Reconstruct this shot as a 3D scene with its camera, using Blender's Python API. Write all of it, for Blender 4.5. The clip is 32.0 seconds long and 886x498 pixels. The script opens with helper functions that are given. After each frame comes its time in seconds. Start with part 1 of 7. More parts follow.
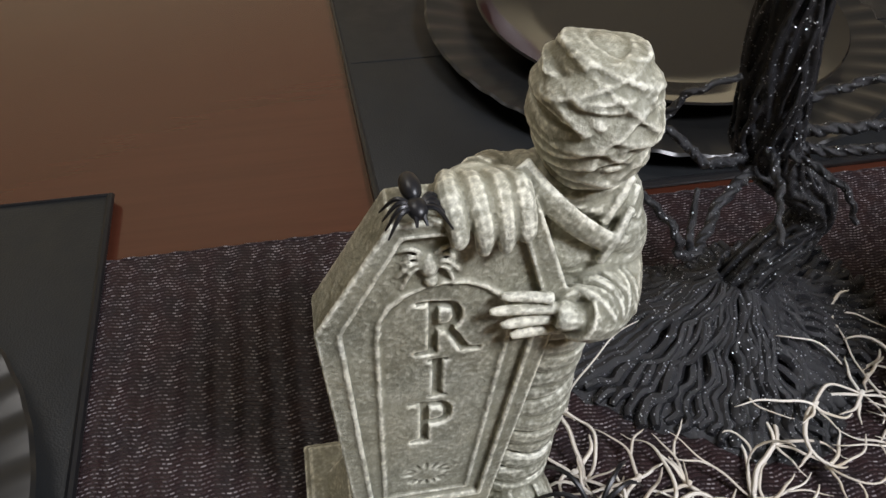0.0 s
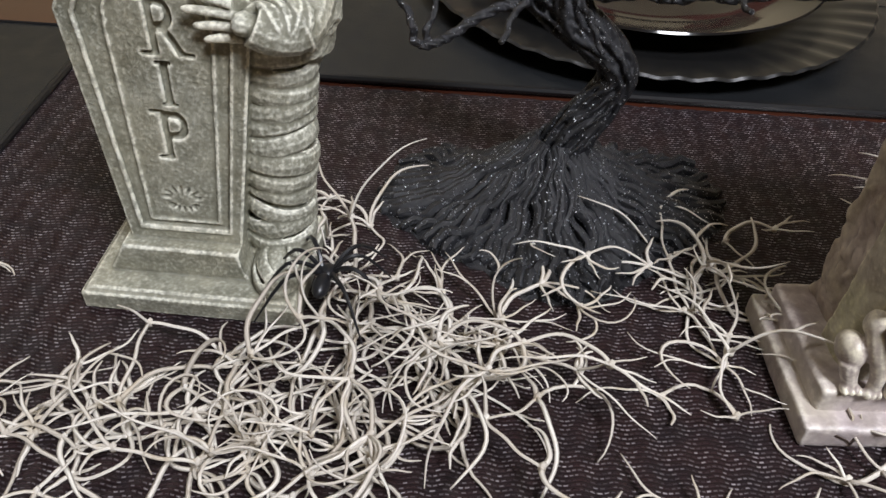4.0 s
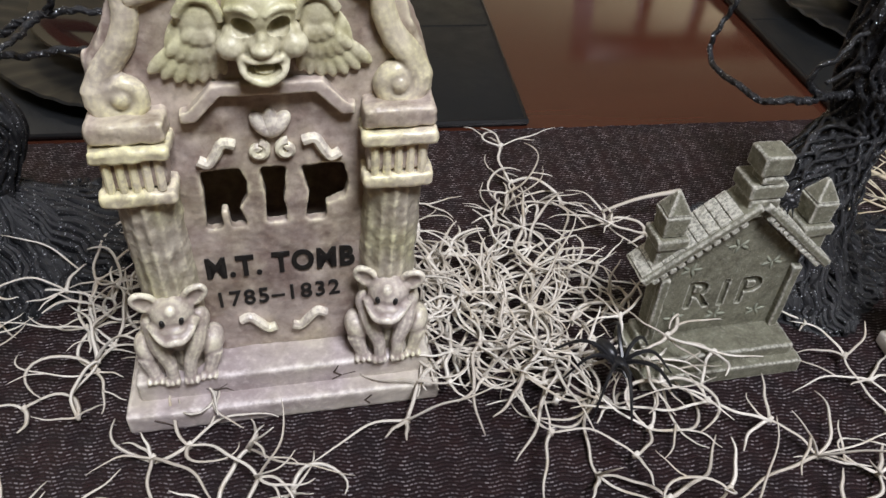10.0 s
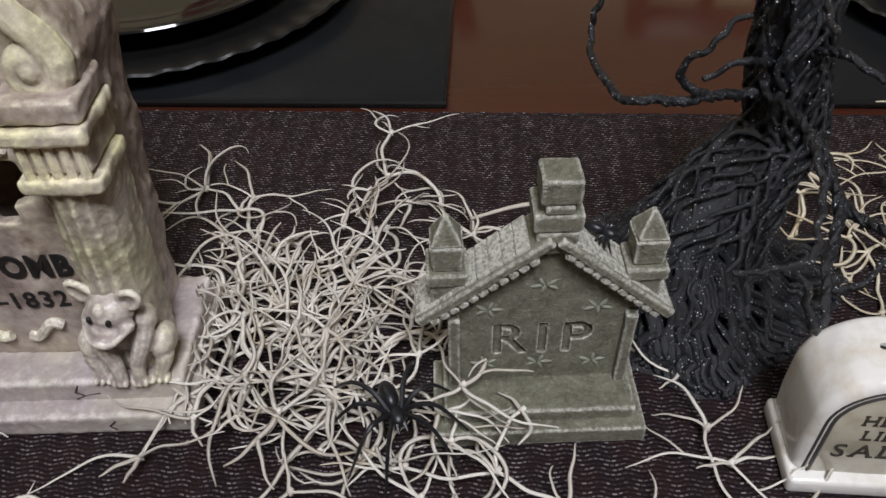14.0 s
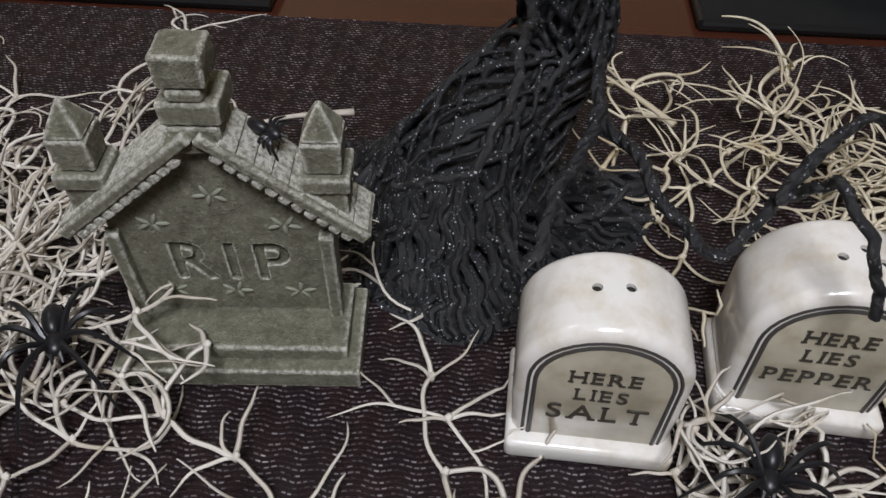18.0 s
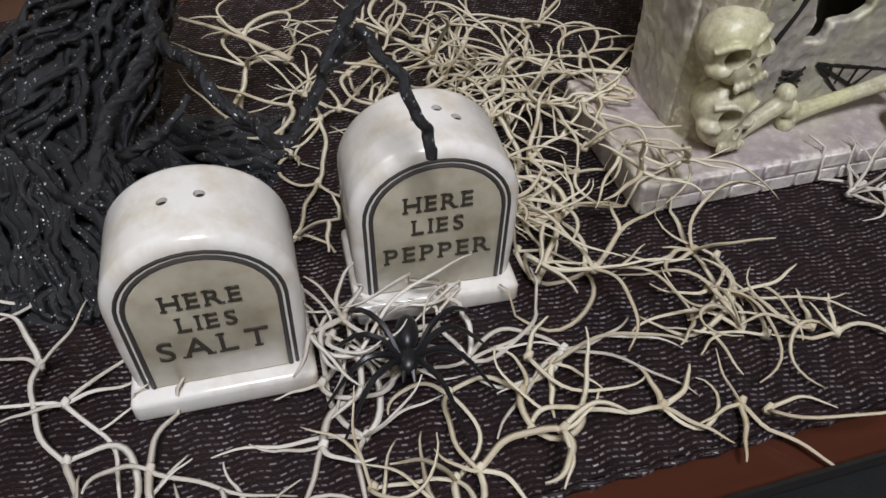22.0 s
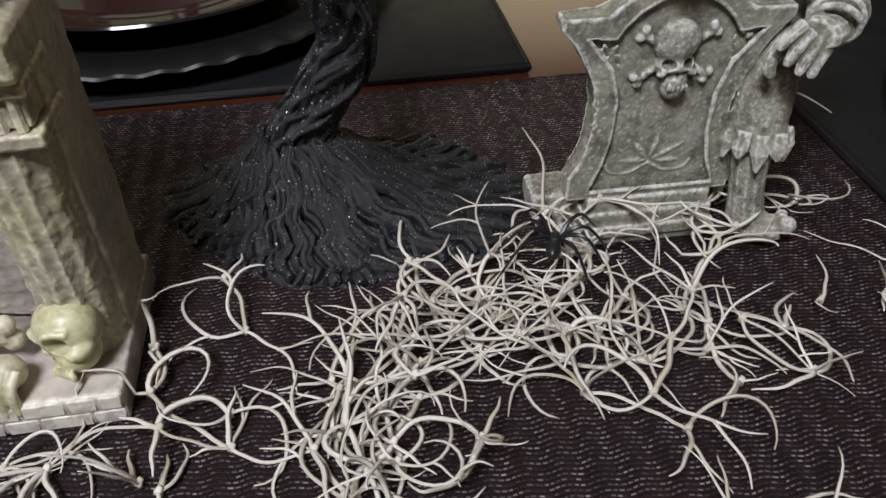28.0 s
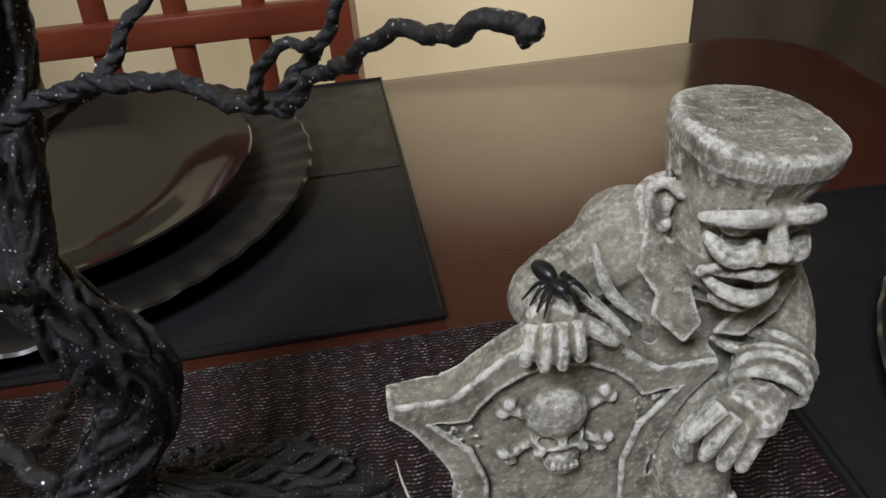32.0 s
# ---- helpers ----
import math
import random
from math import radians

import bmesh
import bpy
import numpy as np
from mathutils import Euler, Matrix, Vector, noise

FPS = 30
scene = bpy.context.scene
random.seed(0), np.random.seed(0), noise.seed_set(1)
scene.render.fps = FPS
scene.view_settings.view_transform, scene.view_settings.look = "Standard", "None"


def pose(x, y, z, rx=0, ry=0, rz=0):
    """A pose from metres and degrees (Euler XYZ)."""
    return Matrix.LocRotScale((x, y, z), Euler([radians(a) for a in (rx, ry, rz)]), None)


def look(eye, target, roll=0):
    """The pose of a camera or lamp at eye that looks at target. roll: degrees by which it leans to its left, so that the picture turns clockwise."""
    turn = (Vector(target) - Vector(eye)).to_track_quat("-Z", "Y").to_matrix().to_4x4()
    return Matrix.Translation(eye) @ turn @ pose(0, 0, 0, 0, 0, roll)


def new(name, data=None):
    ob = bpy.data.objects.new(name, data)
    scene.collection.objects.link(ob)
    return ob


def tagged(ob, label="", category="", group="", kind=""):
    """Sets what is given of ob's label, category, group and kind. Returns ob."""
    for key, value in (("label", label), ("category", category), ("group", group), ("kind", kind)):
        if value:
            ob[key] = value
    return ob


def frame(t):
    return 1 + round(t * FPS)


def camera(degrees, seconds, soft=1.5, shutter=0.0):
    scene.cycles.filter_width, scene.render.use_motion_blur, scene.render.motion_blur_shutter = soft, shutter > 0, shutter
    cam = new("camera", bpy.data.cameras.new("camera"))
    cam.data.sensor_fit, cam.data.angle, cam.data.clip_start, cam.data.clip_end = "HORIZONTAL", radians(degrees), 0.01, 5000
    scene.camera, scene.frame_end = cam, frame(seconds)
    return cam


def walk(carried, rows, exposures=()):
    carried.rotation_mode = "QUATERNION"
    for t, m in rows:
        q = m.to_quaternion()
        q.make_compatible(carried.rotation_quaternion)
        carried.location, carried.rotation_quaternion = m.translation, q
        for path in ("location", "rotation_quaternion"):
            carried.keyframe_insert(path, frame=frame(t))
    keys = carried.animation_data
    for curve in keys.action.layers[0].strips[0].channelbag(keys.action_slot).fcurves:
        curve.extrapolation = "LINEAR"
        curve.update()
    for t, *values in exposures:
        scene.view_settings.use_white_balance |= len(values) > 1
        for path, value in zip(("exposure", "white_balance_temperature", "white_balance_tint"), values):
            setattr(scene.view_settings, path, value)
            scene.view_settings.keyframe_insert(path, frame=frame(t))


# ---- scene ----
cam = camera(60.1, 32.0)
METRES, EYE, TILT, LEAN, TURN = 8.0, 1.5, 0.0, 0.0, 0.0
PATH = [
    (0, (-0.038, -0.289, 0.273), (0.305, 1.079, -1.145), 2.8),
    (0.5, (-0.026, -0.309, 0.274), (0.258, 1.066, -1.15), 2.1),
    (1, (-0.001, -0.339, 0.275), (0.199, 1.036, -1.163), 1.7),
    (1.5, (0.032, -0.366, 0.274), (0.147, 1.013, -1.171), 1.3),
    (2, (0.049, -0.364, 0.253), (0.1, 1.01, -1.199), 1.2),
    (2.5, (0.054, -0.362, 0.246), (0.094, 0.982, -1.235), 1.8),
    (4.5, (0.112, -0.404, 0.231), (0.056, 1.1, -1.086), 3.1),
    (5, (0.121, -0.408, 0.241), (0.075, 1.098, -1.073), 3.3),
    (5.5, (0.139, -0.415, 0.252), (0.1, 1.091, -1.064), 3.5),
    (6, (0.155, -0.425, 0.265), (0.122, 1.086, -1.045), 3.6),
    (6.5, (0.176, -0.437, 0.274), (0.167, 1.082, -1.027), 3.8),
    (7, (0.199, -0.438, 0.28), (0.217, 1.079, -1.023), 3.5),
    (7.5, (0.222, -0.439, 0.282), (0.283, 1.073, -1.026), 3.5),
    (8, (0.242, -0.439, 0.285), (0.349, 1.071, -1.021), 3.6),
    (8.5, (0.264, -0.437, 0.281), (0.415, 1.077, -1.017), 3.9),
    (9, (0.279, -0.436, 0.278), (0.469, 1.074, -1.02), 3.9),
    (9.5, (0.299, -0.436, 0.274), (0.514, 1.067, -1.028), 3.6),
    (10, (0.321, -0.433, 0.27), (0.547, 1.066, -1.034), 2.8),
    (10.5, (0.331, -0.434, 0.269), (0.58, 1.059, -1.038), 2.6),
    (11, (0.34, -0.435, 0.269), (0.604, 1.058, -1.035), 2.4),
    (11.5, (0.361, -0.431, 0.265), (0.632, 1.06, -1.04), 2.3),
    (12, (0.368, -0.431, 0.261), (0.633, 1.06, -1.046), 2.0),
    (12.5, (0.373, -0.427, 0.269), (0.62, 1.053, -1.053), 1.7),
    (13, (0.393, -0.408, 0.275), (0.562, 1.06, -1.073), 0.8),
    (13.5, (0.431, -0.394, 0.261), (0.473, 1.061, -1.109), -0.6),
    (14, (0.459, -0.382, 0.251), (0.371, 1.061, -1.131), -1.6),
    (14.5, (0.484, -0.377, 0.243), (0.263, 1.046, -1.145), -2.4),
    (16.5, (0.513, -0.364, 0.224), (0.151, 1.0, -1.193), -2.4),
    (17, (0.524, -0.354, 0.221), (0.237, 0.97, -1.25), -1.4),
    (17.5, (0.54, -0.352, 0.213), (0.356, 0.985, -1.263), -0.1),
    (18, (0.558, -0.352, 0.211), (0.457, 0.994, -1.264), 0.6),
    (18.5, (0.568, -0.353, 0.21), (0.562, 0.996, -1.266), 1.6),
    (19, (0.573, -0.367, 0.199), (0.673, 1.046, -1.213), 2.4),
    (19.5, (0.583, -0.365, 0.194), (0.713, 0.977, -1.283), 0.5),
    (20, (0.588, -0.363, 0.178), (0.793, 0.961, -1.307), 0.5),
    (20.5, (0.6, -0.362, 0.169), (0.866, 0.972, -1.297), 0.2),
    (21, (0.606, -0.363, 0.167), (0.921, 0.972, -1.289), 0.3),
    (21.5, (0.611, -0.366, 0.169), (0.98, 0.969, -1.273), 1.0),
    (22, (0.612, -0.37, 0.179), (1.035, 0.98, -1.235), 1.7),
    (22.5, (0.623, -0.38, 0.195), (1.081, 0.996, -1.182), 2.1),
    (23, (0.641, -0.386, 0.21), (1.109, 1.007, -1.147), 2.1),
    (23.5, (0.676, -0.395, 0.228), (1.133, 1.008, -1.123), 2.1),
    (24, (0.725, -0.406, 0.24), (1.161, 1.012, -1.101), 2.0),
    (24.5, (0.777, -0.42, 0.245), (1.203, 1.016, -1.081), 2.0),
    (25, (0.82, -0.42, 0.252), (1.202, 1.018, -1.085), 1.1),
    (25.5, (0.86, -0.418, 0.25), (1.201, 1.029, -1.088), 0.5),
    (26, (0.892, -0.409, 0.239), (1.18, 1.057, -1.09), -0.7),
    (26.5, (0.916, -0.384, 0.221), (1.189, 1.088, -1.106), -0.4),
    (28.5, (0.96, -0.367, 0.202), (1.205, 1.147, -1.082), -0.7),
    (29, (0.97, -0.371, 0.214), (1.218, 1.17, -1.036), -0.8),
    (29.5, (0.988, -0.364, 0.226), (1.231, 1.193, -1.006), -1.3),
    (30, (0.999, -0.354, 0.237), (1.232, 1.224, -0.969), -1.7),
    (30.5, (1.005, -0.341, 0.243), (1.231, 1.262, -0.932), -2.3),
    (31, (1.011, -0.317, 0.248), (1.235, 1.309, -0.895), -2.8),
    (31.5, (1.024, -0.283, 0.24), (1.215, 1.35, -0.898), -4.2),
    (32, (1.031, -0.269, 0.228), (1.234, 1.366, -0.906), -4.4),
]
walk(cam, [(t, look(eye, target, roll)) for t, eye, target, roll in PATH], [(0.0, 0.22), (6.0, 0.18), (8.0, 0.0), (11.0, -0.05), (13.0, -0.28), (17.0, -0.48), (20.0, -0.52), (23.0, -0.4), (25.0, -0.2), (27.0, -0.12), (29.0, 0.0), (31.0, 0.05), (32.0, -0.05)])

# ---- world and lamps ----
world = bpy.data.worlds.new("world")
scene.world = world
world.use_nodes = True
world.node_tree.nodes["Background"].inputs["Color"].default_value = (1.0, 0.97, 0.97, 1)
world.node_tree.nodes["Background"].inputs["Strength"].default_value = 0.05


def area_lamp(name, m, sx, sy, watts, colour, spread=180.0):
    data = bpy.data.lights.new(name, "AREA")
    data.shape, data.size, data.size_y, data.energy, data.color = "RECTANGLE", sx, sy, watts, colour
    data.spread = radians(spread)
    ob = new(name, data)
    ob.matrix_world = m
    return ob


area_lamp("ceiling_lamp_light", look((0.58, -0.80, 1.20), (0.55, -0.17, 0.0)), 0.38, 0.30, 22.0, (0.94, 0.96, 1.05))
# Two unseen fills, added to brighten the wall behind the table.
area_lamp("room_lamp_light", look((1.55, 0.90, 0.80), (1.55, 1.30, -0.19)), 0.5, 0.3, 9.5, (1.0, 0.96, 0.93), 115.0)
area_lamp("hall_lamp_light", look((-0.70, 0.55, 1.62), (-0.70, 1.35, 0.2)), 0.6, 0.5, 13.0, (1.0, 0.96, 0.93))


# ---- materials ----
def material(name, colour, rough=0.6, metal=0.0, spec=0.5):
    m = bpy.data.materials.new(name)
    m.use_nodes = True
    b = m.node_tree.nodes["Principled BSDF"]
    b.inputs["Base Color"].default_value = (*colour, 1)
    b.inputs["Roughness"].default_value = rough
    b.inputs["Metallic"].default_value = metal
    b.inputs["Specular IOR Level"].default_value = spec
    return m


class Net:
    """A short hand for node trees."""

    def __init__(self, m):
        self.t = m.node_tree
        self.b = self.t.nodes["Principled BSDF"]

    def node(self, kind, **inputs):
        n = self.t.nodes.new(kind)
        for k, v in inputs.items():
            self.put(n.inputs[k.replace("_", " ")], v)
        return n

    def put(self, socket, v):
        if hasattr(v, "is_output"):
            self.t.links.new(v, socket)
        else:
            socket.default_value = v

    def math(self, op, a, b=0.0):
        n = self.t.nodes.new("ShaderNodeMath")
        n.operation = op
        self.put(n.inputs[0], a)
        self.put(n.inputs[1], b)
        return n.outputs[0]

    def coords(self):
        return self.t.nodes.new("ShaderNodeTexCoord").outputs["Object"]

    def noise(self, scale, detail=4.0, rough=0.6, vector=None):
        n = self.node("ShaderNodeTexNoise", Scale=scale, Detail=detail, Roughness=rough)
        self.put(n.inputs["Vector"], vector if vector is not None else self.coords())
        return n.outputs["Fac"]

    def ramp(self, fac, *stops):
        n = self.t.nodes.new("ShaderNodeValToRGB")
        self.put(n.inputs["Fac"], fac)
        e = n.color_ramp.elements
        while len(e) < len(stops):
            e.new(0.5)
        for el, (p, c) in zip(e, stops):
            el.position, el.color = p, (*c, 1) if hasattr(c, "__len__") else (c, c, c, 1)
        return n.outputs["Color"]

    def mix(self, fac, a, b, how="MIX"):
        n = self.t.nodes.new("ShaderNodeMix")
        n.data_type, n.blend_type = "RGBA", how
        self.put(n.inputs[0], fac)
        for s, v in ((n.inputs[6], a), (n.inputs[7], b)):
            self.put(s, v if hasattr(v, "is_output") else (*v, 1))
        return n.outputs[2]

    def bump(self, height, strength, distance):
        n = self.node("ShaderNodeBump", Strength=strength, Distance=distance, Height=height)
        self.t.links.new(n.outputs["Normal"], self.b.inputs["Normal"])

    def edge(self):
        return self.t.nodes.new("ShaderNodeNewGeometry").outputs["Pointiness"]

    def set(self, **kw):
        for k, v in kw.items():
            self.put(self.b.inputs[k.replace("_", " ")], v)


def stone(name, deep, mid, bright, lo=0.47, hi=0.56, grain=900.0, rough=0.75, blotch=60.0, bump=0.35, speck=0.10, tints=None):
    """Cast resin stone: darker in the hollows, dry-brushed light paint on the raised edges."""
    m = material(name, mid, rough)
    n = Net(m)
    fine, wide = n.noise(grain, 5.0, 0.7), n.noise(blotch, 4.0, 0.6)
    curvature = n.math("ADD", n.edge(), n.math("MULTIPLY", n.math("SUBTRACT", fine, 0.5), speck))
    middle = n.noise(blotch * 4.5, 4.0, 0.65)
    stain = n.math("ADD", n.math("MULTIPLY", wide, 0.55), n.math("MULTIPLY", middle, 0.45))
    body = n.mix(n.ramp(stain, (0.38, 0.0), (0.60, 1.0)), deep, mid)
    # Colour goes darker where the mesh is concave.
    body = n.mix(n.ramp(curvature, (lo - 0.075, 1.0), (lo - 0.01, 0.0)), body, tuple(c * 0.45 for c in deep))
    worn = n.math("MULTIPLY", n.ramp(curvature, (lo, 0.0), (hi, 1.0)), n.ramp(middle, (0.40, 0.30), (0.56, 1.0)))
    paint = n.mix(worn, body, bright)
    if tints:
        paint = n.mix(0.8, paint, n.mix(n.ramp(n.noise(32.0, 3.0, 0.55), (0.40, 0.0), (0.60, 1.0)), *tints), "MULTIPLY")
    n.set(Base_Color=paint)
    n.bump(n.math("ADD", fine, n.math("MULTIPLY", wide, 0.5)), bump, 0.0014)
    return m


# In these two the bright edge paint also holds painted-in gloss highlights.
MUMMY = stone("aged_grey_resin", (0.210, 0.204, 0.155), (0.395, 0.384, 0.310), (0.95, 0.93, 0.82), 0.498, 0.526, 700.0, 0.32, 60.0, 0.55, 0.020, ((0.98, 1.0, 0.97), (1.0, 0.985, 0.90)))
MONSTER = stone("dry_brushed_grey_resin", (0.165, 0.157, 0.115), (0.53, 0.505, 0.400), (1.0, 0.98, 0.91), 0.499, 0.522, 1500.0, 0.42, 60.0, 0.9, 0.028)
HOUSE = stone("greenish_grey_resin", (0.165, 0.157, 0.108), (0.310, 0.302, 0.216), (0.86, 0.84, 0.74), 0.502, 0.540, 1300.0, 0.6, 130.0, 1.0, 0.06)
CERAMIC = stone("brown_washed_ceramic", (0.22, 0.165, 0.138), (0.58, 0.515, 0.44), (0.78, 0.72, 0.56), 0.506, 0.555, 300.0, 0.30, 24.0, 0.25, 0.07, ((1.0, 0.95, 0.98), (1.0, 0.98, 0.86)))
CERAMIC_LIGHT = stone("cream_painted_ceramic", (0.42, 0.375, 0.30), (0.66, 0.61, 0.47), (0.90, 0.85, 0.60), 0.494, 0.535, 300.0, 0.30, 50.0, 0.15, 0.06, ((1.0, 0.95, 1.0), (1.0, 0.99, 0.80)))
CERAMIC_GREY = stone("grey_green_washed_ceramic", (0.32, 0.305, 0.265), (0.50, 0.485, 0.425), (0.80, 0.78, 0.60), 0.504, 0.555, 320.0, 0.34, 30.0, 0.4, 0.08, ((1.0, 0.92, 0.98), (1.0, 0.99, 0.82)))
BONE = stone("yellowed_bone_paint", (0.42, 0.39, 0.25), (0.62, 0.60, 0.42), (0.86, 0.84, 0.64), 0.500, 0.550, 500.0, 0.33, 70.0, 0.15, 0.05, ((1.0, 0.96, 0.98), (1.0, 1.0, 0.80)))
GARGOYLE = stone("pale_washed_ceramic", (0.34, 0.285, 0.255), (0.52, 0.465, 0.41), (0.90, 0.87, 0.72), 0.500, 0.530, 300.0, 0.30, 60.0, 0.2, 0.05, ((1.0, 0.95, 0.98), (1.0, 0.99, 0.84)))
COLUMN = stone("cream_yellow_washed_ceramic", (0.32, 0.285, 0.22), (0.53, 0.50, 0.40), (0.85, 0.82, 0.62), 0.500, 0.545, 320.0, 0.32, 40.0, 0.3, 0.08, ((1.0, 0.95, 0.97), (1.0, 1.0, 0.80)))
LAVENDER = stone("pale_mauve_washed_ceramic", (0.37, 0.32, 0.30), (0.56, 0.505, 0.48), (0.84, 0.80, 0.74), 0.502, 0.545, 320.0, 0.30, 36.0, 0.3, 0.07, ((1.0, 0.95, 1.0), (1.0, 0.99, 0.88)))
CERAMIC_INNER = material("raw_ceramic_inside", (0.80, 0.80, 0.77), 0.7)


def glazed():
    m = material("white_glazed_ceramic", (0.86, 0.83, 0.78), 0.22)
    n = Net(m)
    n.set(Base_Color=n.mix(n.ramp(n.noise(70.0, 5.0), (0.46, 0.0), (0.72, 1.0)), (0.88, 0.85, 0.80), (0.68, 0.60, 0.47)))
    n.bump(n.noise(180.0), 0.06, 0.001)
    n.set(Coat_Weight=0.5)
    return m


def face_glaze():
    m = material("cream_glazed_panel", (0.55, 0.50, 0.38), 0.3)
    n = Net(m)
    # Cream glaze, taken darker to hold some shade of the fronts.
    n.set(Base_Color=n.mix(n.ramp(n.noise(90.0, 5.0), (0.4, 0.0), (0.7, 1.0)), (0.62, 0.575, 0.45), (0.45, 0.39, 0.27)))
    n.set(Coat_Weight=0.3)
    return m


GLAZE, PANEL = glazed(), face_glaze()
INK = material("black_ink_paint", (0.012, 0.011, 0.010), 0.5)
PRINT = material("worn_dark_print", (0.055, 0.048, 0.036), 0.5)
LINE = material("dark_grey_stripe", (0.06, 0.055, 0.05), 0.4)
SPIDER = material("black_rubber", (0.012, 0.012, 0.014), 0.38)
RESIN = material("plain_green_grey_resin", (0.27, 0.28, 0.215), 0.75)
CRACK = material("dark_brown_crack", (0.06, 0.04, 0.03), 0.6)
# Dark colour set on the cutters of the skull sockets.
SOCKET = material("dark_socket_paint", (0.02, 0.017, 0.012), 0.7)
CHAR = material("dark_groove", (0.08, 0.075, 0.05), 0.8)


def glitter(name, base, amount):
    """Black paint with flakes that each face their own way."""
    m = material(name, base, 0.42, 0.0, 0.50)
    n = Net(m)
    v = n.node("ShaderNodeTexVoronoi", Scale=2000.0)
    n.put(v.inputs["Vector"], n.coords())
    sep = n.node("ShaderNodeSeparateColor", Color=v.outputs["Color"])
    spark = n.ramp(sep.outputs[0], (amount, 0.0), (amount + 0.01, 1.0))
    n.set(Base_Color=n.mix(spark, base, (0.90, 0.93, 0.98)), Metallic=n.math("MULTIPLY", spark, 0.85),
          Roughness=n.math("SUBTRACT", 0.36, n.math("MULTIPLY", spark, 0.04)))
    n.bump(n.noise(1100.0, 5.0, 0.75), 0.6, 0.0010)
    bump = n.b.inputs["Normal"].links[0].from_node
    tilt = n.node("ShaderNodeVectorMath")
    tilt.operation = "SUBTRACT"
    n.put(tilt.inputs[0], v.outputs["Color"])
    tilt.inputs[1].default_value = (0.5, 0.5, 0.5)
    more = n.node("ShaderNodeVectorMath")
    more.operation = "SCALE"
    n.put(more.inputs[0], tilt.outputs[0])
    n.put(more.inputs["Scale"], n.math("MULTIPLY", spark, 1.5))
    total = n.node("ShaderNodeVectorMath")
    total.operation = "ADD"
    n.put(total.inputs[0], bump.outputs["Normal"])
    n.put(total.inputs[1], more.outputs[0])
    unit = n.node("ShaderNodeVectorMath")
    unit.operation = "NORMALIZE"
    n.put(unit.inputs[0], total.outputs[0])
    n.put(n.b.inputs["Normal"], unit.outputs[0])
    return m


BARK = glitter("black_glittered_wire", (0.0140, 0.0146, 0.0170), 0.974)


def moss_look(name, dull, pale, knot):
    m = material(name, pale, 0.8)
    n = Net(m)
    isle = n.t.nodes.new("ShaderNodeNewGeometry").outputs["Random Per Island"]
    a = n.mix(n.ramp(isle, (0.0, 0.0), (1.0, 1.0)), dull, pale)
    n.set(Base_Color=n.mix(n.ramp(n.noise(60.0, 4.0), (0.54, 0.0), (0.74, 1.0)), a, knot))
    n.bump(n.noise(1500.0), 0.3, 0.0005)
    return m


MOSS = moss_look("dried_white_moss", (0.55, 0.495, 0.42), (0.80, 0.755, 0.675), (0.50, 0.42, 0.30))
MOSS_WARM = moss_look("dried_yellowish_moss", (0.58, 0.50, 0.36), (0.80, 0.73, 0.56), (0.48, 0.38, 0.22))


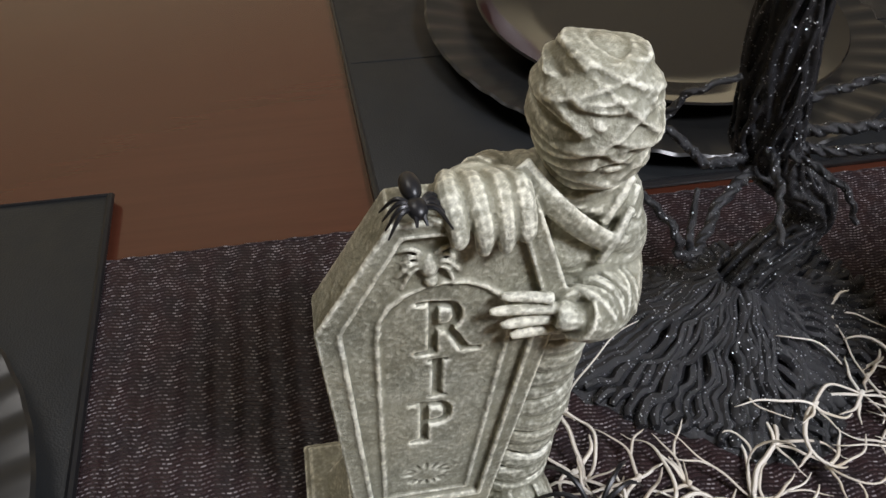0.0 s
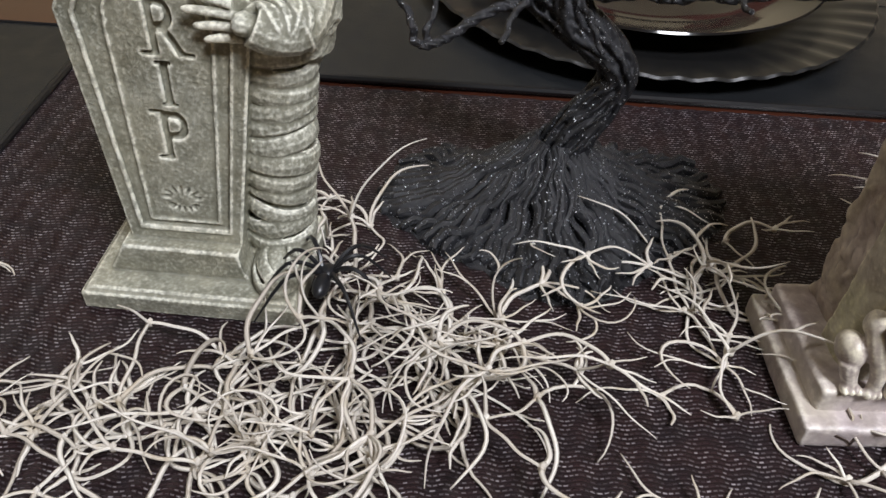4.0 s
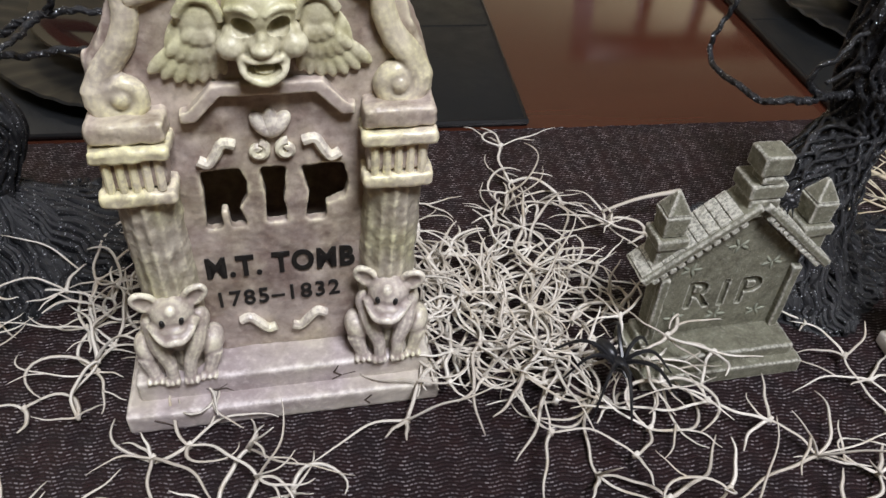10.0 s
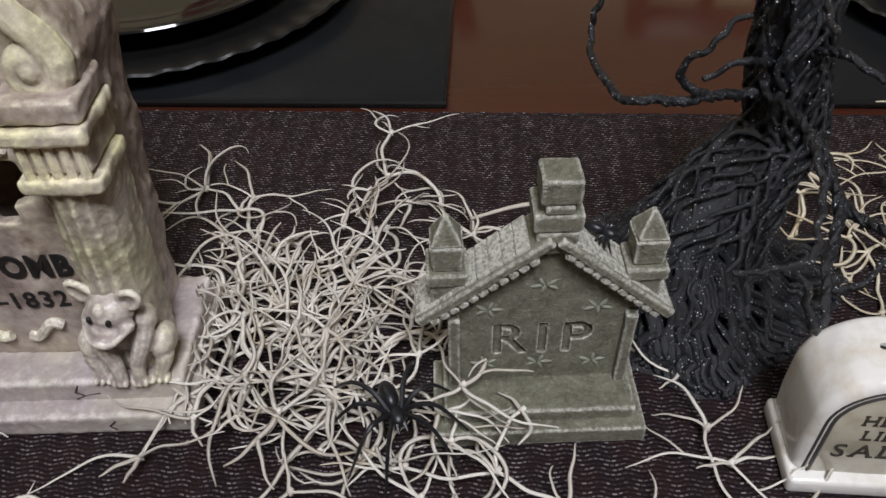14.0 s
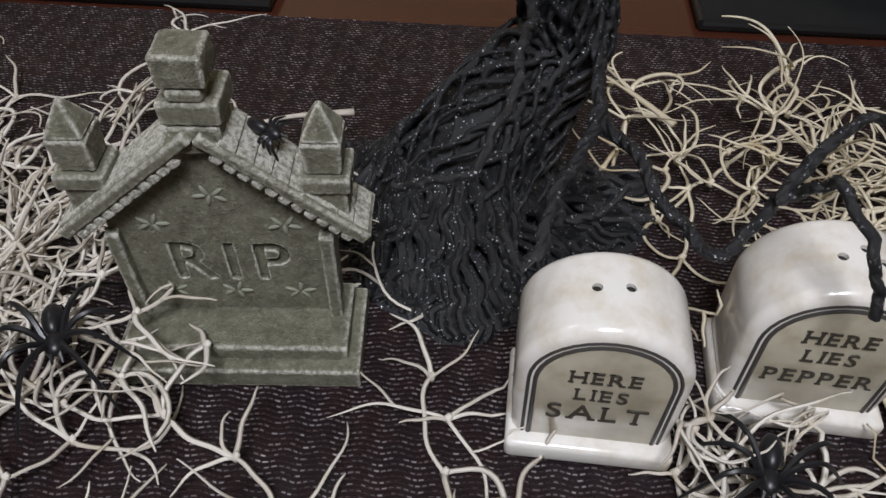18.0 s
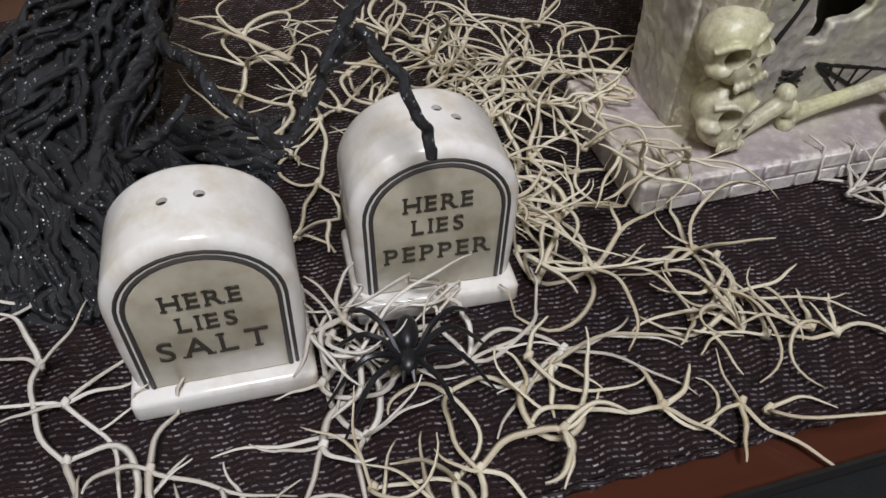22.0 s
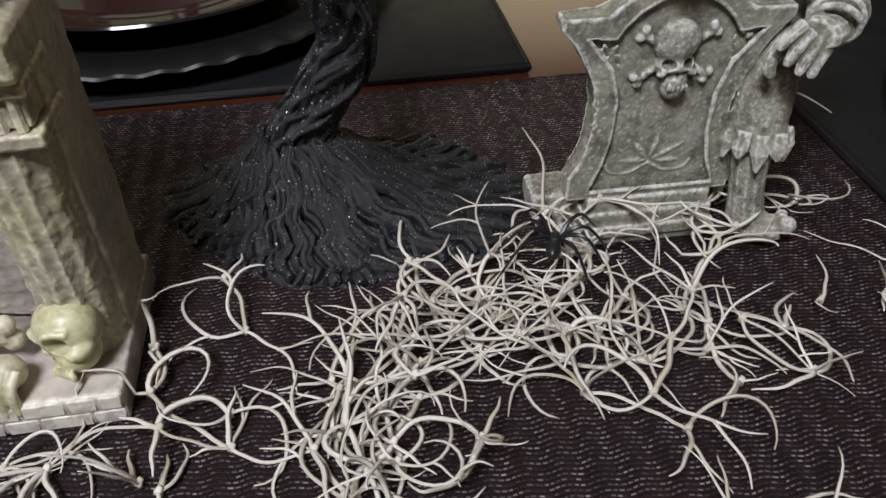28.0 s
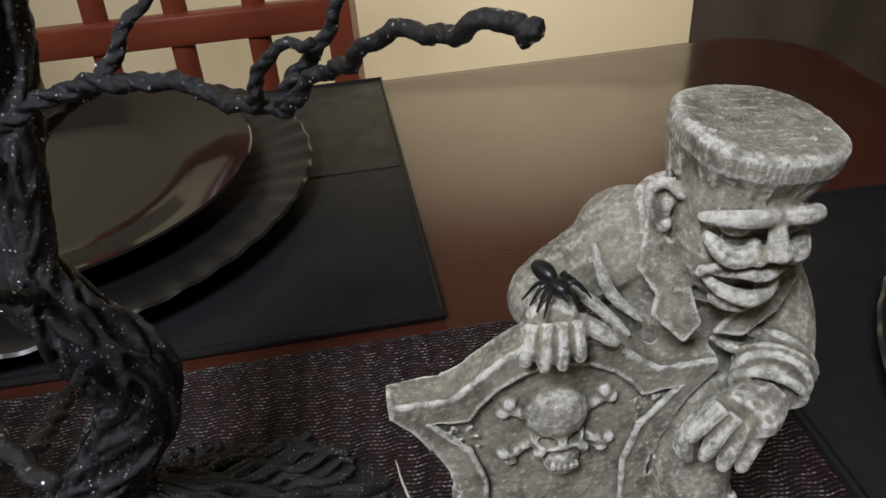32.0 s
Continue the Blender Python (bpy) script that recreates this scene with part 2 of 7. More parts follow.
def runner_look():
    """Woven vinyl: short glossy stitches in wavy rows, with painted glints, over a dark plum ground."""
    m = material("woven_vinyl", (0.03, 0.02, 0.02), 0.4)
    n = Net(m)
    sep = n.node("ShaderNodeSeparateXYZ", Vector=n.coords())
    x, y = sep.outputs[0], sep.outputs[1]
    drift = n.math("MULTIPLY", n.math("SUBTRACT", n.noise(24.0, 2.0), 0.5), 0.0085)
    band = n.math("SINE", n.math("MULTIPLY", n.math("ADD", x, drift), 2 * math.pi / 0.0115))
    wob = n.math("MULTIPLY", n.math("SUBTRACT", n.noise(120.0, 2.0), 0.5), 0.0008)
    v = n.math("MULTIPLY", n.math("ADD", n.math("ADD", y, n.math("MULTIPLY", band, 0.00050)), wob), 1 / 0.00188)
    part_of = n.math("FRACT", v)
    row = n.math("SUBTRACT", v, part_of)
    shift = n.math("MULTIPLY", n.math("FRACT", n.math("MULTIPLY", row, 0.5)), 1.0)
    u = n.math("ADD", n.math("ADD", n.math("MULTIPLY", x, 1 / 0.0021), shift), n.math("MULTIPLY", n.math("SUBTRACT", n.noise(150.0, 2.0), 0.5), 1.4))
    cell = n.math("FRACT", u)
    along = n.math("ABSOLUTE", n.math("SUBTRACT", cell, 0.5))
    across = n.math("ABSOLUTE", n.math("SUBTRACT", part_of, 0.5))
    stitch = n.math("MULTIPLY", n.ramp(across, (0.10, 1.0), (0.24, 0.0)), n.ramp(along, (0.28, 1.0), (0.42, 0.0)))
    pick = n.node("ShaderNodeTexWhiteNoise")
    pick.noise_dimensions = "2D"
    both = n.node("ShaderNodeCombineXYZ")
    n.put(both.inputs[0], n.math("SUBTRACT", u, cell))
    n.put(both.inputs[1], row)
    n.put(pick.inputs["Vector"], both.outputs[0])
    # Random stitch brightness paints glints into the thread colour.
    bright = n.ramp(pick.outputs["Value"], (0.25, 0.06), (0.98, 1.0))
    patch = n.ramp(n.noise(90.0, 3.0), (0.36, 0.40), (0.62, 1.0))
    lit = n.math("MULTIPLY", n.math("MULTIPLY", stitch, bright), patch)
    # Paler along each band, as if its slope caught the light.
    lit = n.math("MULTIPLY", lit, n.math("ADD", 0.70, n.math("MULTIPLY", band, 0.30)))
    ground = n.mix(n.ramp(n.noise(60.0), (0.40, 0.0), (0.62, 1.0)), (0.033, 0.0162, 0.0170), (0.022, 0.0145, 0.0168))
    ground = n.mix(n.ramp(across, (0.28, 0.0), (0.46, 1.0)), ground, (0.0085, 0.0050, 0.0056))
    n.set(Base_Color=n.mix(lit, ground, (0.50, 0.455, 0.475)))
    n.set(Roughness=n.ramp(lit, (0.0, 0.48), (1.0, 0.26)), Specular_IOR_Level=n.math("ADD", 0.22, n.math("MULTIPLY", lit, 0.5)))
    n.bump(n.math("ADD", stitch, n.math("MULTIPLY", band, 0.5)), 1.0, 0.0009)
    return m


RUNNER = runner_look()


def table_look():
    m = material("red_brown_varnished_wood", (0.1, 0.03, 0.015), 0.16)
    n = Net(m)
    mapping = n.node("ShaderNodeMapping", Vector=n.coords(), Scale=(1.2, 22.0, 22.0))
    g = n.noise(9.0, 6.0, 0.65, mapping.outputs[0])
    n.set(Base_Color=n.mix(n.ramp(g, (0.3, 0.0), (0.75, 1.0)), (0.058, 0.0185, 0.0105), (0.074, 0.0235, 0.0135)))
    n.set(Roughness=n.ramp(n.noise(30.0), (0.3, 0.10), (0.7, 0.17)))
    n.set(Coat_Weight=0.12, Coat_Roughness=0.08, Specular_IOR_Level=0.4)
    n.bump(n.noise(300.0), 0.03, 0.0005)
    return m


WOOD = table_look()


def leather():
    m = material("black_leatherette", (0.010, 0.010, 0.010), 0.40, 0.0, 0.32)
    n = Net(m)
    v = n.node("ShaderNodeTexVoronoi", Scale=1100.0)
    n.put(v.inputs["Vector"], n.coords())
    n.set(Base_Color=n.mix(n.noise(25.0), (0.008, 0.009, 0.010), (0.016, 0.0175, 0.019)))
    n.set(Roughness=n.ramp(n.noise(60.0), (0.3, 0.34), (0.7, 0.5)))
    n.bump(v.outputs["Distance"], 0.25, 0.0005)
    return m


LEATHER = leather()
PIPING = material("black_patent_piping", (0.012, 0.012, 0.013), 0.30, 0.0, 0.45)


def gloss_black():
    m = material("black_glazed_stoneware", (0.010, 0.009, 0.009), 0.06)
    n = Net(m)
    n.set(Roughness=n.ramp(n.noise(40.0), (0.3, 0.05), (0.8, 0.12)))
    return m


def satin_black():
    m = material("black_satin_plastic", (0.012, 0.012, 0.012), 0.33)
    n = Net(m)
    n.set(Roughness=n.ramp(n.noise(60.0), (0.3, 0.28), (0.8, 0.4)))
    n.bump(n.noise(500.0), 0.04, 0.0005)
    return m


PLATE, CHARGER = gloss_black(), satin_black()


def plain(name, a, b, scale, rough, bump=0.1):
    m = material(name, a, rough)
    n = Net(m)
    n.set(Base_Color=n.mix(n.ramp(n.noise(scale), (0.3, 0.0), (0.7, 1.0)), a, b))
    n.bump(n.noise(scale * 40), bump, 0.002)
    return m


WALL = plain("cream_wall_paint", (0.62, 0.54, 0.36), (0.66, 0.58, 0.40), 2.0, 0.85)
CEILING = plain("white_ceiling_paint", (0.60, 0.58, 0.53), (0.64, 0.62, 0.57), 3.0, 0.9)
FLOOR = plain("beige_carpet", (0.36, 0.30, 0.22), (0.44, 0.37, 0.28), 8.0, 0.95, 0.5)
DARKDOOR = plain("dark_brown_curtain", (0.040, 0.031, 0.022), (0.058, 0.045, 0.032), 6.0, 0.8)
CHAIRWOOD = plain("red_cherry_wood", (0.16, 0.032, 0.016), (0.22, 0.05, 0.024), 12.0, 0.3, 0.05)
CHAIRSEAT = plain("dark_seat_cloth", (0.05, 0.035, 0.028), (0.07, 0.05, 0.04), 20.0, 0.9)


# ---- building helpers ----
def thing(name, m, label, category, group=""):
    ob = new(name)
    ob.empty_display_size = 0.02
    ob.matrix_world = m
    return tagged(ob, label, category, group)


def mesh_of(bm, name, mats, smooth=True):
    me = bpy.data.meshes.new(name)
    bmesh.ops.recalc_face_normals(bm, faces=bm.faces)
    bm.to_mesh(me)
    bm.free()
    for m in mats if isinstance(mats, (list, tuple)) else [mats]:
        me.materials.append(m)
    if smooth:
        me.polygons.foreach_set("use_smooth", [True] * len(me.polygons))
        me.set_sharp_from_angle(angle=radians(38))
    return me


def part(name, bm, mat, parent, label=""):
    """One mesh object under a thing or a part, in the thing's own coordinates."""
    me = bm if isinstance(bm, bpy.types.Mesh) else mesh_of(bm, name, mat)
    ob = new(name, me)
    ob.parent = parent
    if label:
        tagged(ob, label)
    return ob


def sub(name, bm, mat, parent, label=""):
    return part(name, bm, mat, parent, label)


def piece(name, bm, mat, label, category, kind="", group=""):
    me = bm if isinstance(bm, bpy.types.Mesh) else mesh_of(bm, name, mat)
    return tagged(new(name, me), label, category, group, kind)


def B():
    return bmesh.new()


def box(bm, x0, x1, y0, y1, z0, z1, bevel=0.0, taper=0.0, seg=2):
    vs = [bm.verts.new((x, y, z)) for z, k in ((z0, 0.0), (z1, taper)) for x, y in
          ((x0 + k, y0 + k), (x1 - k, y0 + k), (x1 - k, y1 - k), (x0 + k, y1 - k))]
    fs = [bm.faces.new([vs[i] for i in f]) for f in ((3, 2, 1, 0), (4, 5, 6, 7), (0, 1, 5, 4), (1, 2, 6, 5), (2, 3, 7, 6), (3, 0, 4, 7))]
    if bevel:
        bmesh.ops.bevel(bm, geom=list({e for f in fs for e in f.edges}), offset=bevel, segments=seg, affect="EDGES", profile=0.5)
    return bm


def prism(bm, outline, y0, y1, bevel=0.0, seg=2):
    """An outline of (x, z) drawn out from y0 to y1."""
    a = [bm.verts.new((x, y0, z)) for x, z in outline]
    b = [bm.verts.new((x, y1, z)) for x, z in outline]
    n = len(outline)
    fs = [bm.faces.new(a), bm.faces.new(b[::-1])]
    fs += [bm.faces.new((a[i], b[i], b[(i + 1) % n], a[(i + 1) % n])) for i in range(n)]
    if bevel:
        bmesh.ops.bevel(bm, geom=list(set(fs[0].edges) | set(fs[1].edges)), offset=bevel, segments=seg, affect="EDGES", profile=0.5)
    return bm


def ball(bm, c, r, turn=(0, 0, 0), u=30, v=20):
    r = (r, r, r) if not hasattr(r, "__len__") else r
    m = pose(*c, *turn) @ Matrix.Diagonal((*r, 1))
    bmesh.ops.create_uvsphere(bm, u_segments=u, v_segments=v, radius=1.0, matrix=m)
    return bm


def tube(bm, pts, radius, sides=6, flat=1.0):
    """A round tube through pts; radius is one number or one for each point."""
    pts = [Vector(p) for p in pts]
    rs = radius if hasattr(radius, "__len__") else [radius] * len(pts)
    rings, ref = [], Vector((0.31, 0.17, 0.93))
    for i, p in enumerate(pts):
        d = (pts[min(i + 1, len(pts) - 1)] - pts[max(i - 1, 0)]).normalized()
        s = (ref - d * ref.dot(d))
        s = s.normalized() if s.length > 1e-4 else d.orthogonal().normalized()
        ref = s
        t = d.cross(s)
        rings.append([bm.verts.new(p + rs[i] * (s * math.cos(a) + t * flat * math.sin(a))) for a in (2 * math.pi * k / sides for k in range(sides))])
    for r0, r1 in zip(rings, rings[1:]):
        for k in range(sides):
            bm.faces.new((r0[k], r0[(k + 1) % sides], r1[(k + 1) % sides], r1[k]))
    bm.faces.new(rings[0][::-1])
    bm.faces.new(rings[-1])
    return bm


def glide(pts, n):
    """n points on a smooth curve through pts."""
    p = [Vector(q) for q in pts]
    p = [2 * p[0] - p[1]] + p + [2 * p[-1] - p[-2]]
    out, spans = [], len(p) - 3
    for k in range(n):
        f = k / (n - 1) * spans
        i = min(int(f), spans - 1)
        t = f - i
        a, b, c, d = p[i:i + 4]
        out.append(0.5 * (2 * b + (c - a) * t + (2 * a - 5 * b + 4 * c - d) * t * t + (3 * b - a - 3 * c + d) * t ** 3))
    return out


def loop_tube(bm, pts, radius, sides=6, flat=1.0):
    return tube(bm, list(pts) + [pts[0]], radius, sides, flat)


def spiral(cx, cz, r0, r1, turns, start, y, n=26, way=1):
    return [(cx + (r0 + (r1 - r0) * k / n) * math.cos(start + way * 2 * math.pi * turns * k / n), y,
             cz + (r0 + (r1 - r0) * k / n) * math.sin(start + way * 2 * math.pi * turns * k / n)) for k in range(n + 1)]


def lettering(text, size, depth, bold=0.0, space=1.0, squash=1.0):
    """A mesh of raised letters that face -y, centred on x, on the line z = 0."""
    cu = bpy.data.curves.new("lettering", "FONT")
    cu.body, cu.size, cu.extrude, cu.align_x, cu.offset, cu.space_character = text, size, depth, "CENTER", bold, space
    cu.resolution_u = 4
    ob = new("lettering", cu)
    dg = bpy.context.evaluated_depsgraph_get()
    me = bpy.data.meshes.new_from_object(ob.evaluated_get(dg))
    bpy.data.objects.remove(ob)
    bpy.data.curves.remove(cu)
    me.transform(Matrix.Diagonal((squash, 1, 1, 1)))
    me.transform(Matrix.Rotation(radians(90), 4, "X"))
    me.materials.clear()
    weld = bmesh.new()
    weld.from_mesh(me)
    bmesh.ops.remove_doubles(weld, verts=weld.verts, dist=1e-6)
    weld.to_mesh(me)
    weld.free()
    return me


def serif_word(text, size, depth, bold, gap):
    """A word in capitals with small slab serifs on the stems, centred on x."""
    feet = {"H": "abcd", "E": "ac", "R": "acb", "L": "ac", "I": "ef", "A": "ab", "T": "e", "P": "ac", "S": ""}
    bm, pen = B(), 0.0
    for ch in text:
        me = lettering(ch, size, depth, bold)
        xs, zs = [v.co.x for v in me.vertices], [v.co.z for v in me.vertices]
        x0, x1, z0, z1 = min(xs), max(xs), min(zs), max(zs)
        at = pen - x0
        w, h, d = size * 0.105, size * 0.022, depth * 0.9
        stem = size * 0.045
        for f in feet[ch]:
            cx = {"a": x0 + stem, "b": x1 - stem, "c": x0 + stem, "d": x1 - stem, "e": (x0 + x1) / 2, "f": (x0 + x1) / 2}[f] + at
            cz = z0 + h if f in "abe" else z1 - h
            box(bm, cx - w, cx + w, -d, d, cz - h, cz + h)
        add_mesh(bm, me, pose(at, 0, 0))
        pen += x1 - x0 + gap * size
    bmesh.ops.translate(bm, verts=bm.verts, vec=(-(pen - gap * size) / 2, 0, 0))
    me = bpy.data.meshes.new("word")
    bm.to_mesh(me)
    bm.free()
    return me


def add_mesh(bm, me, m=Matrix()):
    me.transform(m)
    bm.from_mesh(me)
    bpy.data.meshes.remove(me)
    return bm


def from_mesh(me):
    return add_mesh(B(), me)


def from_mesh_text(text, size, m):
    """A cutter in the shape of numerals."""
    return add_mesh(B(), lettering(text, size, 0.0016, 0.0, 1.05), m)


def bake(me, prepare):
    """The mesh with the modifiers applied that prepare(object) adds."""
    ob = new("raw", me)
    prepare(ob)
    dg = bpy.context.evaluated_depsgraph_get()
    dg.update()
    out = bpy.data.meshes.new_from_object(ob.evaluated_get(dg))
    bpy.data.objects.remove(ob)
    return out


def sculpt(bm, mat, voxel, smooth=4):
    """Melts overlapping forms into one modelled surface."""
    def prepare(ob):
        r = ob.modifiers.new("remesh", "REMESH")
        r.mode, r.voxel_size, r.use_smooth_shade = "VOXEL", voxel, True
        f = ob.modifiers.new("smooth", "SMOOTH")
        f.factor, f.iterations = 0.5, smooth

    out = bake(mesh_of(bm, "sculpt", mat, False), prepare)
    out.materials.clear()
    out.materials.append(mat)
    return out


def cast(form, mat, voxel=0.0008, rough=0.0006, size=0.006, smooth=2):
    """A moulded piece: rounded edges and an uneven surface."""
    tex = bpy.data.textures.new("unevenness", "CLOUDS")
    tex.noise_scale, tex.noise_depth = size, 3

    def prepare(ob):
        r = ob.modifiers.new("remesh", "REMESH")
        r.mode, r.voxel_size, r.use_smooth_shade = "VOXEL", voxel, True
        f = ob.modifiers.new("smooth", "SMOOTH")
        f.factor, f.iterations = 0.5, smooth
        d = ob.modifiers.new("uneven", "DISPLACE")
        d.texture, d.strength, d.mid_level, d.texture_coords = tex, rough, 0.5, "LOCAL"

    me = form if isinstance(form, bpy.types.Mesh) else mesh_of(form, "cast", mat, False)
    out = bake(me, prepare)
    out.materials.clear()
    out.materials.append(mat)
    return out


def carve(me, cutter_bm, cutter_mat=None):
    """The mesh with the cutter's form taken out of it."""
    cut = new("cutter", mesh_of(cutter_bm, "cutter", cutter_mat or me.materials[0], False))

    def prepare(ob):
        b = ob.modifiers.new("cut", "BOOLEAN")
        b.operation, b.object, b.solver = "DIFFERENCE", cut, "EXACT"

    out = bake(me, prepare)
    bpy.data.objects.remove(cut)
    return out


# ---- table, room ----
def room():
    # Table top with rounded corners
    x0, x1, y0, y1, r = -0.36, 1.405, -0.60, 0.305, 0.05
    rim = []
    for cx, cy, a0 in ((x1 - r, y1 - r, 0), (x0 + r, y1 - r, 90), (x0 + r, y0 + r, 180), (x1 - r, y0 + r, 270)):
        rim += [(cx + r * math.cos(radians(a0 + 15 * k)), cy + r * math.sin(radians(a0 + 15 * k))) for k in range(7)]
    bm = B()
    lo = [bm.verts.new((x, y, -0.032)) for x, y in rim]
    hi = [bm.verts.new((x, y, -0.002)) for x, y in rim]
    f = bm.faces.new(hi)
    bm.faces.new(lo[::-1])
    for i in range(len(rim)):
        bm.faces.new((lo[i], lo[(i + 1) % len(rim)], hi[(i + 1) % len(rim)], hi[i]))
    bmesh.ops.bevel(bm, geom=list(f.edges), offset=0.006, segments=3, affect="EDGES", profile=0.5)
    table = thing("dining_table", pose(0, 0, 0), "long red-brown varnished wooden dining table with rounded corners", "table")
    part("tabletop", bm, WOOD, table)
    part("apron", box(B(), x0 + 0.08, x1 - 0.08, y0 + 0.08, y1 - 0.08, -0.11, -0.0325, 0.003), WOOD, table)
    for lx in (x0 + 0.10, x1 - 0.10):
        for ly in (y0 + 0.10, y1 - 0.10):
            part("leg", box(B(), lx - 0.035, lx + 0.035, ly - 0.035, ly + 0.035, -0.76, -0.1105, 0.004), WOOD, table)
    # Room
    def slab(name, a, mat, label, cat):
        piece(name, box(B(), *a), mat, label, cat, "structure")
    slab("floor", (-2.6, 3.4, -2.6, 1.72, -0.80, -0.76), FLOOR, "beige carpeted floor under the dining table", "floor")
    slab("ceiling", (-2.6, 3.4, -2.6, 1.72, 1.70, 1.75), CEILING, "plain white painted ceiling of the room", "ceiling")
    slab("wall_north", (-2.6, 1.965, 1.60, 1.72, -0.76, 1.70), WALL, "cream painted wall behind the dining table", "wall")
    slab("wall_south", (-2.6, 3.4, -2.72, -2.60, -0.76, 1.70), WALL, "cream painted wall of the dining room", "wall")
    slab("wall_west", (-2.72, -2.60, -2.6, 1.72, -0.76, 1.70), WALL, "cream painted side wall of the dining room", "wall")
    slab("wall_east", (3.40, 3.52, -2.6, 1.72, -0.76, 1.70), WALL, "cream painted far side wall of the room", "wall")
    bm = B()
    n = 60
    for k in range(n):
        xa, xb = 1.967 + 1.431 * k / n, 1.967 + 1.431 * (k + 1) / n
        ya, yb = 1.60 + 0.006 * math.sin(k * 0.7), 1.60 + 0.006 * math.sin((k + 1) * 0.7)
        v = [bm.verts.new(p) for p in ((xa, ya, -0.758), (xb, yb, -0.758), (xb, yb, 1.698), (xa, ya, 1.698),
                                       (xa, ya + 0.02, -0.758), (xb, yb + 0.02, -0.758), (xb, yb + 0.02, 1.698), (xa, ya + 0.02, 1.698))]
        for q in ((0, 1, 2, 3), (7, 6, 5, 4), (3, 2, 6, 7), (4, 5, 1, 0)):
            bm.faces.new([v[i] for i in q])
    bmesh.ops.remove_doubles(bm, verts=bm.verts, dist=1e-5)
    piece("curtain", bm, DARKDOOR, "dark brown floor-length curtain beside the cream wall", "curtain")


room()

# Runner
runner = thing("table_runner", pose(0, 0, 0), "dark plum brown woven vinyl table runner along the table", "table runner")
part("panel", box(B(), -0.34, 1.36, -0.2885, -0.0065, -0.0018, 0.0), RUNNER, runner)
for y in (-0.2897, -0.0053):
    bm = B()
    tube(bm, [(-0.34 + 0.0034 * k, y + 0.0004 * math.sin(k * 1.9), -0.0007) for k in range(501)], [0.0011 + 0.0002 * math.sin(k * 1.1) for k in range(501)], 6)
    part("hem", bm, RUNNER, runner, "narrow bound edge of the runner")


def placemat(x0, x1, y0, y1, label, crease=True):
    t = thing("placemat", pose(x0, y0, 0), label, "placemat", "placemats on the table")
    w, d = x1 - x0, y1 - y0
    part("panel", box(B(), 0, w, 0, d, -0.0015, 0.0032, 0.0012), LEATHER, t)
    bm = B()
    loop_tube(bm, [(0.001, 0.001, 0.0020), (w - 0.001, 0.001, 0.0020), (w - 0.001, d - 0.001, 0.0020), (0.001, d - 0.001, 0.0020)], 0.0024, 8)
    part("piping", bm, PIPING, t, "raised glossy black edge piping")
    if crease:
        part("crease", tube(B(), [(0.004, d * 0.5, 0.0030), (w - 0.004, d * 0.5, 0.0030)], 0.0007, 6), LEATHER, t)


placemat(0.0, 0.44, 0.001, 0.295, "black leatherette placemat under a black charger plate")
placemat(0.661, 1.064, 0.004, 0.298, "black leatherette placemat under a stacked black plate setting")
placemat(0.70, 1.13, -0.597, -0.304, "black leatherette placemat at the table's edge under a charger")
placemat(1.184, 1.40, -0.345, 0.055, "black leatherette placemat across the end of the table", False)
placemat(-0.355, -0.135, -0.335, 0.042, "black leatherette placemat laid across the table's other end", False)


def lathe(bm, profile, n, wave=0.0, count=0):
    """Turns (radius, height, share of the wave) round the z axis."""
    rings = []
    for r, z, w in profile:
        ring = []
        for k in range(n):
            a = 2 * math.pi * k / n
            f = math.cos(a * count) * w * wave if count else 0.0
            ring.append(bm.verts.new(((r + f * 0.4) * math.cos(a), (r + f * 0.4) * math.sin(a), z + f)))
        rings.append(ring)
    for a, b in zip(rings, rings[1:]):
        for k in range(n):
            bm.faces.new((a[k], a[(k + 1) % n], b[(k + 1) % n], b[k]))
    bm.faces.new(rings[0][::-1])
    bm.faces.new(rings[-1])
    return bm


def setting(x, y, label):
    prof = [(0.095, 0.0, 0), (0.10, 0.0, 0), (0.128, 0.008, 0), (0.145, 0.0115, 0.7), (0.157, 0.013, 1), (0.1585, 0.0142, 1),
            (0.157, 0.0155, 1), (0.145, 0.0140, 0.7), (0.127, 0.0105, 0), (0.10, 0.0032, 0), (0.095, 0.003, 0)]
    me = mesh_of(lathe(B(), prof, 240, 0.0009, 48), "charger", CHARGER)
    c = tagged(new("charger_plate", me), "black satin charger plate with a fluted rim on a placemat", "charger plate", "charger plates")
    c.matrix_world = pose(x, y, 0.0034)
    prof = [(0.072, 0.0, 0), (0.076, 0.0, 0), (0.082, 0.006, 0), (0.108, 0.016, 0), (0.1225, 0.0205, 0), (0.1245, 0.0216, 0),
            (0.1235, 0.0228, 0), (0.108, 0.0190, 0), (0.086, 0.0105, 0), (0.078, 0.0085, 0), (0.070, 0.008, 0)]
    me = mesh_of(lathe(B(), prof, 128), "plate", PLATE)
    p = tagged(new("dinner_plate", me), label, "plate", "dinner plates")
    p.matrix_world = pose(x, y, 0.0034 + 0.0034)


setting(0.215, 0.155, "glossy black dinner plate stacked on a charger plate")
setting(0.850, 0.158, "glossy black dinner plate stacked on a charger plate")
setting(0.930, -0.462, "glossy black dinner plate on a charger at the table's edge")
setting(1.362, -0.150, "glossy black dinner plate on a charger at the table's end")
setting(-0.300, -0.150, "glossy black dinner plate on a charger at the table's end")


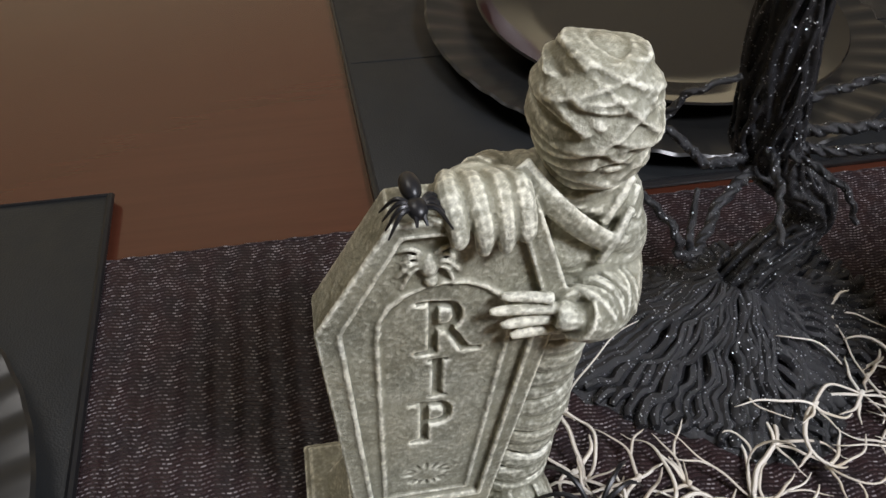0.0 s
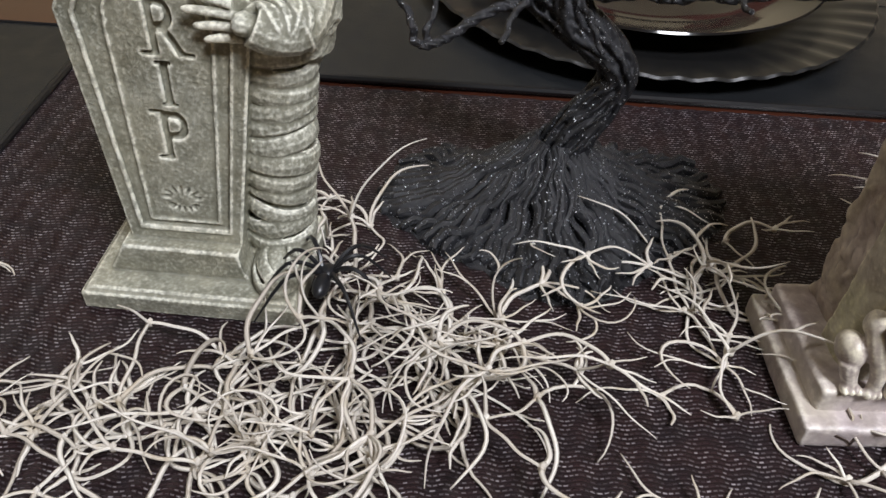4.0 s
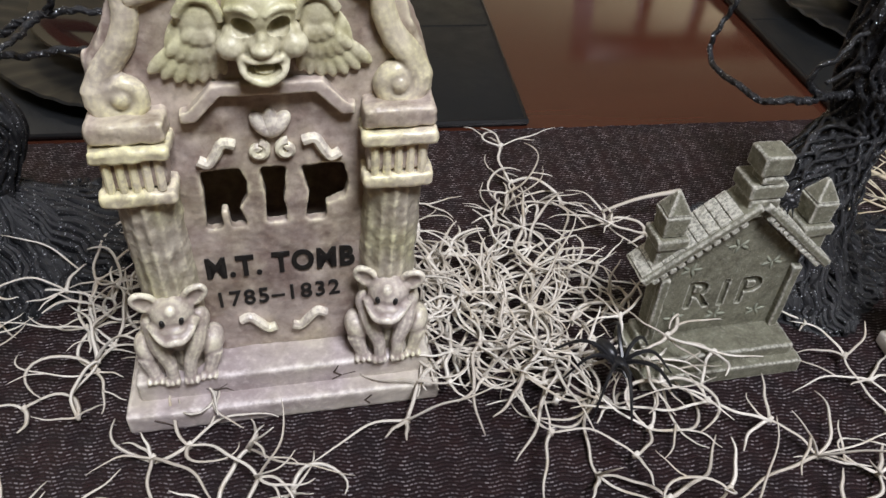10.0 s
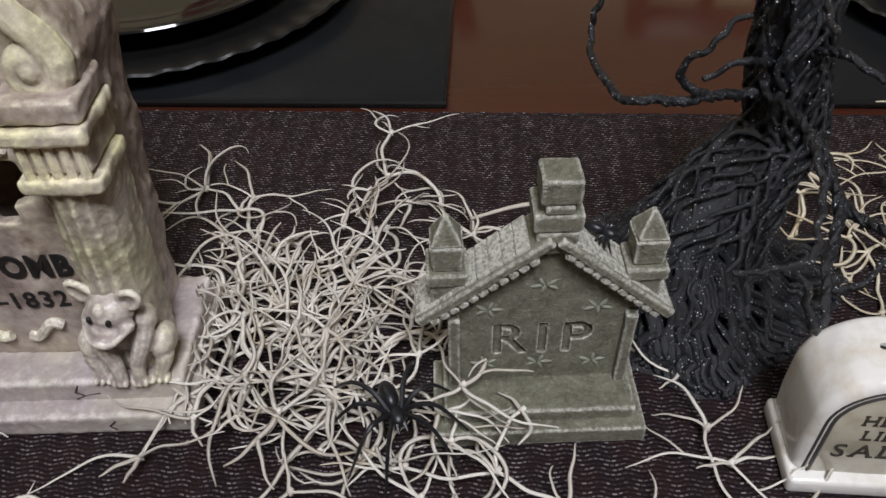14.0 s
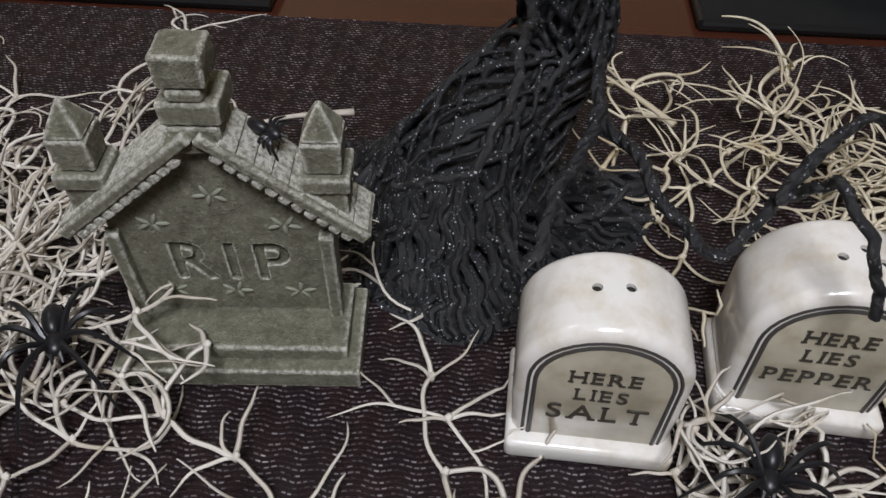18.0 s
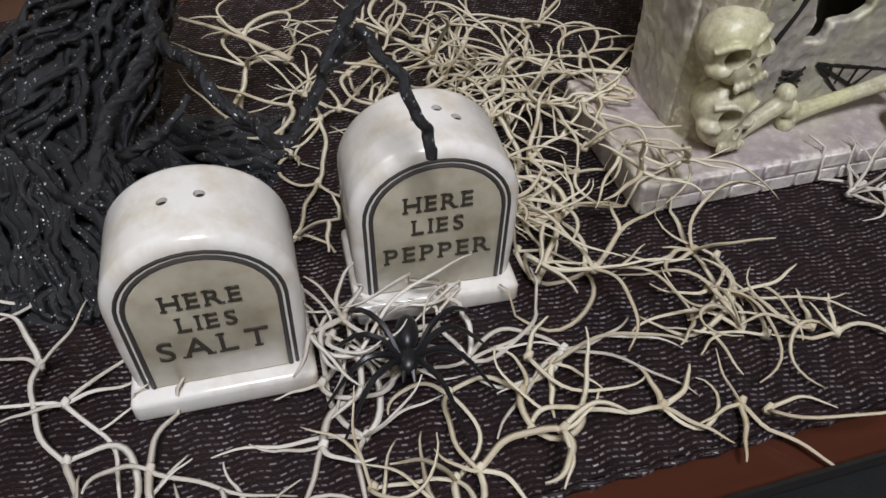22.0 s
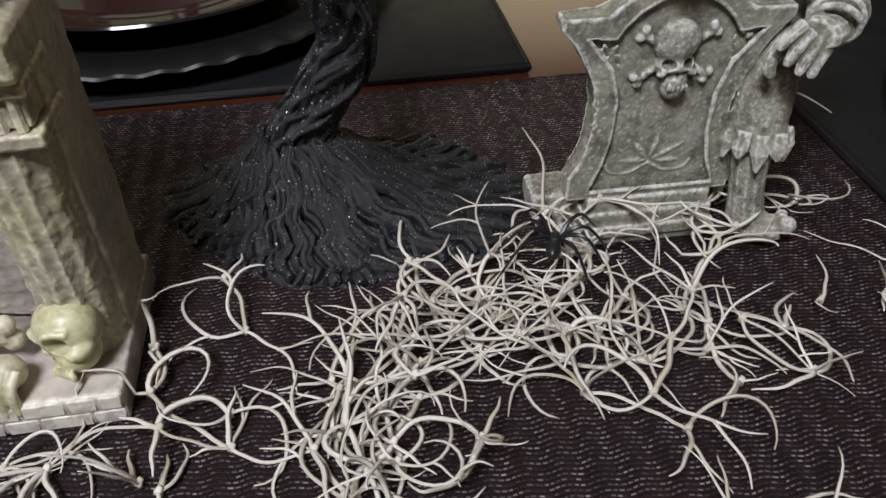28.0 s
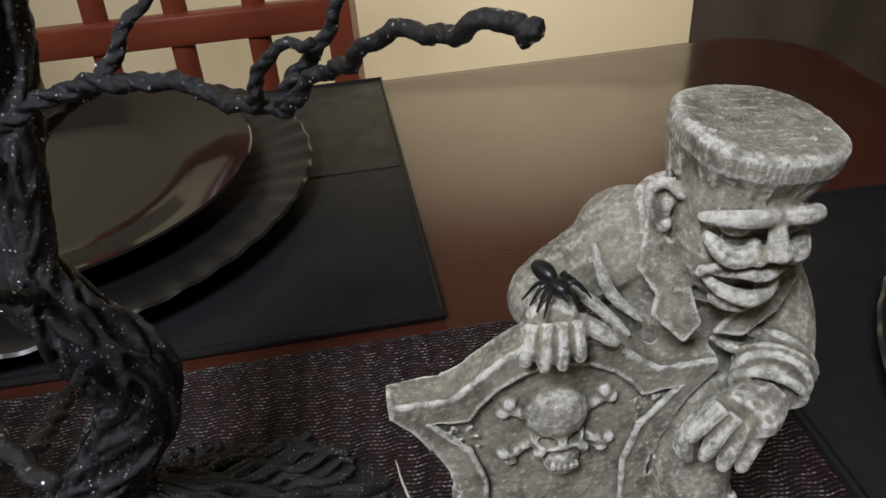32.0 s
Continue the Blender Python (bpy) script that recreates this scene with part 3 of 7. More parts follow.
def chair(m, label):
    t = thing("dining_chair", m, label, "chair", "chairs at the table")
    for s in (-1, 1):
        part("back_post", tube(B(), glide([(s * 0.19, 0.0, 0.0), (s * 0.19, 0.0, 0.45), (s * 0.19, 0.03, 0.75), (s * 0.19, 0.09, 1.00)], 14), 0.022, 4), CHAIRWOOD, t)
        part("front_leg", box(B(), s * 0.19 - 0.02, s * 0.19 + 0.02, -0.40, -0.36, 0.0, 0.43, 0.003), CHAIRWOOD, t)
    part("seat", box(B(), -0.22, 0.22, -0.42, 0.02, 0.432, 0.48, 0.012), CHAIRSEAT, t)
    part("top_rail", box(B(), -0.185, 0.185, 0.065, 0.09, 0.93, 1.0, 0.006), CHAIRWOOD, t)
    part("lower_rail", box(B(), -0.175, 0.175, 0.012, 0.036, 0.692, 0.728, 0.005), CHAIRWOOD, t)
    for x in (-0.09, 0.0, 0.09):
        part("slat", tube(B(), glide([(x, 0.012, 0.48), (x, 0.020, 0.60), (x, 0.028, 0.72), (x, 0.055, 0.86), (x, 0.077, 0.935)], 14), 0.014, 8, 0.45), CHAIRWOOD, t)



chair(pose(0.855, 0.635, -0.76), "red cherry wood dining chair with slatted back behind the table")
chair(pose(0.21, 0.635, -0.76), "red cherry wood dining chair with slatted back beside the wall")


# ---- mummy with coffin tombstone ----
def rings(bm, a, b, ra, rb, n, thick, seed, tilt=0.25, flat=0.6):
    """Bandage turns round a limb from a to b."""
    rnd = random.Random(seed)
    a, b = Vector(a), Vector(b)
    d = (b - a).normalized()
    s = d.orthogonal().normalized()
    t = d.cross(s)
    for i in range(n):
        f = (i + 0.5) / n
        c, r = a.lerp(b, f), ra + (rb - ra) * f
        tx, ty = rnd.uniform(-tilt, tilt), rnd.uniform(-tilt, tilt)
        loop_tube(bm, [c + r * (math.cos(w) * s + math.sin(w) * t) + d * r * (tx * math.cos(w) + ty * math.sin(w))
                       for w in (2 * math.pi * k / 22 for k in range(22))], thick * rnd.uniform(0.8, 1.25), 6)


def hand_form(bm, wrist, knuckle, tips, r):
    """A back of the hand with fingers to the tips."""
    w, k = Vector(wrist), Vector(knuckle)
    tube(bm, glide([w, (w + k) / 2, k], 6), [r * 1.3, r * 1.5, r * 1.7, r * 1.8, r * 1.8, r * 1.5], 10, 1.3)
    span = Vector(tips[-1]) - Vector(tips[0])
    for i, tip in enumerate(tips):
        f = i / max(1, len(tips) - 1) - 0.5
        root = k + span * f * 0.75
        tip = Vector(tip)
        mid = (root + tip) / 2 + (k - w).normalized() * r * 0.5
        tube(bm, glide([root, mid, tip], 7), [r * 0.75, r * 0.72, r * 0.7, r * 0.72, r * 0.66, r * 0.6, r * 0.4], 8)


def bands(bm, c, r, n, thick, seed, tilt=0.6, spread=0.85, flat=0.34):
    """Flat bandage strips laid round a rounded form, one over another."""
    rnd = random.Random(seed)
    c = Vector(c)
    for i in range(n):
        axis = Vector((rnd.uniform(-tilt, tilt), rnd.uniform(-tilt, tilt) * 0.8, 1)).normalized()
        s = axis.orthogonal().normalized()
        t = axis.cross(s)
        off = -spread + 2 * spread * (i + 0.5) / n + rnd.uniform(-0.06, 0.06)
        off = max(-0.95, min(0.95, off))
        k2 = math.sqrt(1 - off * off)
        lift = 1.0 + 0.06 * rnd.random()
        ref = axis * 1.0
        ring = []
        for k in range(28):
            w = 2 * math.pi * k / 28
            p = (axis * off + (s * math.cos(w) + t * math.sin(w)) * k2) * lift
            ring.append(c + Vector((p.x * r[0], p.y * r[1], p.z * r[2])))
        wide = thick * rnd.uniform(0.8, 1.35)
        loops = []
        for k, p in enumerate(ring):
            d = (ring[(k + 1) % 28] - ring[k - 1]).normalized()
            out = Vector(((p - c).x / r[0] ** 2, (p - c).y / r[1] ** 2, (p - c).z / r[2] ** 2)).normalized()
            up = d.cross(out).normalized()
            loops.append([bm.verts.new(p + up * wide * math.cos(a) + out * wide * flat * math.sin(a)) for a in (2 * math.pi * j / 8 for j in range(8))])
        for k in range(28):
            a, b = loops[k], loops[(k + 1) % 28]
            for j in range(8):
                bm.faces.new((a[j], a[(j + 1) % 8], b[(j + 1) % 8], b[j]))
    return bm


def wrapped(bm, c, r, strips, depth, power=2.0, jaw=0.0, nu=110, nv=80):
    """A rounded form wound with flat strips, each lapping over the last; strips: (axis, offset, half width)."""
    c = Vector(c)
    turns = [(Vector(a).normalized(), off, hw) for a, off, hw in strips]
    grid = []
    for j in range(nv + 1):
        el = math.pi * (j / nv - 0.5)
        row = []
        for i in range(nu):
            az = 2 * math.pi * i / nu
            d = Vector((math.cos(el) * math.cos(az), math.cos(el) * math.sin(az), math.sin(el)))
            h = 0.0
            for a, off, hw in turns:
                q = (d.dot(a) - off) / hw
                if abs(q) < 1:
                    lip = min(1.0, (1 - abs(q)) * 5.5)
                    h = h * (1 - lip) + lip * (0.30 * h + depth * (0.70 - 0.42 * q))
            k = 1 / (abs(d.x) ** power + abs(d.y) ** power + abs(d.z) ** power) ** (1 / power)
            slim = 1 - jaw * max(0.0, -d.z * k)
            p = Vector((d.x * k * r[0] * slim, d.y * k * r[1], d.z * k * r[2])) + d * h
            row.append(bm.verts.new(c + p))
        grid.append(row)
    for j in range(nv):
        for i in range(nu):
            a, b = grid[j], grid[j + 1]
            bm.faces.new((a[i], a[(i + 1) % nu], b[(i + 1) % nu], b[i]))
    return bm


def winding(seed, n, tilt, lo, hi, width):
    """Strips stacked from low to high at changing slants."""
    rnd = random.Random(seed)
    return [((rnd.uniform(-tilt, tilt), rnd.uniform(-tilt, tilt) * 0.8, 1), lo + (hi - lo) * (i + 0.5) / n + rnd.uniform(-0.03, 0.03), width * rnd.uniform(0.8, 1.3)) for i in range(n)]


def mummy():
    bm = B()
    box(bm, -0.044, 0.044, 0.0, 0.060, 0.0, 0.009, 0.001, 0.0)
    box(bm, -0.043, 0.043, 0.001, 0.059, 0.007, 0.0105, 0.001, 0.001)
    prism(bm, [(-0.037, 0.009), (0.022, 0.009), (0.019, 0.0155), (0.0185, 0.024), (-0.0285, 0.024), (-0.033, 0.0155)], 0.013, 0.046, 0.0008)
    cb = B()
    coffin = [(-0.0262, 0.022), (0.0180, 0.022), (0.0335, 0.1240), (0.0232, 0.1525), (-0.0128, 0.1520), (-0.0330, 0.1180)]
    mid = Vector((0.0005, 0.1065))

    def inset(k, kz):
        return [(mid.x + (x - mid.x) * k, mid.y + (z - mid.y) * kz) for x, z in coffin]
    stone_ = mesh_of(prism(B(), coffin, 0.0225, 0.037, 0.0012), "stone", MUMMY, False)
    stone_ = carve(stone_, prism(B(), inset(0.80, 0.90), 0.0, 0.0242))
    stone_ = carve(stone_, prism(B(), inset(0.69, 0.83), 0.0, 0.0236))
    cut = B()
    for ch, x, z, size, squash in (("R", 0.0020, 0.1030, 0.0295, 0.74), ("I", -0.0004, 0.0838, 0.0240, 0.95), ("P", -0.0010, 0.0615, 0.0288, 0.74)):
        letter = lettering(ch, size, 0.0020, 0.0003, 1.0, squash)
        add_mesh(cut, letter, pose(x, 0.0245, z))
    bars = B()
    for x, z in ((-0.0042, 0.1030), (0.0088, 0.1030), (-0.0042, 0.1226), (-0.0004, 0.0838), (-0.0004, 0.0996), (-0.0055, 0.0615), (-0.0060, 0.0806)):
        box(bars, x - 0.0030, x + 0.0030, 0.0226, 0.0258, z - 0.0003, z + 0.0012)
    # Cut flower under the letters
    for k in range(7):
        a = math.pi * (k + 0.5) / 7
        ball(bars, (-0.0030 + 0.0064 * math.cos(a), 0.0242, 0.0430 + 0.0046 * math.sin(a)), (0.0024, 0.0012, 0.0007), (0, -math.degrees(a), 0), 8, 6)
        ball(bars, (-0.0030 + 0.0052 * math.cos(a), 0.0242, 0.0410 - 0.0026 * math.sin(a)), (0.0018, 0.0012, 0.0006), (0, math.degrees(a), 0), 8, 6)
    stone_ = carve(carve(stone_, cut), from_mesh(sculpt(bars, MUMMY, 0.0004, 0)))
    add_mesh(cb, stone_)
    loop_tube(cb, [(x, 0.0232, z) for x, z in inset(0.985, 0.985)], 0.0009, 6)
    loop_tube(cb, [(x, 0.0228, z) for x, z in inset(0.82, 0.915)], 0.0010, 6)
    arch = [(-0.0168, 0.033), (0.0105, 0.033), (0.0192, 0.1110)] + [(0.0010 + 0.0182 * math.cos(a), 0.1140 + 0.0170 * math.sin(a)) for a in
                                                                  (math.pi * k / 10 for k in range(1, 10))] + [(-0.0172, 0.1110)]
    loop_tube(cb, [(x, 0.0240, z) for x, z in arch], 0.0009, 6)
    # Spider-like relief in the upper corner
    sx, sz = -0.0035, 0.1378
    for s in (-1, 1):
        for k in range(4):
            q = (k - 1.5) * 0.0022
            tube(cb, glide([(sx, 0.0242, sz + q * 0.4), (sx + s * 0.0040, 0.0226, sz + q + 0.0030), (sx + s * (0.0068 + 0.0012 * (k % 2)), 0.0242, sz + 1.9 * q - 0.0015)], 6), 0.0007, 5)
    ball(cb, (sx, 0.0238, sz), (0.0026, 0.0020, 0.0040))
    ball(cb, (sx + 0.0005, 0.0236, sz - 0.0052), (0.0018, 0.0016, 0.0020))
    # Pitted surface
    rnd = random.Random(5)
    for k in range(70):
        x, z = rnd.uniform(-0.029, 0.031), rnd.uniform(0.03, 0.148)
        half_w = 0.024 + 0.07 * (z - 0.022) if z < 0.118 else 0.030 - 0.40 * (z - 0.118)
        if abs(x) > half_w - 0.004 or (abs(x) < 0.012 and 0.038 < z < 0.128):
            continue
        if abs(x - 0.001) > 0.013 + 0.05 * (z - 0.03):
            continue
        ball(cb, (x, 0.0250, z), (rnd.uniform(0.0005, 0.0013), 0.0005, rnd.uniform(0.0004, 0.0009)), (0, rnd.uniform(0, 90), 0), 6, 5)

    # The stone leans back a little
    def lean(b):
        for v in b.verts:
            v.co.y += (v.co.z - 0.080) * 0.055
        return b
    add_mesh(bm, mesh_of(lean(cb), "coffin", MUMMY, False))
    # The wrapped body behind the stone
    leg_a, leg_b = (0.0290, 0.037, 0.010), (0.0350, 0.042, 0.108)
    tube(bm, [leg_a, leg_b], [0.0112, 0.0132], 16)
    for i in range(13):
        f = (i + 0.5) / 13
        c = Vector(leg_a).lerp(Vector(leg_b), f)
        bands(bm, c, (0.0126 + 0.0016 * f, 0.0124 + 0.001 * f, 0.012), 1, 0.0044, 100 + i, 0.34, 0.0, 0.42)
    ball(bm, (0.0330, 0.026, 0.013), (0.0105, 0.018, 0.008))
    bands(bm, (0.0330, 0.022, 0.013), (0.0098, 0.017, 0.0085), 5, 0.0032, 2, 0.5, 0.6)
    wrapped(bm, (0.0375, 0.0455, 0.1235), (0.0182, 0.0140, 0.0300), winding(3, 9, 0.5, -0.95, 0.80, 0.16), 0.0028, 2.6)
    ball(bm, (0.0490, 0.0440, 0.1385), (0.0085, 0.0100, 0.0100))
    ball(bm, (0.0240, 0.0460, 0.1440), (0.0085, 0.0090, 0.0090))
    # Crossed shoulder straps
    for pts in ([(0.0200, 0.0380, 0.1570), (0.0260, 0.0320, 0.1510), (0.0360, 0.0290, 0.1420), (0.0450, 0.0290, 0.1355), (0.0500, 0.0330, 0.1320)], [(0.0500, 0.0340, 0.1430), (0.0460, 0.0300, 0.1375), (0.0430, 0.0295, 0.1300)]):
        tube(bm, glide(pts, 12), 0.0036, 8, 0.45)
    # Head with a bandaged face: brow, nose, mouth
    hc = Vector((0.0384, 0.0430, 0.1685))
    face = [((-0.95, -0.25, 0.05), 0.62, 0.15)] + winding(8, 12, 0.30, -0.95, 0.60, 0.12)
    face += [((0.42, -0.20, 0.86), 0.18, 0.11), ((-0.50, -0.10, 0.86), 0.34, 0.12), ((0.55, 0.10, 0.84), 0.46, 0.13), ((-0.28, 0.25, 0.92), 0.60, 0.13), ((0.30, 0.10, 0.95), 0.74, 0.13), ((-0.45, -0.30, 0.85), -0.12, 0.08)]
    wrapped(bm, hc, (0.0132, 0.0150, 0.0172), face, 0.0024, 2.3, 0.20, 130, 100)
    ball(bm, (0.0398, 0.0275, 0.1690), (0.0017, 0.0024, 0.0036))
    for z, sag in ((0.1622, 0.0008), (0.1588, -0.0010)):
        tube(bm, glide([(0.0322, 0.0300, z), (0.0388, 0.0274, z + sag), (0.0450, 0.0304, z)], 8), 0.0014, 7)
    ball(bm, (0.0395, 0.0445, 0.1500), (0.0112, 0.0110, 0.0090))
    # Folds drawn from the shoulders towards the strap
    for pts in ([(0.0530, 0.0390, 0.1460), (0.0490, 0.0340, 0.1410), (0.0445, 0.0312, 0.1365)], [(0.0550, 0.0400, 0.1390), (0.0510, 0.0340, 0.1355), (0.0455, 0.0312, 0.1335)],
                [(0.0500, 0.0370, 0.1510), (0.0460, 0.0335, 0.1465), (0.0420, 0.0315, 0.1410)], [(0.0230, 0.0345, 0.1400), (0.0320, 0.0315, 0.1320), (0.0420, 0.0310, 0.1290)]):
        tube(bm, glide(pts, 10), 0.0019, 7, 0.8)
    # Arm over the top of the stone
    arm = glide([(0.030, 0.050, 0.138), (0.020, 0.051, 0.143), (0.0115, 0.044, 0.148)], 8)
    tube(bm, arm, 0.0066, 12)
    rings(bm, (0.024, 0.051, 0.140), (0.014, 0.047, 0.146), 0.0064, 0.0060, 4, 0.0018, 6)
    ball(bm, (0.0104, 0.0390, 0.1490), (0.0098, 0.0090, 0.0050), (10, 0, 0))
    for root, knuckle, tip in ((0.0036, 0.0020, 0.0030), (0.0080, 0.0082, 0.0092), (0.0126, 0.0142, 0.0146), (0.0166, 0.0190, 0.0194)):
        low = 0.1455 if tip in (0.0030, 0.0194) else 0.1425
        tube(bm, glide([(root, 0.0430, 0.1500), (knuckle, 0.0350, 0.1545), (knuckle, 0.0288, 0.1540), (tip, 0.0250, 0.1495), (tip, 0.0238, low)], 12), [0.0032] * 6 + [0.0030, 0.0029, 0.0028, 0.0026, 0.0023, 0.0015], 9)
    # Arm round the side
    tube(bm, glide([(0.046, 0.045, 0.138), (0.0515, 0.040, 0.125), (0.0495, 0.029, 0.1155), (0.042, 0.022, 0.116), (0.035, 0.0200, 0.1195)], 14), 0.0072, 12)
    bands(bm, (0.0498, 0.040, 0.128), (0.0080, 0.0085, 0.013), 5, 0.0036, 7, 0.4, 0.7)
    rings(bm, (0.049, 0.030, 0.116), (0.037, 0.0205, 0.1185), 0.0076, 0.0064, 6, 0.0022, 8, 0.5)
    hand_form(bm, (0.0365, 0.0195, 0.1190), (0.0300, 0.0215, 0.1195), [(0.0145, 0.0230, 0.1270), (0.0118, 0.0220, 0.1225), (0.0150, 0.0215, 0.1170), (0.0180, 0.0212, 0.1125)], 0.0023)
    me = cast(bm, MUMMY, 0.0005, 0.0003, 0.0016, 2)
    ob = tagged(new("mummy_figurine", me), "grey resin mummy statuette leaning over a carved coffin tombstone", "figurine", "graveyard figurines")
    ob.matrix_world = pose(-0.007, -0.190, 0.0, 0, 0, -1.5)


mummy()


# ---- square-headed monster with gravestone ----
def oval(bm, rows, n=40, power=2.5, wave=0.0):
    """Rounded-square rings of (z, half width, half depth, y) joined into a closed form."""
    rings_ = []
    for z, rx, ry, y in rows:
        ring = []
        for k in range(n):
            a = 2 * math.pi * k / n
            c, s = math.cos(a), math.sin(a)
            f = (abs(c) ** power + abs(s) ** power) ** (-1 / power) * (1 + wave * math.sin(9 * a))
            ring.append(bm.verts.new((rx * f * c, y + ry * f * s, z)))
        rings_.append(ring)
    for a, b in zip(rings_, rings_[1:]):
        for k in range(n):
            bm.faces.new((a[k], a[(k + 1) % n], b[(k + 1) % n], b[k]))
    bm.faces.new(rings_[0][::-1])
    bm.faces.new(rings_[-1])
    return bm


def flap(bm, pts, thick):
    """A pointed piece of cloth with thickness; pts run round its edge."""
    pts = [Vector(p) for p in pts]
    mid = sum(pts, Vector()) / len(pts)
    n = Vector()
    for a, b in zip(pts, pts[1:] + pts[:1]):
        n += (a - mid).cross(b - mid)
    n = n.normalized() * thick * 0.5
    top, low = [bm.verts.new(p + n) for p in pts], [bm.verts.new(p - n) for p in pts]
    tm, lm = bm.verts.new(mid + n * 1.4), bm.verts.new(mid - n)
    for i in range(len(pts)):
        j = (i + 1) % len(pts)
        bm.faces.new((top[i], top[j], tm))
        bm.faces.new((low[j], low[i], lm))
        bm.faces.new((top[j], top[i], low[i], low[j]))
    return bm


def monster_head(hb):
    """Flat-topped head: chin at the origin, looking along -y."""
    oval(hb, [(-0.0010, 0.0050, 0.0060, -0.003), (0.0020, 0.0088, 0.0098, -0.0015), (0.0060, 0.0108, 0.0122, -0.0005), (0.0120, 0.0122, 0.0138, 0.0), (0.0180, 0.0128, 0.0142, 0.0005),
               (0.0240, 0.0134, 0.0146, 0.0005), (0.0300, 0.0143, 0.0150, 0.0), (0.0335, 0.0150, 0.0155, 0.0), (0.0375, 0.0160, 0.0162, 0.0), (0.0400, 0.0168, 0.0166, 0.0), (0.0404, 0.0160, 0.0158, 0.0)], 44, 2.6)
    # Cropped hair that overhangs the forehead with an uneven fringe
    oval(hb, [(0.0325, 0.0152, 0.0158, 0.0), (0.0345, 0.0164, 0.0168, 0.0), (0.0395, 0.0174, 0.0174, 0.0), (0.0412, 0.0172, 0.0172, 0.0), (0.0414, 0.0160, 0.0160, 0.0)], 44, 2.5, 0.008)
    for k in range(84):
        a = 2 * math.pi * k / 84
        c, s = math.cos(a), math.sin(a)
        f = (abs(c) ** 2.5 + abs(s) ** 2.5) ** (-1 / 2.5)
        low = 0.0315 + 0.0012 * math.sin(k * 0.62) - 0.0008 * (k % 3) - 0.0105 * max(0.0, s + 0.05) ** 0.6
        tube(hb, [(0.0176 * f * c, 0.0176 * f * s, 0.0405), (0.0172 * f * c, 0.0172 * f * s, 0.0360), (0.0146 * f * c, 0.0152 * f * s, low)], [0.0006, 0.0008, 0.0003], 5)
    for k in range(11):
        y = -0.013 + 0.0026 * k
        w = 0.0150 * (1 - (abs(y) / 0.0172) ** 2.6) ** 0.4
        tube(hb, [(-w, y, 0.0410), (0, y + 0.0010 * math.sin(k * 1.7), 0.0413), (w, y + 0.001, 0.0410)], 0.0004, 5)
    # Brow shelf, drooping outwards
    for s in (-1, 1):
        tube(hb, glide([(s * 0.0005, -0.0155, 0.0262), (s * 0.0060, -0.0168, 0.0268), (s * 0.0112, -0.0142, 0.0255), (s * 0.0142, -0.0088, 0.0228)], 12), [0.0018, 0.0021, 0.0022, 0.0022, 0.0022, 0.0022, 0.0022, 0.0021, 0.0020, 0.0018, 0.0015, 0.0010], 8)
        # Heavy eye with a pouch below it
        ball(hb, (s * 0.0068, -0.0122, 0.0218), (0.0036, 0.0028, 0.0020))
        tube(hb, glide([(s * 0.0022, -0.0148, 0.0198), (s * 0.0050, -0.0168, 0.0172), (s * 0.0092, -0.0156, 0.0168), (s * 0.0128, -0.0105, 0.0195)], 12), [0.0010, 0.0016, 0.0021, 0.0025, 0.0027, 0.0028, 0.0028, 0.0027, 0.0025, 0.0022, 0.0016, 0.0010], 8)
        # Hollow cheek fold, ear
        tube(hb, glide([(s * 0.0048, -0.0165, 0.0150), (s * 0.0098, -0.0138, 0.0120), (s * 0.0112, -0.0112, 0.0085)], 8), 0.0011, 6)
        tube(hb, glide([(s * 0.0132, -0.0010, 0.0230), (s * 0.0168, 0.0020, 0.0248), (s * 0.0184, 0.0045, 0.0215), (s * 0.0172, 0.0040, 0.0165), (s * 0.0140, 0.0008, 0.0125)], 14), 0.0016, 7)
        ball(hb, (s * 0.0150, 0.0032, 0.0188), (0.0018, 0.0030, 0.0050))
        ball(hb, (s * 0.0148, 0.0010, 0.0140), (0.0016, 0.0018, 0.0022))
    tube(hb, glide([(0, -0.0150, 0.0268), (0, -0.0178, 0.0225), (0.0002, -0.0205, 0.0178)], 8), [0.0018, 0.0018, 0.0019, 0.0021, 0.0024, 0.0027, 0.0030, 0.0027], 9)
    for s in (-1, 1):
        ball(hb, (s * 0.0030, -0.0175, 0.0168), (0.0021, 0.0026, 0.0018))
    # Wide down-turned lips, parted
    tube(hb, glide([(-0.0112, -0.0105, 0.0098), (-0.0080, -0.0142, 0.0112), (-0.0035, -0.0172, 0.0126), (0.0, -0.0178, 0.0118), (0.0035, -0.0172, 0.0126), (0.0080, -0.0142, 0.0112), (0.0112, -0.0105, 0.0098)], 17),
         [0.0006, 0.0010, 0.0013, 0.0015, 0.0016, 0.0017, 0.0018, 0.0018, 0.0017, 0.0018, 0.0018, 0.0017, 0.0016, 0.0015, 0.0013, 0.0010, 0.0006], 8)
    tube(hb, glide([(-0.0108, -0.0100, 0.0090), (-0.0065, -0.0150, 0.0062), (0.0, -0.0178, 0.0052), (0.0065, -0.0150, 0.0062), (0.0108, -0.0100, 0.0090)], 13),
         [0.0006, 0.0011, 0.0015, 0.0018, 0.0020, 0.0021, 0.0022, 0.0021, 0.0020, 0.0018, 0.0015, 0.0011, 0.0006], 8)
    ball(hb, (0, -0.0118, 0.0012), (0.0062, 0.0050, 0.0030))
    return hb


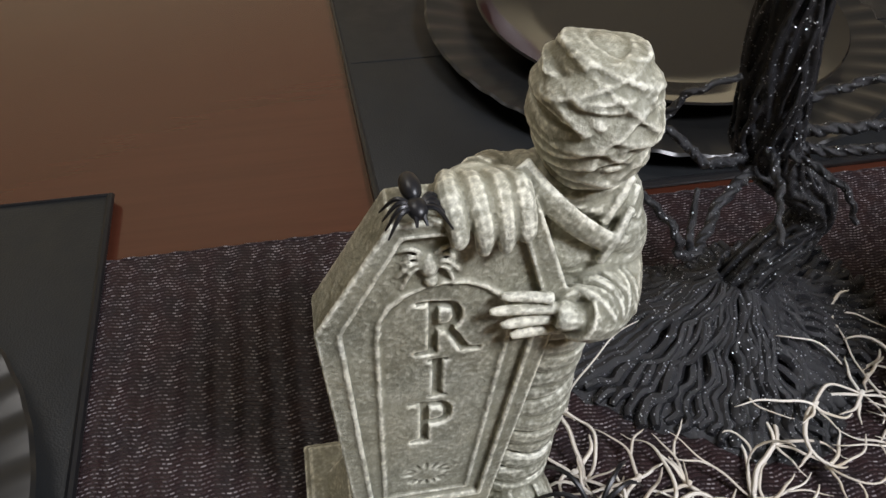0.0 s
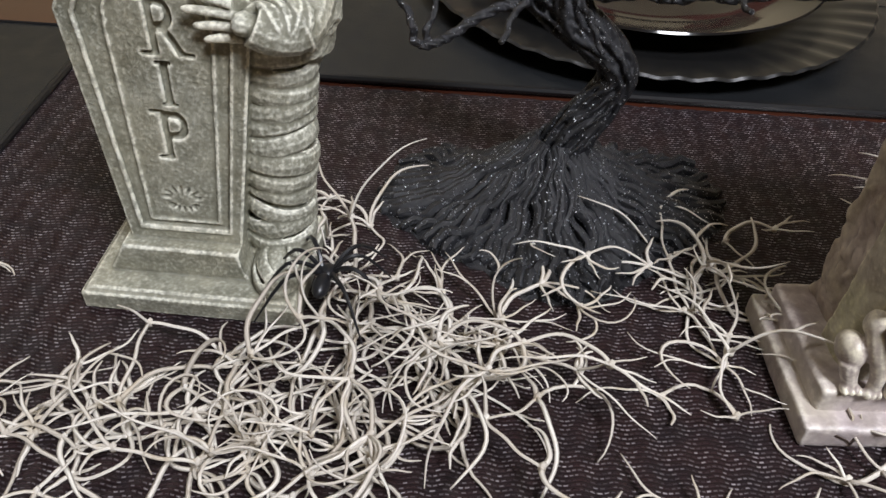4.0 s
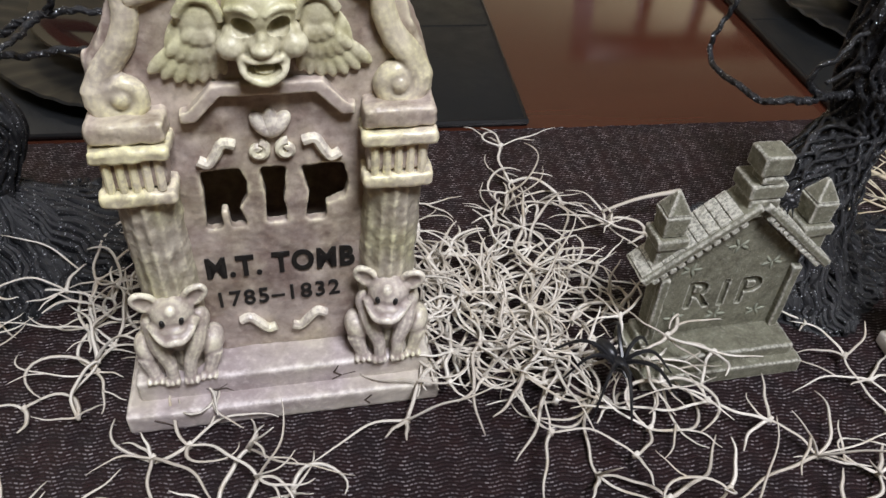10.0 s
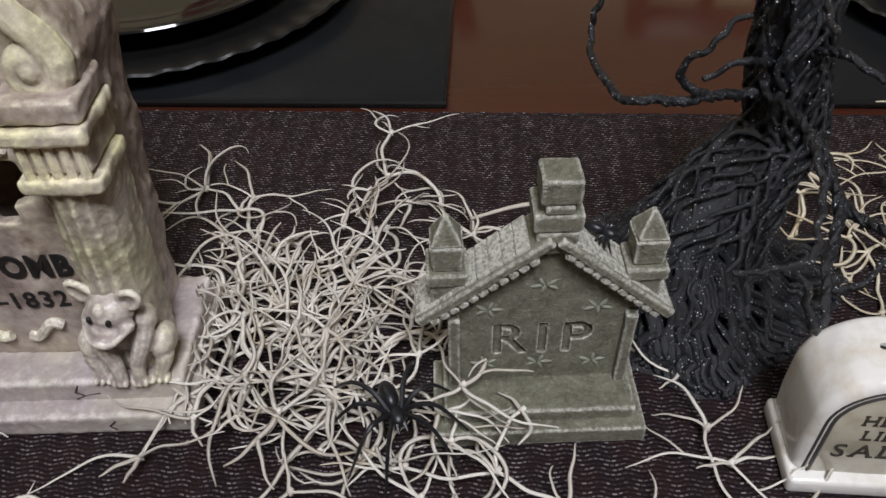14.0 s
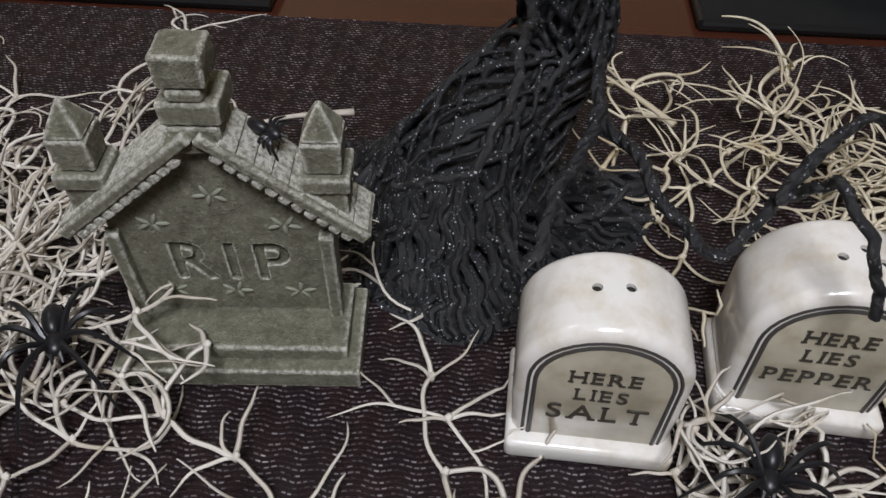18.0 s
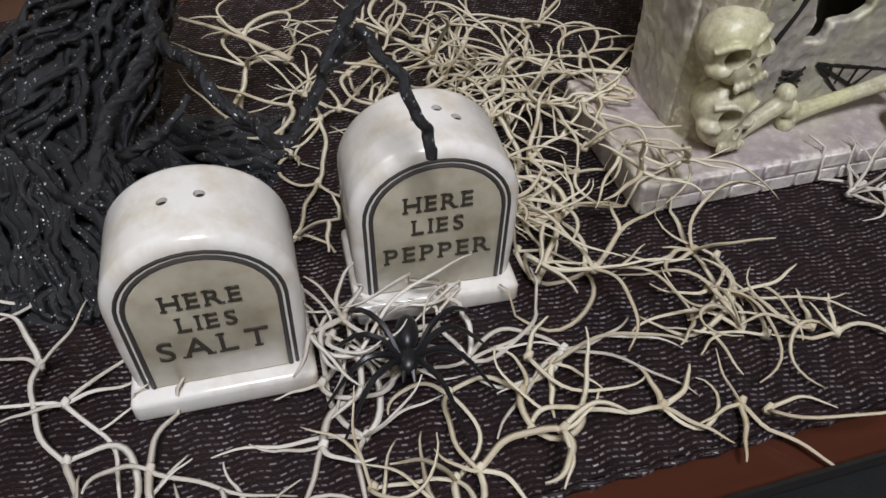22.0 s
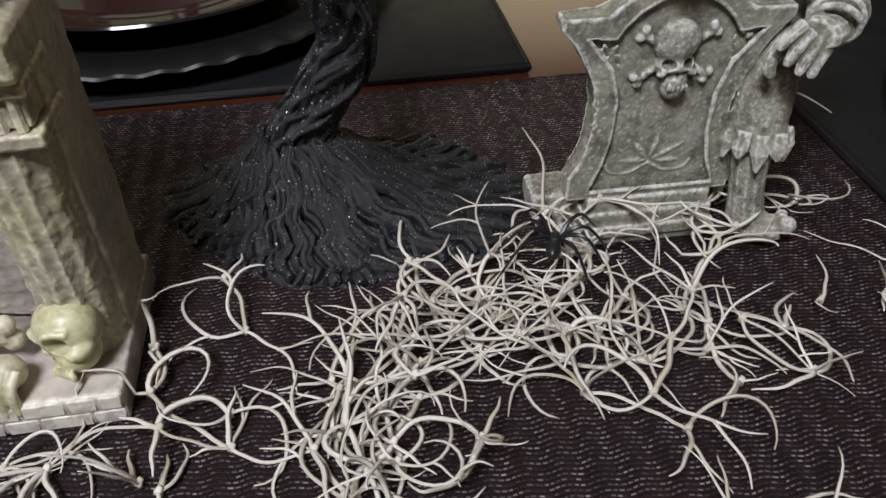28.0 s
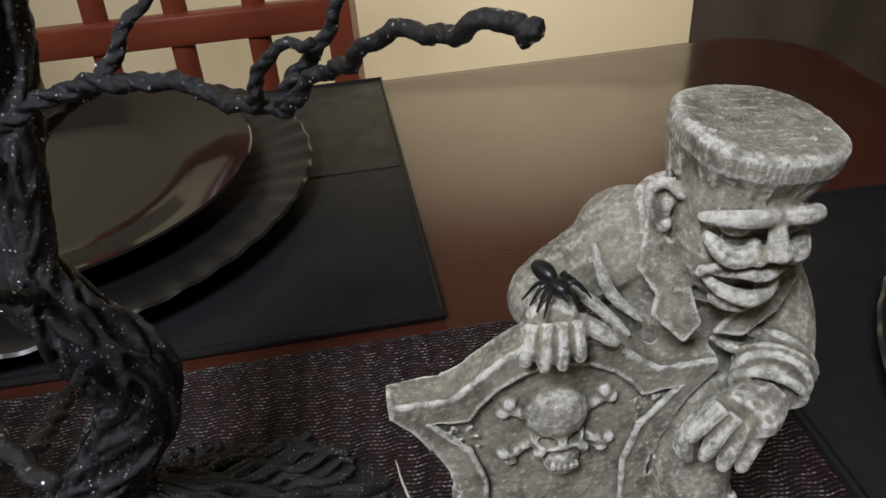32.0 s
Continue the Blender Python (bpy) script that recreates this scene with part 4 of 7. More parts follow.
def monster():
    bm = B()
    # The slab stands turned a little against the figure
    sb = B()
    box(sb, -0.0380, 0.0460, 0.0205, 0.0390, 0.0, 0.0115, 0.0018)
    box(sb, -0.0290, 0.0340, 0.0000, 0.0400, 0.0, 0.0052, 0.0012)
    for k in range(3):
        box(sb, -0.0250 + 0.0022 * k, 0.0315 - 0.0010 * k, -0.0012 + 0.0022 * k, 0.034, 0.0040 + 0.0056 * k, 0.0102 + 0.0056 * k, 0.0010)
    axis = 0.0040

    def both_sides(half):
        return half + [(2 * axis - x, z) for x, z in half[:-1]][::-1]
    outline = both_sides([(-0.0290, 0.0200), (-0.0290, 0.0295), (-0.0250, 0.0365), (-0.0220, 0.0462), (-0.0212, 0.0592), (-0.0234, 0.0704), (-0.0298, 0.0832), (-0.0372, 0.0918), (-0.0372, 0.0946), (-0.0222, 0.0945),
                          (-0.0178, 0.0980), (-0.0100, 0.1045), (-0.0030, 0.1085), (0.0040, 0.1100)])
    inner = both_sides([(-0.0216, 0.0230), (-0.0172, 0.0355), (-0.0150, 0.0464), (-0.0145, 0.0626), (-0.0180, 0.0754), (-0.0282, 0.0880), (-0.0180, 0.0872), (-0.0156, 0.0914), (-0.0108, 0.0962), (-0.0040, 0.1002), (0.0040, 0.1018)])
    slab = mesh_of(prism(B(), outline, 0.0055, 0.0150, 0.0012), "slab", MONSTER, False)
    slab = carve(slab, prism(B(), inner, 0.0, 0.0076))
    slab = carve(slab, from_mesh_text("1611–1687", 0.0074, pose(0.0032, 0.0076, 0.0535, 0, -1, 0)))
    add_mesh(sb, slab)
    loop_tube(sb, [(axis + (x - axis) * 0.985, 0.0062, 0.06 + (z - 0.06) * 0.985) for x, z in outline], 0.0009, 6)
    loop_tube(sb, [(x, 0.0058, z) for x, z in inner], 0.0010, 6)
    # Pitted face and worn borders
    rnd = random.Random(14)
    for k in range(240):
        x, z = rnd.uniform(-0.016, 0.024), rnd.uniform(0.026, 0.099)
        ball(sb, (x, 0.0079, z), (rnd.uniform(0.0005, 0.0013), 0.0005, rnd.uniform(0.0004, 0.0009)), (0, rnd.uniform(0, 90), 0), 6, 5)
    for k in range(150):
        x, z = rnd.choice((-1, 1)) * rnd.uniform(0.0200, 0.0280) + axis, rnd.uniform(0.028, 0.094)
        ball(sb, (x, 0.0057, z), (rnd.uniform(0.0005, 0.0012), 0.0005, rnd.uniform(0.0004, 0.0009)), (0, rnd.uniform(0, 90), 0), 6, 5)
    # Skull and bones relief
    sx, sz = 0.0045, 0.0791
    for a in (34, -34):
        ca, sa = math.cos(radians(a)), math.sin(radians(a))
        tube(sb, [(sx - 0.0150 * ca, 0.0072, sz - 0.0150 * sa), (sx + 0.0150 * ca, 0.0072, sz + 0.0150 * sa)], 0.0017, 8)
        for q in (-1, 1):
            for o in (-1, 1):
                ball(sb, (sx + q * 0.0156 * ca - o * sa * 0.0016, 0.0070, sz + q * 0.0156 * sa + o * ca * 0.0016), 0.0019, (0, 0, 0), 8, 6)
    kb = B()
    ball(kb, (sx - 0.0004, 0.0070, sz + 0.0055), (0.0084, 0.0062, 0.0080))
    ball(kb, (sx, 0.0065, sz - 0.0025), (0.0072, 0.0052, 0.0040))
    ball(kb, (sx + 0.0010, 0.0066, sz - 0.0105), (0.0050, 0.0050, 0.0066))
    for q in (-1, 1):
        ball(kb, (sx + 0.0004 + q * 0.0056, 0.0036, sz - 0.0054), (0.0020, 0.0020, 0.0013), (0, q * 20, 0), 8, 6)
    skull = sculpt(kb, MONSTER, 0.0005, 3)
    holes = B()
    for q in (-1, 1):
        ball(holes, (sx + 0.0003 + q * 0.0038, 0.0012, sz - 0.0018), (0.0029, 0.0046, 0.0021), (0, q * 10, 0), 10, 8)
        ball(holes, (sx + 0.0006 + q * 0.0042, 0.0018, sz - 0.0110), (0.0010, 0.0030, 0.0034), (0, 0, 0), 8, 6)
    ball(holes, (sx + 0.0005, 0.0010, sz - 0.0060), (0.0011, 0.0030, 0.0016), (0, 0, 0), 8, 6)
    add_mesh(sb, carve(skull, holes))
    for k in range(5):
        ball(sb, (sx - 0.0022 + 0.0016 * k, 0.0020, sz - 0.0105), (0.0007, 0.0009, 0.0016), (0, 0, 0), 6, 5)
    # Lily relief with scrolls
    lx, lz = 0.0025, 0.0352
    for a, ln in ((78, 0.0120), (28, 0.0150), (128, 0.0110), (-4, 0.0125), (176, 0.0120)):
        ca, sa = math.cos(radians(a)), math.sin(radians(a))
        ball(sb, (lx + 0.55 * ln * ca, 0.0077, lz + 0.55 * ln * sa), (ln * 0.50, 0.0009, 0.0014), (0, -a, 0), 10, 6)
    for q in (-1, 1):
        tube(sb, glide([(lx, 0.0076, lz - 0.001), (lx + q * 0.007, 0.0076, lz - 0.0050), (lx + q * 0.0145, 0.0076, lz - 0.0045), (lx + q * 0.0170, 0.0076, lz - 0.001)], 12), 0.0007, 5)
    bmesh.ops.transform(sb, matrix=pose(0, 0, 0, 0, 0, 4.8), verts=sb.verts)
    add_mesh(bm, mesh_of(sb, "slab", MONSTER, False))
    # Hunched body in a jacket
    bb = B()
    ball(bb, (0.0420, 0.0330, 0.1040), (0.0220, 0.0175, 0.0300), (0, 10, 0))
    ball(bb, (0.0440, 0.0300, 0.0740), (0.0170, 0.0150, 0.0330))
    ball(bb, (0.0265, 0.0330, 0.1185), (0.0140, 0.0130, 0.0120))
    ball(bb, (0.0560, 0.0290, 0.1080), (0.0105, 0.0120, 0.0140))
    tube(bb, [(0.0420, 0.0220, 0.112), (0.0435, 0.0205, 0.128)], [0.0120, 0.0098], 14)
    tube(bm, glide([(0.0270, 0.0230, 0.1240), (0.0290, 0.0320, 0.1310), (0.0420, 0.0370, 0.1300), (0.0550, 0.0300, 0.1240), (0.0570, 0.0190, 0.1180)], 14), 0.0026, 8)
    flap(bm, [(0.0255, 0.0185, 0.1330), (0.0228, 0.0140, 0.1215), (0.0265, 0.0098, 0.1165), (0.0252, 0.0082, 0.1120), (0.0330, 0.0060, 0.1045), (0.0375, 0.0078, 0.1085), (0.0350, 0.0100, 0.1165), (0.0330, 0.0140, 0.1250)], 0.0018)
    flap(bm, [(0.0600, 0.0170, 0.1220), (0.0545, 0.0125, 0.1220), (0.0480, 0.0085, 0.1140), (0.0400, 0.0070, 0.1060), (0.0470, 0.0070, 0.1040), (0.0560, 0.0095, 0.1090), (0.0620, 0.0140, 0.1160)], 0.0016)
    # Folds of the jacket
    for pts in ([(0.0150, 0.0240, 0.1230), (0.0180, 0.0190, 0.1120), (0.0260, 0.0150, 0.1040)], [(0.0060, 0.0200, 0.1160), (0.0140, 0.0165, 0.1100), (0.0230, 0.0140, 0.1010)],
                [(0.0480, 0.0120, 0.1040), (0.0560, 0.0120, 0.0990), (0.0640, 0.0150, 0.1020)], [(0.0420, 0.0120, 0.1000), (0.0500, 0.0110, 0.0960), (0.0600, 0.0120, 0.0960)]):
        tube(bm, glide(pts, 8), [0.0006, 0.0012, 0.0016, 0.0018, 0.0018, 0.0016, 0.0012, 0.0006], 6)
    hb = monster_head(B())
    bmesh.ops.transform(hb, matrix=pose(0.0408, 0.0180, 0.1165, 4, 8, 11) @ Matrix.Scale(0.965, 4), verts=hb.verts)
    add_mesh(bm, mesh_of(hb, "head", MONSTER, False))
    # Arm laid over the slab
    tube(bb, glide([(0.0240, 0.0310, 0.1170), (0.0100, 0.0300, 0.1085), (0.0030, 0.0255, 0.1060), (0.0028, 0.0170, 0.1105), (0.0028, 0.0120, 0.1130)], 14), [0.0110, 0.0106, 0.0103, 0.0100, 0.0098, 0.0096, 0.0096, 0.0090, 0.0084, 0.0078, 0.0070, 0.0064, 0.0060, 0.0056], 12)
    hand_form(bm, (0.0030, 0.0130, 0.1140), (0.0022, 0.0050, 0.1150), [(-0.0052, 0.0010, 0.1062), (-0.0010, -0.0002, 0.1050), (0.0034, -0.0002, 0.1050), (0.0078, 0.0010, 0.1062)], 0.0028)
    tube(bm, glide([(0.0080, 0.0060, 0.1140), (0.0125, 0.0040, 0.1120), (0.0165, 0.0040, 0.1080)], 6), [0.0024, 0.0024, 0.0023, 0.0022, 0.0020, 0.0014], 8)
    # Arm hanging over the edge, with a rolled cuff
    tube(bb, glide([(0.0580, 0.0300, 0.1100), (0.0620, 0.0220, 0.0980), (0.0590, 0.0110, 0.0920), (0.0540, 0.0020, 0.0905)], 12), [0.0095, 0.0104, 0.0106, 0.0104, 0.0102, 0.0100, 0.0098, 0.0096, 0.0092, 0.0088, 0.0080, 0.0070], 12)
    rings(bm, (0.0600, 0.0115, 0.0925), (0.0530, 0.0005, 0.0905), 0.0088, 0.0080, 4, 0.0014, 21)
    hand_form(bm, (0.0535, 0.0000, 0.0905), (0.0440, -0.0070, 0.0915), [(0.0315, -0.0085, 0.0875), (0.0348, -0.0105, 0.0825), (0.0392, -0.0115, 0.0795), (0.0440, -0.0112, 0.0782)], 0.0032)
    ball(bm, (0.0435, -0.0035, 0.0880), (0.0085, 0.0055, 0.0065))
    tube(bm, glide([(0.0370, -0.0020, 0.0870), (0.0330, -0.0030, 0.0800), (0.0345, -0.0040, 0.0750)], 6), [0.0030, 0.0030, 0.0028, 0.0026, 0.0024, 0.0016], 8)
    # Ragged trouser leg and bare foot
    tube(bb, glide([(0.0430, 0.0240, 0.0800), (0.0420, 0.0130, 0.0590), (0.0410, 0.0070, 0.0440)], 8), [0.0140, 0.0138, 0.0132, 0.0126, 0.0120, 0.0115, 0.0110, 0.0106], 14)
    for k in range(9):
        a = 2 * math.pi * k / 9 + 0.3
        c, s = math.cos(a), math.sin(a)
        tube(bm, [(0.0412 + 0.0092 * c, 0.0075 + 0.0092 * s, 0.0500), (0.0408 + 0.0104 * c, 0.0055 + 0.0104 * s, 0.0440), (0.0408 + 0.0112 * c, 0.0045 + 0.0112 * s, 0.0365 + 0.004 * (k % 2))], [0.0036, 0.0038, 0.0008], 8, 0.6)
    tube(bm, glide([(0.0410, 0.0070, 0.0480), (0.0415, 0.0040, 0.0280), (0.0440, 0.0020, 0.0100)], 8), [0.0088, 0.0082, 0.0076, 0.0071, 0.0068, 0.0068, 0.0072, 0.0076], 12)
    tube(bm, glide([(0.0445, 0.0020, 0.0078), (0.0500, -0.0025, 0.0072), (0.0560, -0.0060, 0.0088)], 7), [0.0082, 0.0080, 0.0074, 0.0066, 0.0060, 0.0056, 0.0044], 10)
    ball(bm, (0.0572, -0.0072, 0.0112), (0.0038, 0.0032, 0.0040))
    for k in range(3):
        ball(bm, (0.0574 + 0.0008 * k, -0.0040 + 0.0026 * k, 0.0098), (0.0028, 0.0022, 0.0026), (0, 0, 0), 8, 6)
    add_mesh(bm, sculpt(bb, MONSTER, 0.0008, 14))
    me = cast(bm, MONSTER, 0.00052, 0.0003, 0.0016, 3)
    ob = tagged(new("monster_figurine", me), "dry-brushed grey resin flat-headed monster statuette leaning over a skull gravestone", "figurine", "graveyard figurines")
    ob.matrix_world = pose(1.068, -0.146, 0.0, 0, 0, -6)


monster()


# ---- spiders ----
def spider(m, label, size=1.0, fold=1.0, seed=0):
    rnd = random.Random(seed)
    t = thing("toy_spider", m @ Matrix.Scale(size, 4), label, "toy spider", "toy spiders")
    bm = B()
    ball(bm, (0, 0.0078, 0.0072), (0.0034, 0.0062, 0.0035))
    part("abdomen", bm, SPIDER, t)
    bm = B()
    ball(bm, (0, -0.001, 0.006), (0.0033, 0.0045, 0.0028))
    for s in (-1, 1):
        tube(bm, [(s * 0.0012, -0.0045, 0.006), (s * 0.0016, -0.0075, 0.0045)], [0.0009, 0.0004], 6)
    part("head", bm, SPIDER, t)
    for s in (-1, 1):
        for k, a in enumerate((55, 22, -14, -48)):
            a = radians(a + rnd.uniform(-8, 8))
            ln = (0.030, 0.026, 0.026, 0.032)[k]
            c, q = s * math.cos(a), -math.sin(a)
            tip = -0.003 * fold
            if fold < 0.5:
                c, q, tip, ln = s * 0.95, 0.62 - 0.40 * k, 0.0, 0.0105
            up = 0.58 if fold < 0.5 else 1.0
            pts = glide([(s * 0.002, -0.001, 0.006), (c * ln * 0.28, q * ln * 0.28, 0.0115 * up), (c * ln * 0.58, q * ln * 0.58, 0.0115 * up), (c * ln, q * ln, tip)], 10)
            part("leg", tube(B(), pts, [0.0011, 0.0011, 0.0010, 0.0010, 0.0010, 0.0009, 0.0008, 0.0007, 0.0005, 0.0003], 6), SPIDER, t)
    return t


# ---- salt and pepper ----
def shaker(m, text, label, holes):
    t = thing("salt_shaker" if "SALT" in text else "pepper_shaker", m, label, "shaker", "tombstone shakers")
    part("base", box(B(), -0.0227, 0.0227, -0.002, 0.031, 0.0, 0.0076, 0.0018, 0.0, 3), GLAZE, t)
    def ring(bm, inset, y):
        w, top = 0.0220 - inset, 0.0205 - inset
        pts = [(-w + 0.0008, 0.0080), (w - 0.0008, 0.0080), (w, 0.0210), (w, 0.034)]
        pts += [(w * math.cos(a), 0.034 + top * math.sin(a)) for a in (math.pi * k / 28 for k in range(1, 28))] + [(-w, 0.034), (-w, 0.0210)]
        return [bm.verts.new((x, y, z)) for x, z in pts]
    bm = B()
    steps = [(k * math.pi / 12) for k in range(7)]
    rows = [ring(bm, 0.0036 * (1 - math.sin(a)), 0.0025 + 0.0036 * (1 - math.cos(a))) for a in steps]
    rows += [ring(bm, 0.0036 * (1 - math.sin(a)), 0.0300 - 0.0036 * (1 - math.cos(a))) for a in steps[::-1]]
    bm.faces.new(rows[0])
    bm.faces.new(rows[-1][::-1])
    for a, b in zip(rows, rows[1:]):
        for k in range(len(a)):
            bm.faces.new((a[k], b[k], b[(k + 1) % len(a)], a[(k + 1) % len(a)]))
    body = mesh_of(bm, "body", GLAZE)
    cut = B()
    for hx, hy in holes:
        z = 0.034 + 0.0205 * math.sqrt(max(0, 1 - (hx / 0.022) ** 2))
        bmesh.ops.create_cone(cut, cap_ends=True, segments=14, radius1=0.0013, radius2=0.0013, depth=0.012, matrix=pose(hx, hy, z))
    me = carve(body, cut, INK)
    me.polygons.foreach_set("use_smooth", [True] * len(me.polygons))
    me.set_sharp_from_angle(angle=radians(40))
    b = part("body", me, GLAZE, t)
    # A black disc in each hole paints in the dark of its inside.
    for hx, hy in holes:
        z = 0.034 + 0.0205 * math.sqrt(max(0, 1 - (hx / 0.022) ** 2))
        bm = B()
        bmesh.ops.create_cone(bm, cap_ends=True, segments=14, radius1=0.00128, radius2=0.00128, depth=0.001, matrix=pose(hx, hy, z - 0.0017))
        sub("hole", bm, INK, b, "black disc standing for the dark inside a pouring hole")
    def arch(k, low):
        return [(-0.0212 * k, low), (0.0212 * k, low), (0.0216 * k, 0.034)] + [(0.0216 * k * math.cos(a), 0.034 + 0.0195 * k * math.sin(a)) for a in (math.pi * j / 18 for j in range(1, 18))] + [(-0.0216 * k, 0.034)]
    part("front_panel", prism(B(), arch(0.76, 0.0080), 0.0020, 0.0035, 0.0003), PANEL, t, "cream glazed front panel")
    for k, r, y in ((0.785, 0.00065, 0.0024), (0.86, 0.00055, 0.0027)):
        part("stripe", tube(B(), [(x, y, z) for x, z in (lambda a: a[1:] + a[:1])(arch(k, 0.0080))], r, 6), LINE, t, "dark painted arch stripe")
    for word, z, size in ((text.split()[0], 0.0353, 0.0069), (text.split()[1], 0.0277, 0.0069), (text.split()[2], 0.0183, 0.0097 if "SALT" in text else 0.0076)):
        me = serif_word(word, size, 0.0003, 0.00002, 0.20)
        me.transform(pose(0, 0.0019, z - 0.0006 + (0.0 if "SALT" in text else 0.0014)))
        me.materials.append(PRINT)
        part("lettering", me, PRINT, t, "dark serif lettering")
    return t


shaker(pose(0.5928, -0.2405, 0, 0, 0, -2.0) @ Matrix.Scale(1.08, 4), "HERE LIES SALT", "white glazed tombstone salt shaker standing among dried moss", [(-0.0045, 0.0165), (0.0035, 0.0172)])
shaker(pose(0.6567, -0.2240, 0, 0, 0, -3.0) @ Matrix.Scale(1.10, 4), "HERE LIES PEPPER", "white glazed tombstone pepper shaker with a branch hanging over it", [(0.003, 0.0185), (0.0072, 0.0152), (-0.003, 0.0152)])


# ---- ceramic tombs ----
def flute(bm, x0, x1, z0, z1, y0, y1, n, lean=0.0, r=None):
    """A fluted half column from side to side."""
    out = []
    for k in range(n * 4 + 1):
        f = k / (n * 4)
        a = math.pi * f
        bulge = math.sin(a)
        rib = 0.0011 * (0.5 - 0.5 * math.cos(2 * math.pi * f * n))
        out.append((x0 + (x1 - x0) * f, y1 - (y1 - y0) * (bulge ** 0.6) - rib))
    lo = [bm.verts.new((x, y, z0)) for x, y in out] + [bm.verts.new((x1, y1 + 0.012, z0)), bm.verts.new((x0, y1 + 0.012, z0))]
    hi = [bm.verts.new((x + lean, y, z1)) for x, y in out] + [bm.verts.new((x1 + lean, y1 + 0.012, z1)), bm.verts.new((x0 + lean, y1 + 0.012, z1))]
    bm.faces.new(hi)
    bm.faces.new(lo[::-1])
    for k in range(len(lo)):
        j = (k + 1) % len(lo)
        bm.faces.new((lo[k], lo[j], hi[j], hi[k]))
    return bm


def skull_form(bm, c, s, tilt=0.0):
    x, y, z = c
    ball(bm, (x, y, z + 0.35 * s), (0.92 * s, 0.8 * s, 0.82 * s))
    ball(bm, (x, y - 0.15 * s, z - 0.35 * s), (0.62 * s, 0.62 * s, 0.55 * s))
    for q in (-1, 1):
        ball(bm, (x + q * 0.62 * s, y - 0.28 * s, z - 0.12 * s), (0.32 * s, 0.4 * s, 0.25 * s))
        tube(bm, glide([(x + q * 0.1 * s, y - 0.75 * s, z + 0.42 * s), (x + q * 0.42 * s, y - 0.70 * s, z + 0.60 * s), (x + q * 0.80 * s, y - 0.40 * s, z + 0.46 * s)], 7), 0.10 * s, 7)
    return bm


